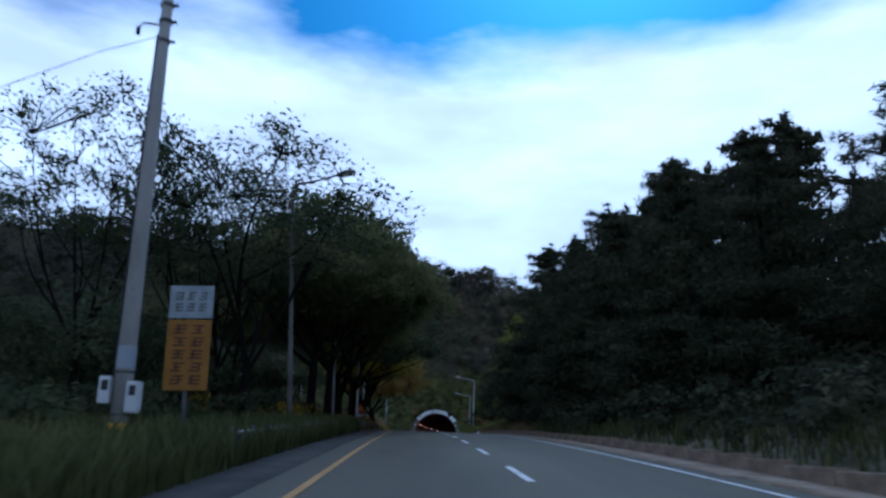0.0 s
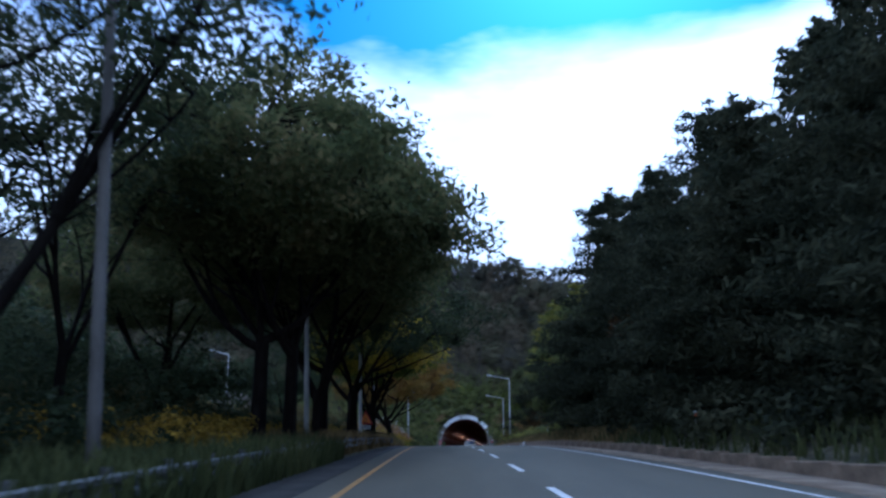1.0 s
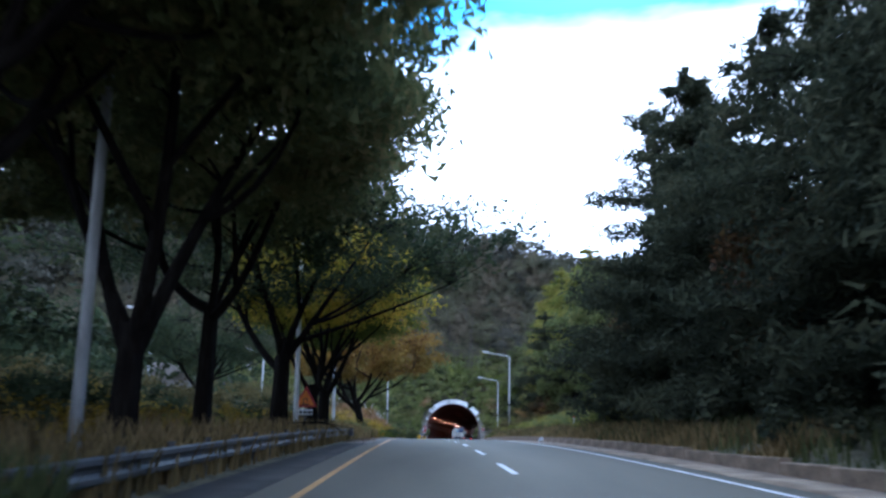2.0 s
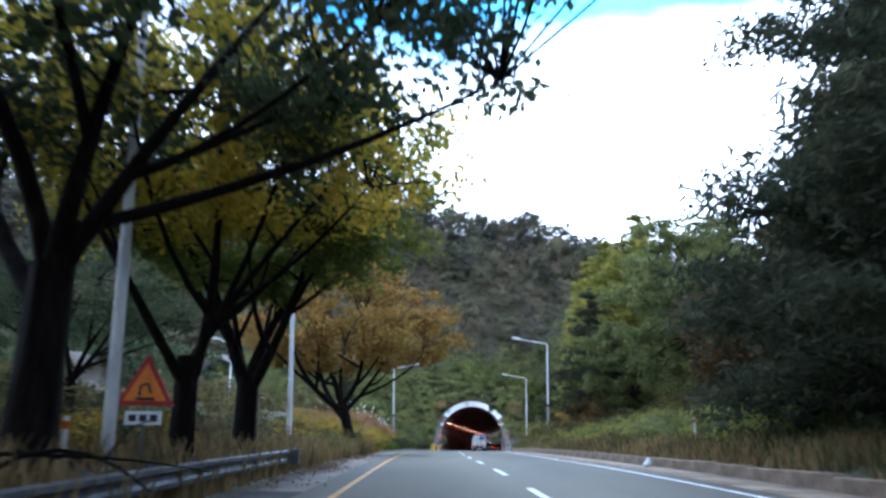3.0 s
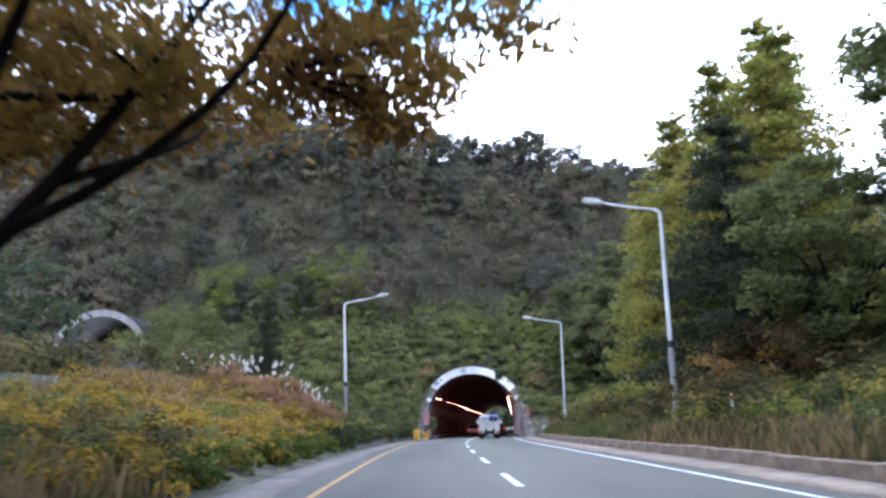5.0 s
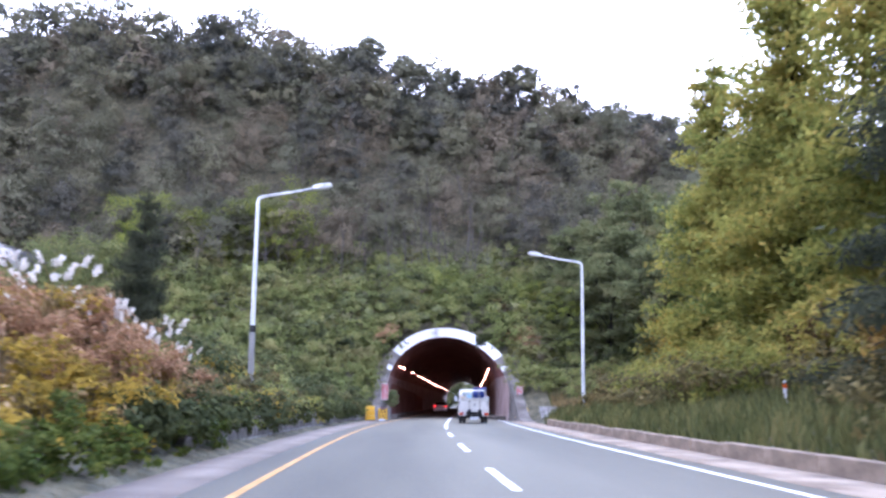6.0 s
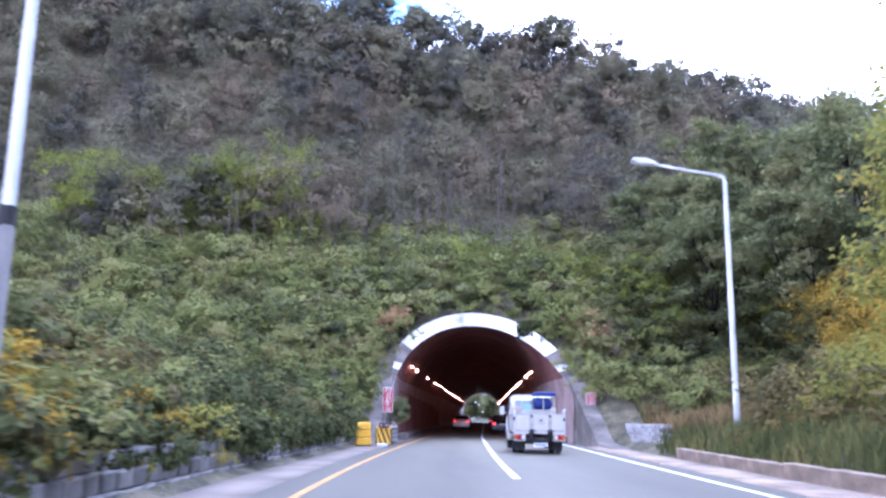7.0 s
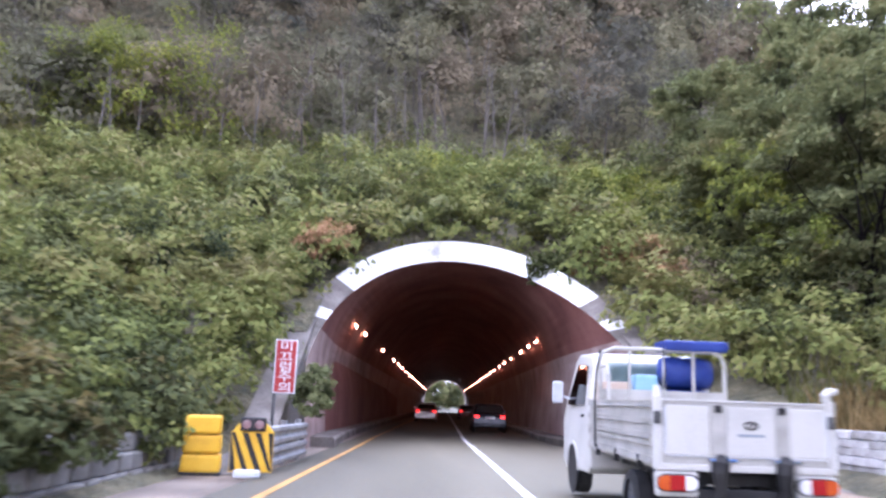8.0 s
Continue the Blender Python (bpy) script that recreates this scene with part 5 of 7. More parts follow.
scrub("grey_thicket", "grey-brown leafless thicket along the top of the creepers", 120, (-48, 30), (12, 34), lambda x, y: y < 24 or y > 24 and x < 14, (0.9, 2.2), 300, 0.13, FOREST_GREY, 95, 0.8, 1.1)


# ---- street lamps ----
def street_lamp(x, y, z, height, reach, turn, band=None, label="pale steel street lamp with a single arm over the road", lean=0.0, paint=POLE_WHITE):
    """A tapered pole on a base plate with a bent arm and a flat lamp head; the arm points along +x before the turn."""
    lamp = thing("street_lamp", label, "street lamp", "street lamps along the road", at=pose(x, y, z, 0, lean, turn))
    bm = bmesh.new()
    tube(bm, [(0, 0, 0), (0, 0, 1.2), (0, 0, height * 0.5), (0, 0, height - 0.25), (0.06, 0, height - 0.06), (0.22, 0, height)], [0.105, 0.10, 0.088, 0.07, 0.066, 0.06], 12)
    part("pole", bm, paint, lamp, smooth=True)
    bm = bmesh.new()
    tube(bm, [(0.2, 0, height), (reach * 0.5, 0, height + 0.16), (reach - 0.35, 0, height + 0.34)], [0.058, 0.05, 0.042], 10)
    part("arm", bm, paint, lamp, smooth=True)
    bm = bmesh.new()
    tilt = Matrix.Translation((reach, 0, height + 0.40)) @ Matrix.Rotation(radians(-9), 4, "Y")
    prism(bm, [(-0.42, -0.03), (-0.36, 0.07), (-0.05, 0.13), (0.34, 0.09), (0.42, 0.0), (0.34, -0.05), (-0.2, -0.07)], -0.15, 0.15, "y", 0.03)
    bmesh.ops.transform(bm, matrix=tilt, verts=bm.verts[:])
    head = part("lamp_head", bm, paint, lamp)
    bm = bmesh.new()
    box(bm, -0.12, 0.3, -0.12, 0.12, -0.10, -0.055, 0.02)
    bmesh.ops.transform(bm, matrix=tilt, verts=bm.verts[:])
    part("lens", bm, LENS_CLEAR, head)
    bm = bmesh.new()
    box(bm, -0.2, 0.2, -0.2, 0.2, -0.3, 0.03, 0.02)
    part("base_plate", bm, GALV, lamp)
    if band:
        bm = bmesh.new()
        rod(bm, (0, 0, band), (0, 0, band + 0.28), 0.118, n=14)
        part("band", bm, BLACK, lamp, "black band clamped round the pole")
        bm = bmesh.new()
        rod(bm, (0, 0, 0.05), (0, 0, band - 0.02), 0.112, n=14)
        part("sleeve", bm, POLE_CONCRETE, lamp, "dull weathered wrapping on the lower pole")
    return lamp


def lamp_at(x, y, top, reach, turn, band=None, lean=0.0, **more):
    z = float(ground_z(x, y))
    return street_lamp(x, y, z, top - z, reach, turn, band - z if band else None, lean=lean, **more)


lamp_at(-7.5, -38.8, 9.45, 2.5, 0, 4.1, -1.0)
lamp_at(8.15, -24.5, 9.6, 2.75, 180, None, -0.5)
lamp_at(7.8, -58.0, 9.9, 2.7, 180, 4.35, -0.5)
lamp_at(-5.6, -96.4, 9.8, 2.6, 0, None, -1.5)
lamp_at(-2.3, -153.6, 9.3, 2.2, 0, None, -4.0, paint=POLE_DARK, label="dull grey steel street lamp standing behind the guard rail")
lamp_at(-4.3, -114.0, 9.9, 2.6, 0, None, -1.5)
lamp_at(-3.6, -133.6, 9.9, 2.6, 0, None, -2.0, paint=POLE_DULL, label="dull grey steel street lamp among the roadside trees")
lamp_at(-23.5, -82.0, 10.6, 2.0, 180)
lamp_at(-19.6, -60.0, 9.6, 1.6, 180)


# ---- utility pole and signs on the left verge ----
def utility_pole(m):
    pole = thing("utility_pole", "weathered concrete utility pole with meter boxes near its foot", "utility pole", at=m)
    bm = bmesh.new()
    tube(bm, [(0, 0, -0.4), (0, 0, 3), (0, 0, 7), (0, 0, 10.0)], [0.19, 0.17, 0.14, 0.115], 16)
    part("shaft", bm, POLE_CONCRETE, pole, smooth=True)
    for z in (8.8, 9.3, 9.72):
        bm = bmesh.new()
        rod(bm, (0, 0, z), (0, 0, z + 0.07), 0.15, n=14)
        box(bm, 0.12, 0.26, -0.03, 0.03, z, z + 0.06, 0.01)
        part("clamp", bm, GALV, pole)
    bm = bmesh.new()
    tube(bm, [(-0.1, -0.1, 9.2), (-0.45, -0.05, 9.28), (-0.6, 0, 9.2)], 0.025, 6)
    rod(bm, (-0.6, 0, 9.2), (-0.6, 0, 9.02), 0.05, n=8)
    part("insulator_bracket", bm, BLACK, pole)
    bm = bmesh.new()
    tube(bm, [(-0.12, -0.06, 9.0), (-0.14, -0.07, 7.2), (-0.16, -0.08, 5.0), (-0.18, -0.09, 1.3)], 0.022, 6)
    part("conduit", bm, BLACK, pole)
    for x0, x1, z0, z1, nm in ((0.13, 0.38, 0.62, 1.24, "meter_box"), (-0.42, -0.19, 0.80, 1.34, "switch_box")):
        bm = bmesh.new()
        box(bm, x0, x1, -0.2, 0.08, z0, z1, 0.03)
        b = part(nm, bm, BOX_GREY, pole, "pale grey metal box strapped to the pole")
        bm = bmesh.new()
        box(bm, (x0 + x1) / 2 - 0.05, (x0 + x1) / 2 + 0.08, -0.215, -0.195, z1 - 0.28, z1 - 0.08, 0.01)
        part("dial_window", bm, BLACK, b)
    for z in (0.56, 1.40):
        bm = bmesh.new()
        rod(bm, (0, 0, z), (0, 0, z + 0.05), 0.2, n=14)
        part("strap", bm, GALV, pole)
    for z in np.arange(3.0, 8.2, 0.75):
        bm = bmesh.new()
        s = 1 if int(z / 0.75) % 2 else -1
        rod(bm, (0, 0, z), (s * 0.3, 0, z), 0.012, n=6)
        part("step_bolt", bm, GALV, pole)
    bm = bmesh.new()
    rod(bm, (0, 0, 1.5), (0, 0, 1.95), 0.187, n=16)
    part("notice_band", bm, SIGN_GREY, pole, "faded blue-grey notice wrapped round the pole")
    bm = bmesh.new()
    rod(bm, (0, 0, -0.05), (0, 0, 0.42), 0.2, n=16)
    part("foot_sleeve", bm, SIGN_YELLOW, pole, "dull yellow sleeve round the pole's foot")
    return pole


utility_pole(pose(-2.85, -167.8, float(ground_z(-2.85, -167.8)), 0, -1.2, 0))
bm = bmesh.new()
tube(bm, [(-3.2, -167.6, 7.95), (-4.25, -168.2, 7.18), (-5.75, -169.0, 5.88), (-7.55, -171.0, 4.84)], 0.009, 6)
wire = part("service_wire", bm, BLACK)
tagged(wire, "thin black overhead service wire from the pole", "wire")


def bars(bm, x0, x1, z0, z1, rng, rows, cols, y, fill=0.72):
    """Unreadable lettering as plain bars."""
    for r in range(rows):
        za = z0 + (z1 - z0) * (r + (1 - fill) / 2) / rows
        zb = za + (z1 - z0) * fill / rows
        for c in range(cols):
            xa = x0 + (x1 - x0) * (c + (1 - fill) / 2) / cols
            xb = xa + (x1 - x0) * fill / cols
            hh = (zb - za) * 0.2
            for q in (0, 0.4, 0.8):
                k = rng.uniform(0.0, 0.25) * (xb - xa)
                box(bm, xa + k * (q > 0), xb - k * (q < 0.5), y - 0.003, y, za + (zb - za) * q, za + (zb - za) * q + hh)
            xm = xa + (xb - xa) * rng.uniform(0.1, 0.8)
            box(bm, xm, xm + (xb - xa) * 0.18, y - 0.003, y, za, zb)


def notice_board(m):
    board = thing("notice_board", "orange and white notice board on a steel post in the grass", "sign", at=m)
    rng = random.Random(4)
    bm = bmesh.new()
    rod(bm, (0, 0.06, -0.3), (0, 0.06, 3.9), 0.055, n=12)
    part("post", bm, GALV, board)
    bm = bmesh.new()
    box(bm, -0.52, 0.52, -0.02, 0.02, 3.12, 3.92, 0.015)
    up = part("upper_panel", bm, BOARD_PALE, board, "dull pale upper panel with faded grey picture")
    bm = bmesh.new()
    bars(bm, -0.42, 0.42, 3.25, 3.8, rng, 2, 3, -0.023)
    part("lettering", bm, POLE_DARK, up)
    bm = bmesh.new()
    box(bm, -0.52, 0.52, -0.02, 0.02, 1.4, 3.08, 0.015)
    low = part("lower_panel", bm, BOARD_ORANGE, board, "orange lower panel with dark marks")
    bm = bmesh.new()
    bars(bm, -0.42, 0.42, 1.5, 3.0, rng, 5, 2, -0.023)
    part("lettering", bm, SIGN_BROWN, low)
    return board


notice_board(pose(-2.03, -166.5, float(ground_z(-2.03, -166.5)) - 0.12, 0, -2.0, 4) @ Matrix.Scale(0.92, 4))


def warning_sign(m):
    sign = thing("warning_sign", "red-bordered yellow triangular warning sign on a steel post", "road sign", at=m)
    bm = bmesh.new()
    rod(bm, (0, 0.05, -0.3), (0, 0.05, 2.1), 0.04, n=10)
    part("post", bm, GALV, sign)
    def tri(r, y0, y1):
        b = bmesh.new()
        prism(b, [(r * math.cos(a), 1.95 + r * math.sin(a)) for a in (math.pi / 2, math.pi * 7 / 6, math.pi * 11 / 6)], y0, y1, "y", 0.012)
        return b
    face = part("border_plate", tri(0.72, -0.015, 0.015), SIGN_RED, sign, "red triangular plate")
    part("yellow_field", tri(0.52, -0.021, -0.016), SIGN_ORANGE, face, "orange-yellow field")
    bm = bmesh.new()
    tube(bm, [(-0.12, -0.026, 1.78), (-0.1, -0.026, 2.0), (0.05, -0.026, 2.05), (0.12, -0.026, 1.85)], 0.03, 6)
    box(bm, -0.2, 0.2, -0.028, -0.022, 1.70, 1.76)
    part("pictogram", bm, INK_BLACK, face)
    bm = bmesh.new()
    box(bm, -0.38, 0.38, -0.012, 0.012, 1.2, 1.48, 0.008)
    plate = part("plate", bm, SIGN_WHITE, sign, "small white plate below the triangle")
    for k in range(3):
        bm = bmesh.new()
        box(bm, -0.30 + k * 0.22, -0.14 + k * 0.22, -0.016, -0.0125, 1.27, 1.41)
        part("mark", bm, INK_BLACK, plate)
    return sign


warning_sign(pose(-4.1, -113.3, float(ground_z(-4.1, -113.3)), 0, 0, 3) @ Matrix.Scale(0.8, 4))


# ---- guard rail ----
def rail_profile():
    return [(0.0, 0.0), (0.045, 0.03), (0.05, 0.09), (0.0, 0.14), (0.0, 0.19), (0.05, 0.24), (0.045, 0.30), (0.0, 0.33)]


def guard_rail(name, label, lat, y0, y1, low, post_step=2.0, face=1, mat=GALV, end=True, rows=1):
    """A W-beam on posts along the road; face 1 turns its waves towards +x."""
    rail = thing(name, label, "guard rail", at=pose(at_lat(lat, y0), y0, float(ground_z(at_lat(lat, y0), y0))))
    inv = rail.matrix_world.inverted()
    for row in range(rows):
        bm = bmesh.new()
        ys = np.linspace(y0, y1, max(2, int((y1 - y0) / 1.0) + 1))
        rings = []
        for y in ys:
            cx, cz = at_lat(lat, y), float(road_z(y)) + low + row * 0.36
            ring = [bm.verts.new(inv @ Vector((cx + face * (p + 0.02), y, cz + q))) for p, q in rail_profile()]
            ring += [bm.verts.new(inv @ Vector((cx + face * (p + 0.012), y, cz + q))) for p, q in reversed(rail_profile())]
            rings.append(ring)
        n = len(rings[0])
        for a, b in zip(rings, rings[1:]):
            for k in range(n):
                bm.faces.new((a[k], a[(k + 1) % n], b[(k + 1) % n], b[k]))
        bm.faces.new(rings[0][::-1])
        bm.faces.new(rings[-1])
        bmesh.ops.recalc_face_normals(bm, faces=bm.faces[:])
        part("beam", bm, mat, rail)
    post_me = None
    for y in np.arange(y0 + 0.3, y1 - 0.1, post_step):
        x = at_lat(lat, y) - face * 0.09
        z = float(ground_z(x, y))
        if post_me is None:
            bm = bmesh.new()
            rod(bm, (0, 0, -0.5), (0, 0, low + 0.4 + 0.36 * (rows - 1)), 0.06, n=10)
            post_me = finish("post", bm, mat)
        ob = part("post", post_me, None, rail)
        ob.matrix_basis = inv @ pose(x, y, float(road_z(y)))
    if end:
        bm = bmesh.new()
        cz = float(road_z(y1)) + low
        box(bm, at_lat(lat, y1) - 0.02, at_lat(lat, y1) + 0.3 * face, y1 - 0.02, y1 + 0.25, cz - 0.02, cz + 0.35, 0.03)
        bmesh.ops.transform(bm, matrix=inv, verts=bm.verts[:])
        part("end_terminal", bm, mat, rail, "rounded sheet-steel end piece")
    return rail


guard_rail("guard_rail", "galvanised steel guard rail on posts along the verge", -3.85, -168, -106.2, 0.25)


# ---- vehicles ----
def wheel(parent, x, y, r, w, name="wheel"):
    """Tyre with a dished rim, axle along x."""
    bm = bmesh.new()
    prof = [(-w / 2, r * 0.62), (-w / 2, r * 0.93), (-w * 0.38, r), (w * 0.38, r), (w / 2, r * 0.93), (w / 2, r * 0.62)]
    n = 28
    rings = [[bm.verts.new((x + u, y + v * math.cos(2 * math.pi * k / n), r + v * math.sin(2 * math.pi * k / n))) for k in range(n)] for u, v in prof]
    for a, b in zip(rings, rings[1:]):
        for k in range(n):
            bm.faces.new((a[k], b[k], b[(k + 1) % n], a[(k + 1) % n]))
    tyre = part(name, bm, RUBBER, parent)
    bm = bmesh.new()
    rod(bm, (x - w * 0.34, y, r), (x + w * 0.34, y, r), r * 0.63, n=24)
    for k in range(5):
        a = 2 * math.pi * k / 5
        rod(bm, (x - w * 0.42, y + r * 0.3 * math.cos(a), r + r * 0.3 * math.sin(a)), (x + w * 0.42, y + r * 0.3 * math.cos(a), r + r * 0.3 * math.sin(a)), r * 0.06, n=8)
    rod(bm, (x - w * 0.45, y, r), (x + w * 0.45, y, r), r * 0.16, n=12)
    part("rim", bm, GALV, tyre)
    return tyre


def pick_up_truck(m):
    """Small flat-bed truck; origin on the ground below the tail, y forwards."""
    t = thing("flatbed_truck", "white flatbed truck with drop sides standing on the road", "truck", at=m)
    # chassis
    bm = bmesh.new()
    for s in (-0.36, 0.36):
        box(bm, s - 0.04, s + 0.04, 0.12, 4.3, 0.50, 0.66, 0.01)
    for y in (0.2, 1.2, 2.2, 3.2):
        box(bm, -0.36, 0.36, y, y + 0.08, 0.52, 0.62)
    box(bm, -0.78, 0.78, 0.02, 0.10, 0.40, 0.50, 0.015)
    rod(bm, (-0.5, 1.02, 0.36), (0.5, 1.02, 0.36), 0.07, n=12)
    rod(bm, (-0.2, 0.1, 0.36), (-0.2, 1.9, 0.36), 0.035, n=8)
    box(bm, 0.42, 0.78, 1.75, 2.5, 0.36, 0.66, 0.04)
    part("chassis", bm, BLACK, t)
    # bed floor
    bm = bmesh.new()
    box(bm, -0.80, 0.80, 0.052, 2.82, 0.66, 0.775, 0.008)
    part("bed_floor", bm, GATE_METAL, t)
    # side gates with pressed ribs
    for s in (-1, 1):
        bm = bmesh.new()
        x = s * 0.83
        box(bm, x - 0.018, x + 0.018, 0.06, 2.80, 0.72, 1.29, 0.006)
        g = part("side_gate", bm, GATE_METAL, t, "grey-white ribbed steel drop side")
        for z, hh in ((0.74, 0.03), (0.90, 0.02), (0.96, 0.02), (1.10, 0.022), (1.265, 0.03)):
            bm = bmesh.new()
            box(bm, x + s * 0.016, x + s * 0.04, 0.07, 2.79, z - hh, z + hh, 0.008)
            part("rib", bm, GATE_METAL, g)
        for y in (0.5, 1.4, 2.3):
            bm = bmesh.new()
            box(bm, x + s * 0.012, x + s * 0.04, y, y + 0.05, 0.64, 0.76, 0.01)
            part("hinge", bm, BLACK, g)
    # tail gate: three panels, two channels, sill
    bm = bmesh.new()
    box(bm, -0.80, 0.80, -0.02, 0.02, 0.66, 1.29, 0.006)
    gate = part("tail_gate", bm, GATE_METAL, t, "white tail gate with a small badge")
    for a, b in ((-0.77, -0.34), (-0.18, 0.28), (0.42, 0.77)):
        bm = bmesh.new()
        box(bm, a, b, -0.036, -0.0205, 0.80, 1.26, 0.014)
        part("gate_panel", bm, CAR_WHITE, gate)
    bm = bmesh.new()
    box(bm, -0.80, 0.80, -0.03, 0.03, 1.29, 1.315, 0.008)
    part("top_rail", bm, GATE_METAL, gate)
    for a in (-0.26, 0.35):
        bm = bmesh.new()
        box(bm, a - 0.07, a + 0.07, -0.03, -0.0205, 0.74, 1.27, 0.004)
        ch = part("gate_channel", bm, GATE_METAL, gate)
        bm = bmesh.new()
        box(bm, a - 0.035, a + 0.035, -0.055, -0.031, 1.20, 1.27, 0.01)
        part("channel_clip", bm, BLACK, ch)
        bm = bmesh.new()
        tube(bm, [(a + 0.02, -0.05, 0.80), (a, -0.075, 0.74), (a - 0.01, -0.07, 0.66), (a + 0.0, -0.05, 0.50), (a - 0.02, -0.03, 0.42)], [0.05, 0.085, 0.085, 0.06, 0.05], 8)
        latch = part("gate_latch", bm, BLACK, gate, "black rubber-covered gate latch")
        bm = bmesh.new()
        rod(bm, (a - 0.11, -0.08, 0.765), (a + 0.15, -0.08, 0.765), 0.02, n=8)
        part("latch_bar", bm, CHROME, latch)
    bm = bmesh.new()
    for k in range(24):
        a0, a1 = 2 * math.pi * k / 24, 2 * math.pi * (k + 1) / 24
        ps = [(0.05 + 0.07 * math.cos(a0), 1.09 + 0.042 * math.sin(a0)), (0.05 + 0.07 * math.cos(a1), 1.09 + 0.042 * math.sin(a1)), (0.05 + 0.054 * math.cos(a1), 1.09 + 0.029 * math.sin(a1)), (0.05 + 0.054 * math.cos(a0), 1.09 + 0.029 * math.sin(a0))]
        prism(bm, ps, -0.043, -0.0365)
    prism(bm, [(0.018, 1.068), (0.034, 1.068), (0.05, 1.112), (0.034, 1.112)], -0.042, -0.0365)
    prism(bm, [(0.056, 1.068), (0.072, 1.068), (0.088, 1.112), (0.072, 1.112)], -0.042, -0.0365)
    part("badge", bm, INK_BLACK, gate, "dark oval badge")
    bm = bmesh.new()
    for s in (-1, 1):
        box(bm, s * 0.77 - 0.012, s * 0.77 + 0.012, -0.0405, -0.0365, 0.82, 1.24)
    box(bm, -0.76, 0.76, -0.0405, -0.0365, 0.79, 0.80)
    part("gate_seam", bm, BOX_GREY, gate, "grimy seams along the gate panels")
    bm = bmesh.new()
    box(bm, -0.08, 0.18, -0.041, -0.0365, 0.985, 1.01)
    part("badge_bar", bm, SIGN_GREY, gate, "plain grey bar below the badge")
    bm = bmesh.new()
    box(bm, -0.85, 0.85, -0.034, 0.05, 0.657, 0.72, 0.012)
    part("tail_sill", bm, CAR_WHITE, t)
    # corner posts
    for s in (-1, 1):
        bm = bmesh.new()
        box(bm, s * 0.83 - 0.035, s * 0.83 + 0.035, -0.035, 0.06, 0.66, 1.34, 0.012)
        p = part("corner_post", bm, CAR_WHITE, t)
        bm = bmesh.new()
        box(bm, s * 0.83 - 0.05, s * 0.83 + 0.02, -0.055, -0.036, 1.08, 1.2, 0.008)
        part("post_catch", bm, GALV, p)
        bm = bmesh.new()
        if s > 0:
            tube(bm, [(0.81, 0, 1.33), (0.80, -0.01, 1.40), (0.84, -0.01, 1.435), (0.90, -0.01, 1.435)], [0.04, 0.045, 0.04, 0.03], 8)
            part("wrapped_stake", bm, CAR_WHITE, p, "stake end wrapped in white cloth")
        else:
            rod(bm, (-0.83, 0, 1.335), (-0.83, 0, 1.44), 0.035, n=10)
            part("post_cap", bm, LENS_CLEAR, p)
    # tail lamps
    for s in (-1, 1):
        bm = bmesh.new()
        box(bm, s * 0.66 - 0.205, s * 0.66 + 0.205, -0.04, 0.06, 0.42, 0.655, 0.045)
        lamp = part("tail_lamp", bm, CAR_WHITE, t, "tail lamp cluster in a white housing")
        bm = bmesh.new()
        prism(bm, [(s * 0.655 + 0.2 * math.copysign(abs(math.cos(q)) ** 0.4, math.cos(q)), 0.548 + 0.083 * math.copysign(abs(math.sin(q)) ** 0.7, math.sin(q))) for q in (2 * math.pi * k / 28 for k in range(28))], -0.05, -0.03, "y", 0.004)
        part("bezel", bm, BLACK, lamp, "dark surround of the lamp lenses")
        for x0, x1, mt, nm, end in ((0.735, 0.85, LENS_AMBER, "amber_lens", 1), (0.592, 0.733, LENS_RED, "red_lens", 0), (0.475, 0.59, LENS_CLEAR, "clear_lens", -1)):
            zc, r = 0.548, 0.068
            arc = [math.pi * (k / 10 - 0.5) for k in range(11)]
            if end > 0:
                pts = [(x0, zc - r)] + [(x1 - r + r * math.cos(q), zc + r * math.sin(q)) for q in arc] + [(x0, zc + r)]
            elif end < 0:
                pts = [(x1, zc - r)] + [(x0 + r - r * math.cos(q), zc + r * math.sin(q)) for q in arc] + [(x1, zc + r)]
            else:
                pts = [(x0, zc - r), (x1, zc - r), (x1, zc + r), (x0, zc + r)]
            bm = bmesh.new()
            prism(bm, [(s * p, q) for p, q in pts], -0.066, -0.03, "y", 0.008)
            part(nm, bm, mt, lamp)
    bm = bmesh.new()
    box(bm, -0.19, 0.27, -0.03, -0.015, 0.24, 0.37, 0.006)
    plate = part("number_plate", bm, SIGN_WHITE, t, "pale number plate")
    bm = bmesh.new()
    box(bm, -0.14, 0.22, -0.034, -0.030, 0.275, 0.34)
    part("plate_bar", bm, SIGN_GREY, plate)
    for s in (-1, 1):
        bm = bmesh.new()
        box(bm, s * 0.62 - 0.17, s * 0.62 + 0.17, 0.30, 0.315, 0.12, 0.40, 0.004)
        part("mud_flap", bm, RUBBER, t)
    # head board frame behind the cab
    bm = bmesh.new()
    for y in (2.45,):
        tube(bm, [(-0.80, y, 0.76), (-0.80, y, 1.78), (-0.76, y, 1.90), (-0.62, y, 1.955), (0.62, y, 1.955), (0.76, y, 1.90), (0.80, y, 1.78), (0.80, y, 0.76)], 0.026, 8)
        for x in (-0.42, 0.02, 0.40):
            rod(bm, (x, y, 1.2), (x, y, 1.95), 0.02, n=8)
    tube(bm, [(-0.80, 2.45, 1.70), (-0.80, 2.1, 1.72), (-0.80, 2.0, 1.60), (-0.80, 1.98, 1.30)], 0.02, 8)
    part("headboard_frame", bm, GATE_METAL, t, "white tube frame behind the cab")
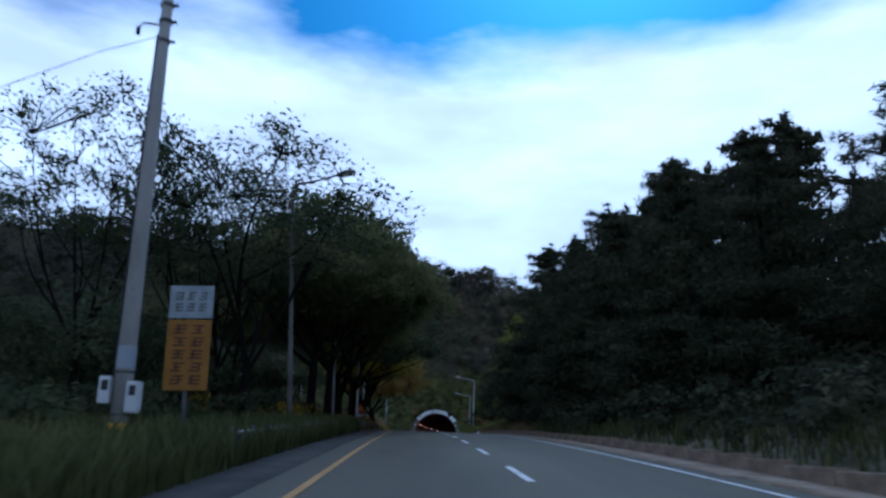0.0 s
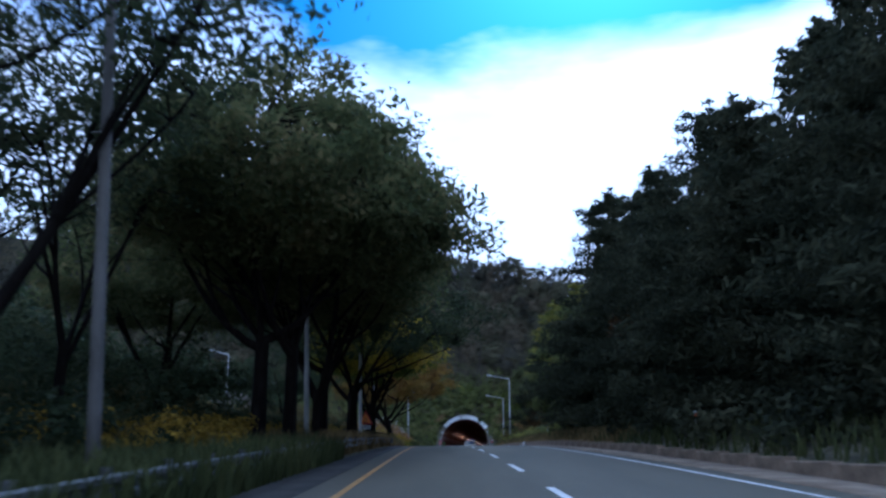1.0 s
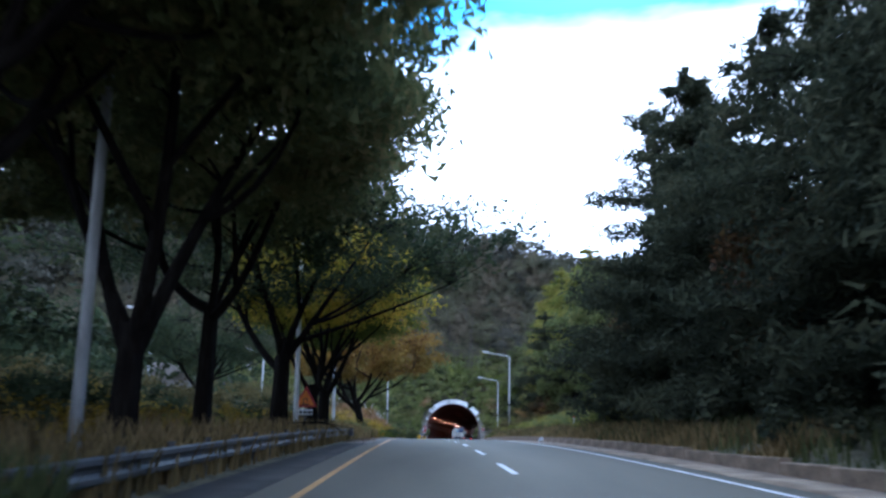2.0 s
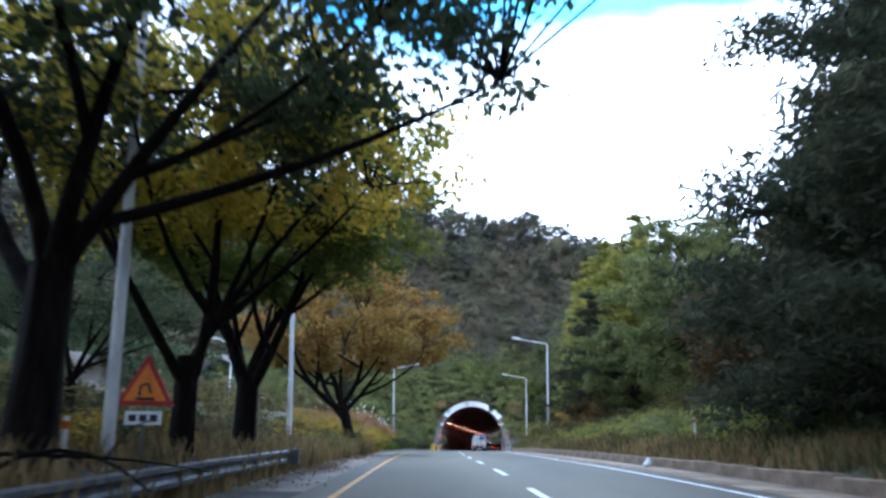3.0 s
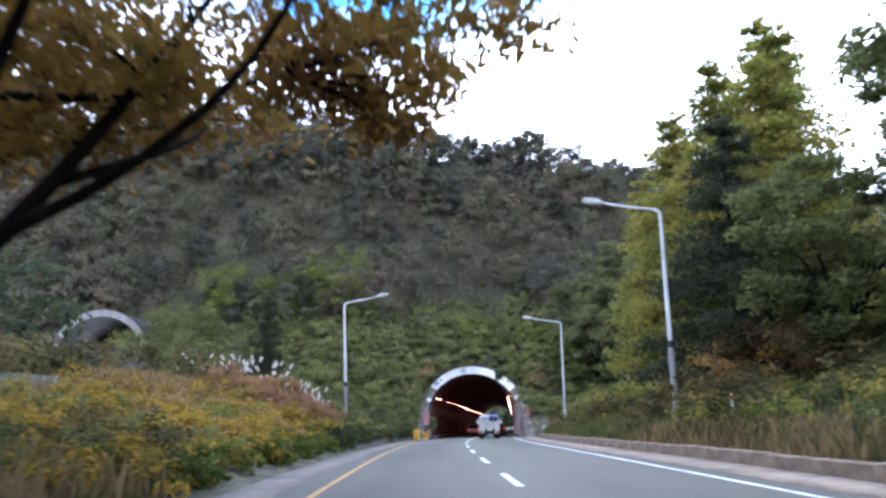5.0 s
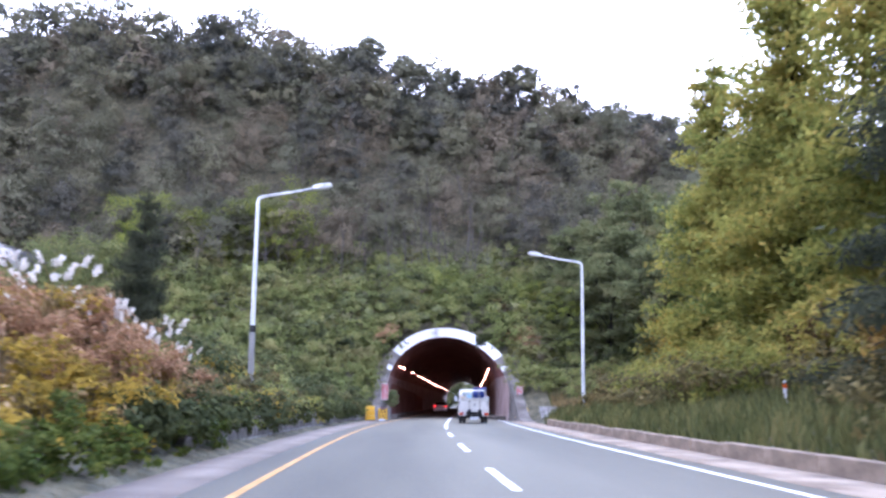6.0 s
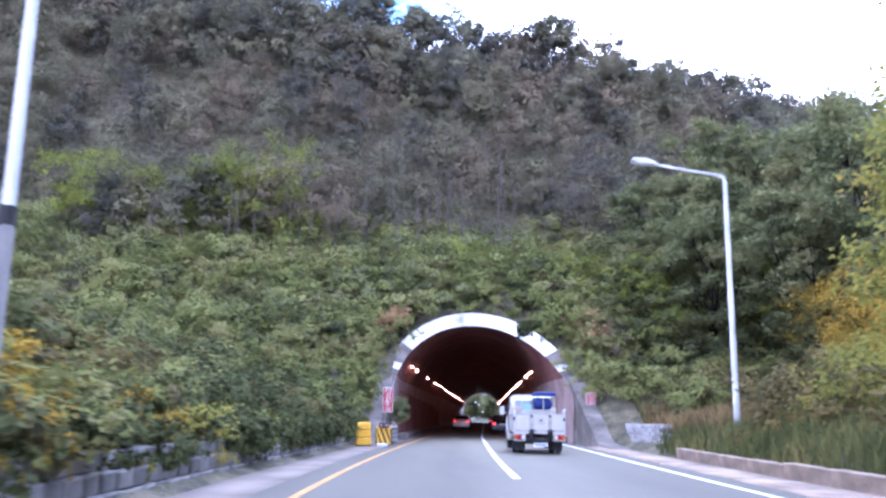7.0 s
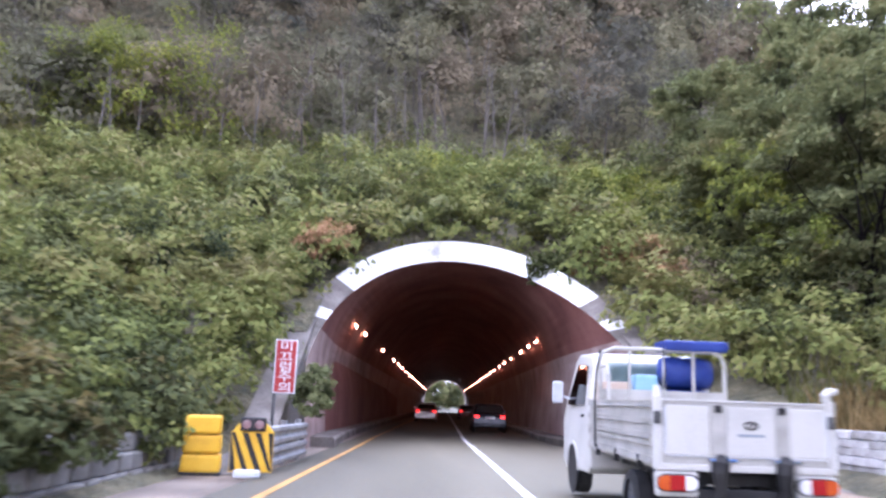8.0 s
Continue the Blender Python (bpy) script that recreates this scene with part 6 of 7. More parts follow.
    bm = bmesh.new()
    tube(bm, [(-0.80, 2.43, 1.93), (-0.86, 2.40, 1.6), (-0.885, 2.38, 1.28), (-0.885, 2.36, 0.74), (-0.84, 2.36, 0.66)], 0.012, 6)
    part("load_strap", bm, BLACK, t, "dark strap pulled over the frame and the drop side")
    bm = bmesh.new()
    tube(bm, [(0.0, 2.40, 1.97), (0.02, 2.38, 1.7), (0.0, 2.40, 1.46)], 0.01, 6)
    part("tie_cord", bm, BLACK, t)
    bm = bmesh.new()
    box(bm, -0.78, 0.78, 2.47, 2.485, 0.78, 1.44, 0.005)
    part("headboard_panel", bm, GATE_METAL, t)
    # cab
    bm = bmesh.new()
    side = [(2.93, 0.42), (2.93, 1.20), (2.97, 1.78), (3.10, 1.92), (3.95, 1.95), (4.18, 1.86), (4.66, 1.16), (4.76, 0.98), (4.78, 0.42), (4.55, 0.34), (3.05, 0.34)]
    lo, hi = 0.83, 0.74
    def half(z):
        return lo if z < 1.15 else lo - (lo - hi) * (z - 1.15) / 0.8
    a = [bm.verts.new((-half(z), y, z)) for y, z in side]
    b = [bm.verts.new((half(z), y, z)) for y, z in side]
    bm.faces.new(a)
    bm.faces.new(b[::-1])
    for i in range(len(a)):
        j = (i + 1) % len(a)
        bm.faces.new((a[j], a[i], b[i], b[j]))
    bmesh.ops.recalc_face_normals(bm, faces=bm.faces[:])
    bmesh.ops.bevel(bm, geom=bm.edges[:], offset=0.045, segments=3, affect="EDGES", profile=0.6)
    cab = part("cab", bm, CAR_WHITE, t, "white cab with dark side windows", smooth=False)
    bm = bmesh.new()
    box(bm, -0.60, 0.60, 2.945, 2.955, 1.33, 1.80, 0.0)
    for v in bm.verts:
        v.co.y = 2.918 + (v.co.y - 2.95) * 0.6 + (v.co.z - 1.33) * 0.055
    # solid white cab behind the clear pane imitates the window's bright reflection
    part("rear_window", bm, CLEAR_GLASS, cab, "clear rear window, pale from the white cab body behind it")
    for s in (-1, 1):
        bm = bmesh.new()
        prism(bm, [(3.25, 1.22), (3.27, 1.76), (3.92, 1.80), (4.40, 1.26), (4.38, 1.22)], -0.006, 0.006, "x")
        for v in bm.verts:
            v.co.x = s * (half(v.co.z) + 0.006) + v.co.x
        part("side_window", bm, CAR_GLASS, cab)
        bm = bmesh.new()
        box(bm, s * 0.835 - 0.006, s * 0.835 + 0.012, 3.30, 3.44, 1.06, 1.10, 0.004)
        part("door_handle", bm, BLACK, cab)
        bm = bmesh.new()
        tube(bm, [(s * 0.80, 4.30, 1.30), (s * 0.96, 4.34, 1.36)], 0.015, 6)
        box(bm, s * 1.0 - 0.08, s * 1.0 + 0.08, 4.30, 4.38, 1.24, 1.56, 0.03)
        part("mirror", bm, BOX_GREY, cab, "grey door mirror on an arm")
        bm = bmesh.new()
        for k in range(14):
            a0, a1 = math.pi * k / 14, math.pi * (k + 1) / 14
            r0, r1 = 0.345, 0.385
            ps = [(4.02 + r0 * math.cos(a0), 0.33 + r0 * math.sin(a0)), (4.02 + r1 * math.cos(a0), 0.33 + r1 * math.sin(a0)), (4.02 + r1 * math.cos(a1), 0.33 + r1 * math.sin(a1)), (4.02 + r0 * math.cos(a1), 0.33 + r0 * math.sin(a1))]
            prism(bm, ps, s * 0.80, s * 0.846, "x")
        part("wheel_arch", bm, CAR_WHITE, cab)
        bm = bmesh.new()
        rod(bm, (s * 0.826, 4.02, 0.34), (s * 0.8355, 4.02, 0.34), 0.35, n=28)
        part("arch_shadow_panel", bm, BLACK, cab)
    bm = bmesh.new()
    box(bm, -0.66, 0.66, 4.3, 4.32, 1.20, 1.84)
    for v in bm.verts:
        v.co.y = 4.64 - (v.co.z - 1.20) * 0.685 + (v.co.y - 4.31)
        v.co.z += 0.004
    part("windscreen", bm, CAR_GLASS, cab)
    for s in (-0.70, 0.70):
        wheel(t, s, 4.02, 0.32, 0.19, "front_wheel")
    for s in (-0.74, -0.53, 0.53, 0.74):
        wheel(t, s, 1.02, 0.29, 0.17, "rear_wheel")
    return t


truck_m = pose(2.06, -23.1, float(road_z(-23.1)) + 0.006, 0, 0, -2.2)
pick_up_truck(truck_m)


def on_truck(x, y, z, turn=0):
    return truck_m @ pose(x, y, z, 0, 0, turn)


roll = thing("tarpaulin_roll", "blue rolled tarpaulin strapped behind the truck's cab", "tarpaulin", at=on_truck(0.36, 2.71, 0.775) @ Matrix.Diagonal((1, 0.85, 1, 1)))
for x, z, r, nm in ((0.02, 0.9, 0.215, "rolled_sheet"), (0.02, 0.5, 0.2, "lower_roll"), (0.02, 0.16, 0.17, "bottom_roll")):
    bm = bmesh.new()
    tube(bm, [(x - 0.36, 0, z), (x - 0.32, 0.0, z + 0.005), (x - 0.16, 0, z + 0.01), (x, 0, z), (x + 0.16, 0, z + 0.01), (x + 0.32, 0, z - 0.005), (x + 0.36, 0, z)], [0.05, r * 0.86, r, r * 0.93, r, r * 0.86, 0.05], 16)
    part(nm, bm, BLUE_TARP, roll, smooth=True)
bm = bmesh.new()
box(bm, -0.34, 0.50, -0.36, 0.2, 1.17, 1.31, 0.04)
part("folded_top", bm, BLUE_TARP, roll, "folded blue sheet laid over the roll")
bm = bmesh.new()
box(bm, -0.2, 0.18, -0.18, 0.18, 0.0, 0.76, 0.02)
carton = part("carton", bm, CARGO_TAN)
carton.matrix_world = on_truck(-0.55, 2.70, 0.775)
tagged(carton, "tan cardboard carton loaded in the truck bed", "box")
bm = bmesh.new()
box(bm, -0.15, 0.15, -0.18, 0.18, 0.0, 0.86, 0.03)
crate = part("crate", bm, CARGO_BLUE)
crate.matrix_world = on_truck(-0.18, 2.70, 0.775)
tagged(crate, "pale blue plastic crate stacked in the truck bed", "crate")


def car(name, label, paint, m, tall=1.45, length=4.6, suv=False, lit=True):
    """A passenger car: shaped body and cabin, glass, wheels, lamps, plate; origin under the tail, y forwards."""
    c = thing(name, label, "car", at=m)
    L, w = length, 0.9
    bm = bmesh.new()
    low = [(0.0, 0.45), (0.02, 0.78), (0.12, 0.95), (0.55 if not suv else 0.2, 1.0), (3.2, 0.98), (L - 0.75, 0.86), (L - 0.08, 0.72), (L, 0.42), (L - 0.2, 0.22), (0.2, 0.26)]
    prism(bm, low, -w, w, "x")
    for v in bm.verts:
        if v.co.z > 0.9:
            v.co.x *= 0.95
        if v.co.y < 0.1 or v.co.y > L - 0.1:
            v.co.x *= 0.92
    bmesh.ops.bevel(bm, geom=bm.edges[:], offset=0.06, segments=3, affect="EDGES", profile=0.6)
    part("body", bm, paint, c)
    bm = bmesh.new()
    top = [(0.5 if not suv else 0.12, 0.97), (1.15 if not suv else 0.42, tall - 0.06), (1.5, tall), (2.5, tall), (2.8, tall - 0.07), (3.55, 0.95)]
    prism(bm, top, -w * 0.93, w * 0.93, "x")
    for v in bm.verts:
        v.co.x *= 1 - 0.2 * max(0, v.co.z - 0.97) / (tall - 0.97)
    bmesh.ops.bevel(bm, geom=bm.edges[:], offset=0.05, segments=2, affect="EDGES", profile=0.6)
    cabin = part("cabin", bm, paint, c)
    y0, y1 = top[0][0], top[1][0]
    bm = bmesh.new()
    vs = [bm.verts.new(p) for p in ((-0.70, y0 + 0.10 * (y1 - y0) - 0.012, 1.02), (0.70, y0 + 0.10 * (y1 - y0) - 0.012, 1.02), (0.58, y1 - 0.12 * (y1 - y0) - 0.02, tall - 0.12), (-0.58, y1 - 0.12 * (y1 - y0) - 0.02, tall - 0.12))]
    bm.faces.new(vs)
    r = bmesh.ops.extrude_face_region(bm, geom=bm.faces[:])
    bmesh.ops.translate(bm, verts=[g for g in r["geom"] if isinstance(g, bmesh.types.BMVert)], vec=(0, -0.012, 0.01))
    bmesh.ops.recalc_face_normals(bm, faces=bm.faces[:])
    part("rear_window", bm, BLACK, cabin, "dark rear window")
    for s in (-1, 1):
        bm = bmesh.new()
        prism(bm, [(y0 + 0.35, 1.02), (y1 + 0.15, tall - 0.1), (2.5, tall - 0.1), (3.2, 1.02)], -0.008, 0.008, "x")
        for v in bm.verts:
            v.co.x += s * w * 0.93 * (1 - 0.2 * max(0, v.co.z - 0.97) / (tall - 0.97)) + s * 0.004
        part("side_window", bm, BLACK, cabin)
        bm = bmesh.new()
        box(bm, s * 0.66 - 0.12, s * 0.66 + 0.12, -0.03, 0.12, 0.76, 0.88, 0.03)
        part("tail_lamp", bm, TAIL_GLOW if lit else LENS_RED, c)
        bm = bmesh.new()
        box(bm, s * 0.96 - 0.09, s * 0.96 + 0.09, 2.95, 3.07, 0.98, 1.12, 0.03)
        part("mirror", bm, paint, c)
    bm = bmesh.new()
    box(bm, -0.78, 0.78, -0.035, 0.05, 0.30, 0.45, 0.03)
    part("bumper", bm, BLACK if suv else paint, c)
    bm = bmesh.new()
    box(bm, -0.24, 0.24, -0.03, 0.0, 0.70, 0.82, 0.006)
    plate = part("number_plate", bm, SIGN_WHITE, c, "pale number plate")
    bm = bmesh.new()
    for k in range(6):
        box(bm, -0.17 + k * 0.06, -0.135 + k * 0.06, -0.034, -0.0305, 0.73, 0.79)
    part("plate_bars", bm, SIGN_GREY, plate)
    for y in (0.85, L - 0.9):
        for s in (-0.8, 0.8):
            wheel(c, s, y, 0.31, 0.2)
    return c


def on_road(lat, y):
    d = float(road_x(y + 1) - road_x(y - 1)) / 2
    return pose(float(road_x(y)) + lat, y, float(road_z(y)) + 0.006, 0, 0, -math.degrees(math.atan(d)))


car("sedan", "dark blue-black sedan with lit tail lamps inside the tunnel", CAR_DARK, on_road(3.25, 9.5))
car("sedan", "maroon sedan with lit tail lamps further into the tunnel", CAR_RED, on_road(3.3, 48.0))
car("sedan", "white sedan with lit tail lamps in the tunnel's other lane", CAR_SILVER, on_road(-0.5, 31.0))


# ---- things round the tunnel mouth ----
def hazard_board(m):
    h = thing("hazard_board", "yellow and black striped hazard board with reflectors on the gutter", "hazard board", "", at=m)
    bm = bmesh.new()
    prism(bm, [(-0.33, 0.06), (-0.33, 0.66), (-0.22, 0.80), (0.22, 0.80), (0.33, 0.66), (0.33, 0.06)], -0.03, 0.03, "y", 0.01)
    board = part("board", bm, SIGN_YELLOW, h)
    for k in range(-1, 4):
        x = -0.36 + k * 0.2
        pts = [(x, 0.66), (x + 0.09, 0.66), (x + 0.33, 0.08), (x + 0.24, 0.08)]
        pts = [(max(-0.325, min(0.325, p)), q) for p, q in pts]
        if pts[2][0] - pts[3][0] < 0.02 and pts[1][0] - pts[0][0] < 0.02:
            continue
        bm = bmesh.new()
        prism(bm, pts, -0.036, -0.031)
        part("stripe", bm, INK_BLACK, board)
    bm = bmesh.new()
    box(bm, -0.2, 0.2, -0.06, 0.04, 0.68, 0.90, 0.03)
    case = part("reflector_case", bm, BLACK, h)
    for s in (-0.1, 0.1):
        bm = bmesh.new()
        rod(bm, (s, -0.075, 0.79), (s, -0.055, 0.79), 0.07, n=16)
        part("reflector", bm, LENS_DULL, case)
    bm = bmesh.new()
    box(bm, -0.24, 0.16, -0.16, 0.06, -0.02, 0.10, 0.03)
    part("foot", bm, SIGN_WHITE, h, "white foot block")
    return h


hazard_board(pose(-3.42, -17.7, float(road_z(-17.7)) + 0.02, 0, 0, 2))


def yellow_drum(m, label="yellow plastic crash drum with two ribs beside the board"):
    d = thing("crash_drum", label, "crash drum", at=m)
    for k in range(3):
        bm = bmesh.new()
        box(bm, -0.30 + 0.015 * k, 0.30 - 0.015 * k, -0.24, 0.24, 0.02 + k * 0.30, 0.30 + k * 0.30, 0.04)
        part("tier", bm, SIGN_YELLOW, d)
    bm = bmesh.new()
    box(bm, -0.32, 0.32, -0.26, 0.26, -0.06, 0.03, 0.01)
    part("base", bm, BLACK, d)
    return d


yellow_drum(pose(-4.25, -17.4, float(road_z(-17.4)) + 0.02, 0, 0, 8))
hazard_board(pose(6.15, -12.0, float(road_z(-12.0)) + 0.02, 0, 0, -2))
yellow_drum(pose(6.95, -12.2, float(road_z(-12.2)) + 0.05, 0, 0, 0), "yellow plastic crash drum beside the tunnel mouth")
guard_rail("mouth_rail", "stacked galvanised rail leading into the tunnel mouth", -2.42, -16.9, -13.0, 0.08, 1.6, 1, POLE_DULL, False, 2)


def letters(word, size):
    """A flat-faced word as a mesh, centred on its own middle, standing upright and facing -y."""
    c = bpy.data.curves.new("letters", "FONT")
    c.body, c.size, c.extrude, c.align_x, c.align_y = word, size, 0.003, "CENTER", "CENTER"
    tmp = new("letters", c)
    me = bpy.data.meshes.new_from_object(tmp.evaluated_get(bpy.context.evaluated_depsgraph_get()))
    bpy.data.objects.remove(tmp)
    co = [v.co.copy() for v in me.vertices]
    cx, cy = ((min(p[i] for p in co) + max(p[i] for p in co)) / 2 for i in (0, 1))
    for v in me.vertices:
        v.co = Vector((v.co.x - cx, -v.co.z, v.co.y - cy))
    me.materials.clear()
    me.materials.append(SIGN_WHITE)
    return me


def lane_sign(m, shift):
    s = thing("vertical_sign", "narrow red vertical sign with white lettering beside the tunnel", "sign", "red signs beside the tunnel", at=m)
    bm = bmesh.new()
    rod(bm, (0, 0.05, -0.3), (0, 0.05, 2.36), 0.035, n=10)
    part("post", bm, GALV, s)
    for z in (1.55, 2.2):
        bm = bmesh.new()
        box(bm, min(-0.04, shift), max(0.04, shift), 0.012, 0.09, z - 0.025, z + 0.025, 0.006)
        part("bracket", bm, GALV, s)
    bm = bmesh.new()
    box(bm, shift - 0.225, shift + 0.225, -0.012, 0.012, 1.32, 2.42, 0.006)
    face = part("panel", bm, SIGN_WHITE, s)
    bm = bmesh.new()
    box(bm, shift - 0.205, shift + 0.205, -0.0165, -0.0115, 1.34, 2.40)
    red = part("red_field", bm, SIGN_RED, face)
    for k, ch in enumerate("\ubbf8\ub044\ub7fc\uc8fc\uc758"):
        word = part("letter", letters(ch, 0.225), None, red)
        word.location = (shift, -0.019, 2.40 - 0.106 - 0.212 * k)
        word.scale = (1.45, 1, 1)
    return s


lane_sign(pose(-3.68, -14.0, 0.22), 0.2)
lane_sign(pose(6.35, -10.8, 0.22), 0.0)
# the bank's scrub stands behind these


def plume_grass(m, seed):
    r = random.Random(seed)
    p = thing("pampas_grass", "clump of pampas grass with white plumes on the mound", "pampas grass", "pampas clumps on the mound", at=m)
    bm = bmesh.new()
    for k in range(26):
        a, h = r.uniform(0, 6.28), r.uniform(0.8, 1.5)
        q = Vector((math.cos(a), math.sin(a), 0))
        s = Vector((-q.y, q.x, 0)) * 0.02
        p0, p1, p2 = q * 0.1, q * 0.3 + Vector((0, 0, h * 0.7)), q * r.uniform(0.5, 0.9) + Vector((0, 0, h))
        vs = [bm.verts.new(v) for v in (p0 - s, p0 + s, p1 + s, p1 - s, p2 + s * 0.2, p2 - s * 0.2)]
        bm.faces.new(vs[:4])
        bm.faces.new((vs[3], vs[2], vs[4], vs[5]))
    part("blades", bm, GRASS_DRY, p)
    for k in range(6):
        a, h = r.uniform(0, 6.28), r.uniform(1.2, 2.2)
        q = Vector((math.cos(a), math.sin(a), 0)) * r.uniform(0.3, 1.0)
        bm = bmesh.new()
        tube(bm, [(0, 0, 0), q * 0.35 + Vector((0, 0, h * 0.6)), q + Vector((0, 0, h))], 0.008, 5)
        stem = part("stem", bm, GRASS_DRY, p)
        bm = bmesh.new()
        up = (q * 0.65 + Vector((0, 0, h * 0.4))).normalized()
        for j in range(52):
            u = r.uniform(0, 1)
            c0 = q + Vector((0, 0, h - 0.03)) + up * (u * 0.26) + Vector((r.gauss(0, 0.032), r.gauss(0, 0.032), r.gauss(0, 0.02)))
            d = (up + Vector((r.gauss(0, 0.4), r.gauss(0, 0.4), 0))).normalized() * 0.085
            s = d.orthogonal().normalized() * 0.018
            bm.faces.new([bm.verts.new(v) for v in (c0 - s, c0 + d * 0.5 - s * 1.4, c0 + d, c0 + d * 0.5 + s * 1.4)])
        part("plume", bm, PLUME, stem)
    return p


spots = [(-11.0, -48.6), (-10.2, -48.4), (-9.3, -48.2), (-8.4, -48.3), (-7.7, -48.8), (-12.0, -49.2), (-8.4, -50.2),
         (-9.6, -51.2), (-7.6, -51.6), (-8.8, -52.6), (-8.0, -46.4), (-13.2, -50.8), (-10.6, -52.8), (-9.0, -45.4)]
first = [plume_grass(stand(*spots[0], 0, 1.0), 1), plume_grass(stand(*spots[1], 40, 1.05), 2)]
for i, (x, y) in enumerate(spots[2:]):
    copy_thing(first[i % 2], stand(x, y, i * 77, 0.72 + 0.04 * (i % 4)))


rock = bmesh.new()
bmesh.ops.create_icosphere(rock, subdivisions=4, radius=1.0)
for v in rock.verts:
    k = 1 + 0.28 * noise.noise(v.co * 1.6) + 0.10 * noise.noise(v.co * 5.0)
    v.co = Vector((v.co.x * 3.0 * k, v.co.y * 1.6 * k, v.co.z * 2.6 * k))
rock = part("rock_face", rock, CONCRETE_EDGE)
rock.matrix_world = pose(-23.4, -79.5, float(ground_z(-23.4, -79.5)) + 1.0, 0, 0, 15)
tagged(rock, "pale grey weathered rock outcrop on the valley side", "rock")


def delineator(m):
    d = thing("delineator_post", "slim white marker post at the road edge", "marker post", "marker posts", at=m)
    bm = bmesh.new()
    rod(bm, (0, 0, -0.2), (0, 0, 1.05), 0.045, 0.04, n=10)
    part("post", bm, POLE_WHITE, d)
    bm = bmesh.new()
    rod(bm, (0, 0, 0.86), (0, 0, 0.98), 0.048, n=10)
    part("reflector_band", bm, LENS_AMBER, d)
    return d


d0 = delineator(stand(10.4, -138, 0, 1.0, sink=0.0))
for x, y in ((8.4, -62.5), (9.2, -98), (-4.6, -114.8)):
    copy_thing(d0, stand(x, y, 0, 1.0, sink=0.0))
copy_thing(d0, stand(9.42, -46.1, 0, 1.2, sink=0.45))


def fallen_branch(m):
    r = np.random.default_rng(19)
    limbs = [curve((0, 0, 0.05), (1.9, -0.4, 0.1), 0.75, 0.035, 0.012, r), curve((0.9, -0.1, 0.42), (2.3, 0.5, 0.25), 0.2, 0.022, 0.007, r), curve((-0.9, 0.2, 0.0), (0.9, 0.1, 0.4), 0.3, 0.03, 0.022, r),
             curve((0.5, 0, 0.4), (1.0, 0.3, 1.05), 0.1, 0.018, 0.006, r), curve((1.4, -0.2, 0.4), (1.9, -0.6, 0.75), 0.1, 0.014, 0.005, r), curve((-0.3, 0.1, 0.3), (-0.8, 0.5, 0.75), 0.05, 0.016, 0.005, r)]
    v, f = limb_arrays(limbs, 6)
    b = part("fallen_branch", array_mesh("fallen_branch", v, f, BARK, smooth=True), None)
    b.matrix_world = m
    return tagged(b, "bare dark fallen branch lying behind the guard rail", "branch", "fallen branches")


for x, y, turn, k in ((-3.6, -118.6, 10, 1.0), (-3.5, -116.4, 150, 0.9)):
    fallen_branch(Matrix.Translation((x, y, float(ground_z(x, y)) + 0.25)) @ Matrix.Rotation(radians(turn), 4, "Z") @ Matrix.Scale(k, 4))
lit = np.random.default_rng(23)
ly = np.concatenate([lit.uniform(-112, -84, 900), lit.normal(-103.5, 1.6, 900)])
ll = -3.6 + np.abs(lit.normal(0, 0.42, len(ly)))
lc = np.stack([road_x(ly) + ll, ly, road_z(ly) + 0.012 + np.abs(lit.normal(0, 0.03, len(ly))) * (ll < -2.9)], 1)
lv, lf = leaf_arrays(lc, 0.055, lit, 2.0, 1.3)
tagged(part("leaf_litter", array_mesh("leaf_litter", lv, lf, LEAF_RUST), None), "dry brown fallen leaves in the gutter", "leaf litter", kind="stuff")
bag = bmesh.new()
bmesh.ops.create_icosphere(bag, subdivisions=2, radius=0.2)
for v in bag.verts:
    v.co = Vector((v.co.x * 1.1 + 0.05 * math.sin(9 * v.co.z), v.co.y * 0.8 + 0.04 * math.sin(11 * v.co.x), v.co.z * 0.75 + (0.12 if v.co.z > 0.16 else 0)))
litter = part("litter_bag", bag, SIGN_WHITE)
litter.matrix_world = pose(at_lat(6.75, -100.5), -100.5, float(road_z(-100.5)) + 0.12, 0, 8, 20) @ Matrix.Scale(0.75, 4)
tagged(litter, "crumpled white plastic bag lying on the dirt verge", "litter")
rim_leaf = np.random.default_rng(77)
cc = np.array([4.5, -1.75, 6.55]) + np.clip(rim_leaf.normal(size=(1500, 3)), -1.8, 1.8) * np.array([0.4, 0.3, 0.34])
lv, lf = leaf_arrays(cc, 0.13, rim_leaf, 0.3, 1.4)
rim_bush = part("hanging_creeper", array_mesh("hanging_creeper", lv, lf, LEAF_SHADY), None)
tagged(rim_bush, "dull green creeper hanging over the tunnel's white rim", "creeper")


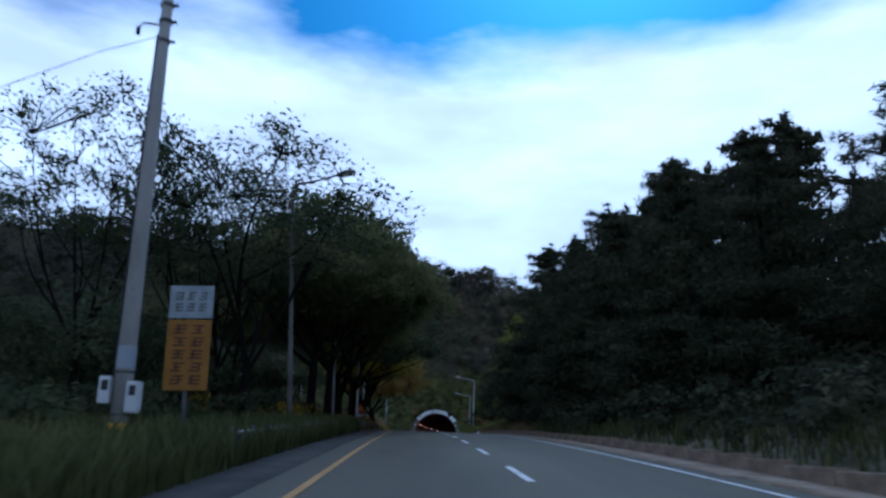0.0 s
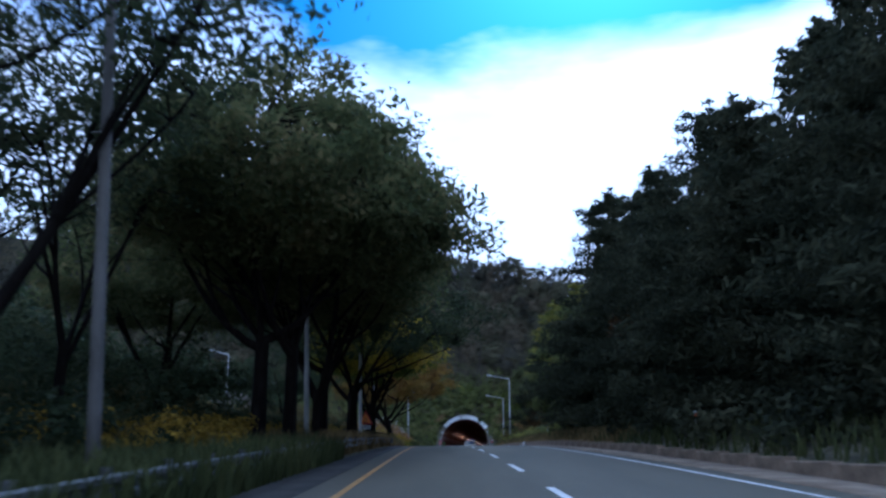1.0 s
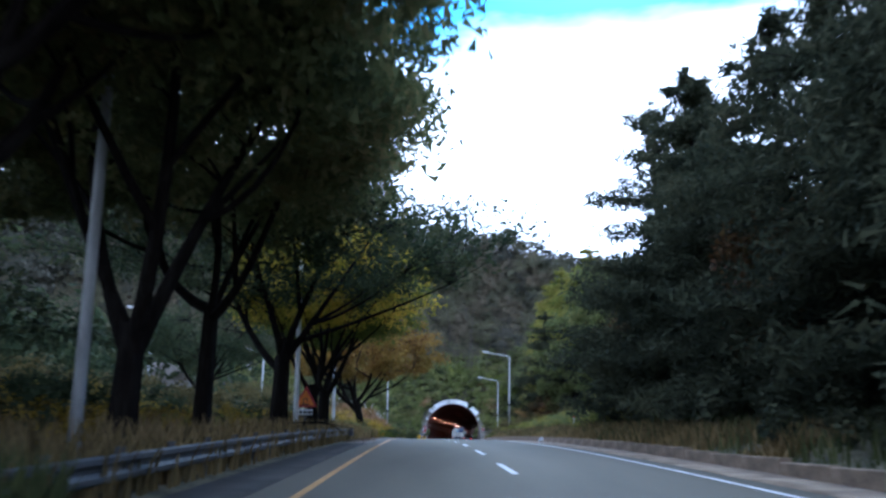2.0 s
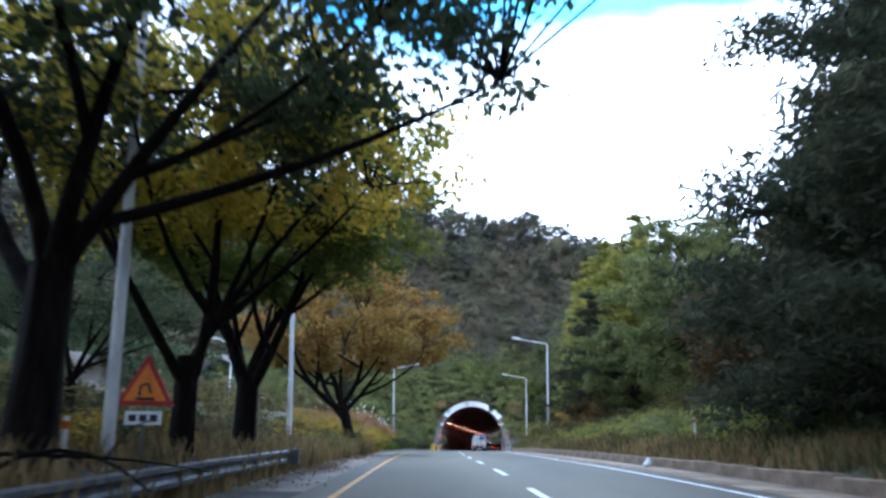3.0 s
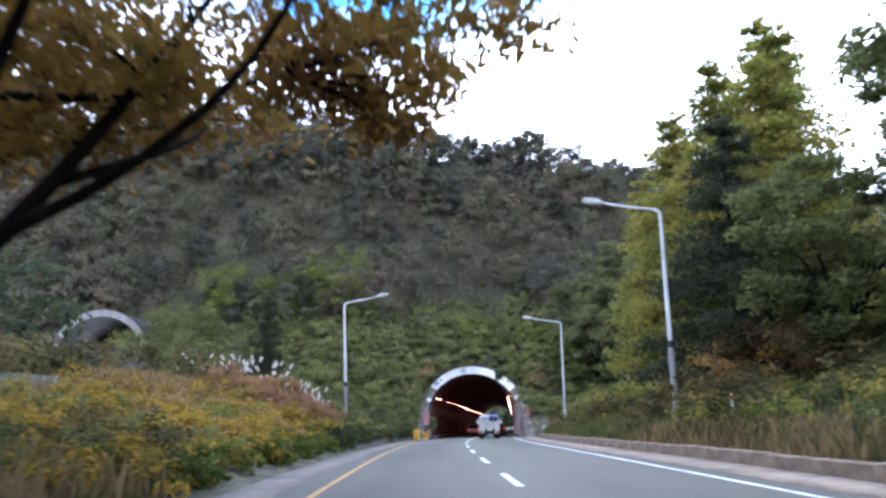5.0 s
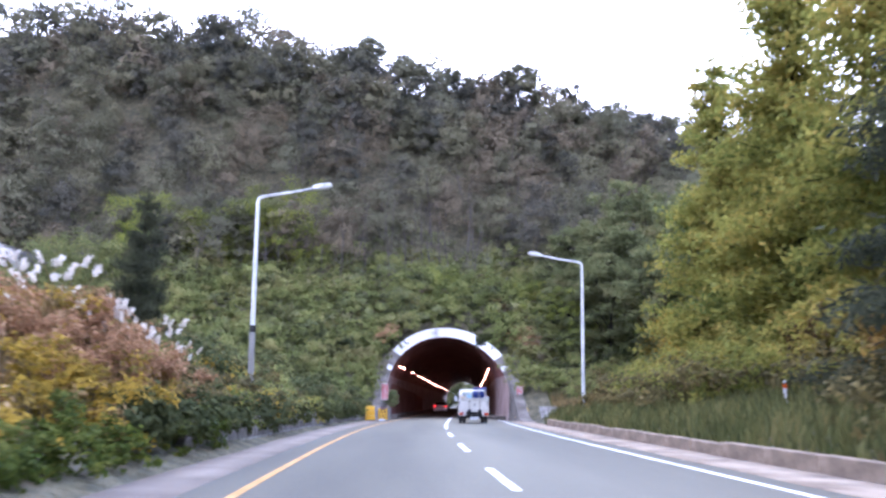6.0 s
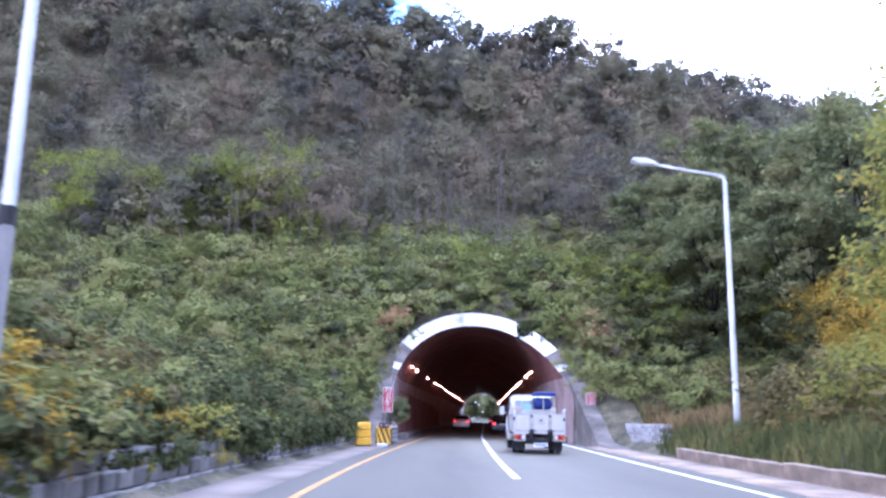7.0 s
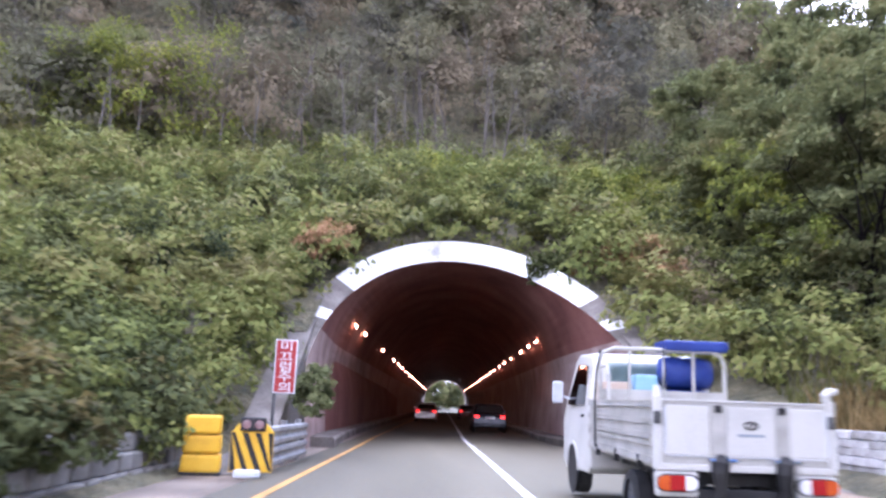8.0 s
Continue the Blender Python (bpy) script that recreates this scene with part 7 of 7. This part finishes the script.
# ---- pieces of walls and kerbs, last ----
def stone_mesh(seed, w, d, h):
    r = random.Random(seed)
    bm = bmesh.new()
    box(bm, -w / 2, w / 2, -d / 2, d / 2, 0, h)
    for v in bm.verts:
        v.co += Vector((r.uniform(-0.03, 0.03), r.uniform(-0.02, 0.02), r.uniform(-0.02, 0.02)))
    bmesh.ops.bevel(bm, geom=bm.edges[:], offset=0.025, segments=1, affect="EDGES")
    return finish("stone", bm, STONE)


low_wall = new("stone_wall")
tagged(low_wall, "low weathered grey stone retaining wall under the scrub", "retaining wall", kind="structure")
stones = [stone_mesh(s, 0.46, 0.62, 0.25) for s in range(5)]
rs = random.Random(8)
for course in range(3):
    for k in range(75):
        y = -53 + k * 0.49 + (0.24 if course % 2 else 0)
        ob = part("stone", stones[rs.randrange(5)], None, low_wall)
        ob.matrix_basis = pose(at_lat(-4.15 - 0.10 * course, y) + rs.uniform(-0.03, 0.03), y, float(road_z(y)) - 0.12 + course * 0.255, 0, rs.uniform(-2, 2), 90 + rs.uniform(-3, 3))
block_wall = new("block_wall")
tagged(block_wall, "stacked pale concrete blocks beside the tunnel approach", "block wall", kind="structure")
bm = bmesh.new()
box(bm, -0.45, 0.45, -0.2, 0.2, 0, 0.145, 0.02)
block = finish("block", bm, BLOCK)
for course in range(7):
    for k in range(10):
        y = -19.5 + k * 0.93 + (0.4 if course % 2 else 0)
        ob = part("block", block, None, block_wall)
        ob.matrix_basis = pose(at_lat(8.3, y) + rs.uniform(-0.05, 0.05), y, float(road_z(y)) - 0.05 + course * 0.155, rs.uniform(-2, 2), 0, 90 + rs.uniform(-4, 4))
kerb_wall = new("kerb_wall")
tagged(kerb_wall, "low weathered concrete kerb along the grassy bank", "kerb", kind="structure")
bm = bmesh.new()
box(bm, -0.99, 0.99, -0.14, 0.14, -0.1, 0.36, 0.03)
kerb_me = finish("kerb_block", bm, DIRT)
for k in range(74):
    y = -172 + k * 2.0
    ob = part("kerb_block", kerb_me, None, kerb_wall)
    d = float(road_x(y + 1) - road_x(y - 1)) / 2
    ob.matrix_basis = pose(at_lat(7.42, y), y, float(road_z(y)) - 0.04 + rs.uniform(-0.03, 0.02), rs.uniform(-1, 1), 0, 90 - math.degrees(math.atan(d)) + rs.uniform(-0.6, 0.6))
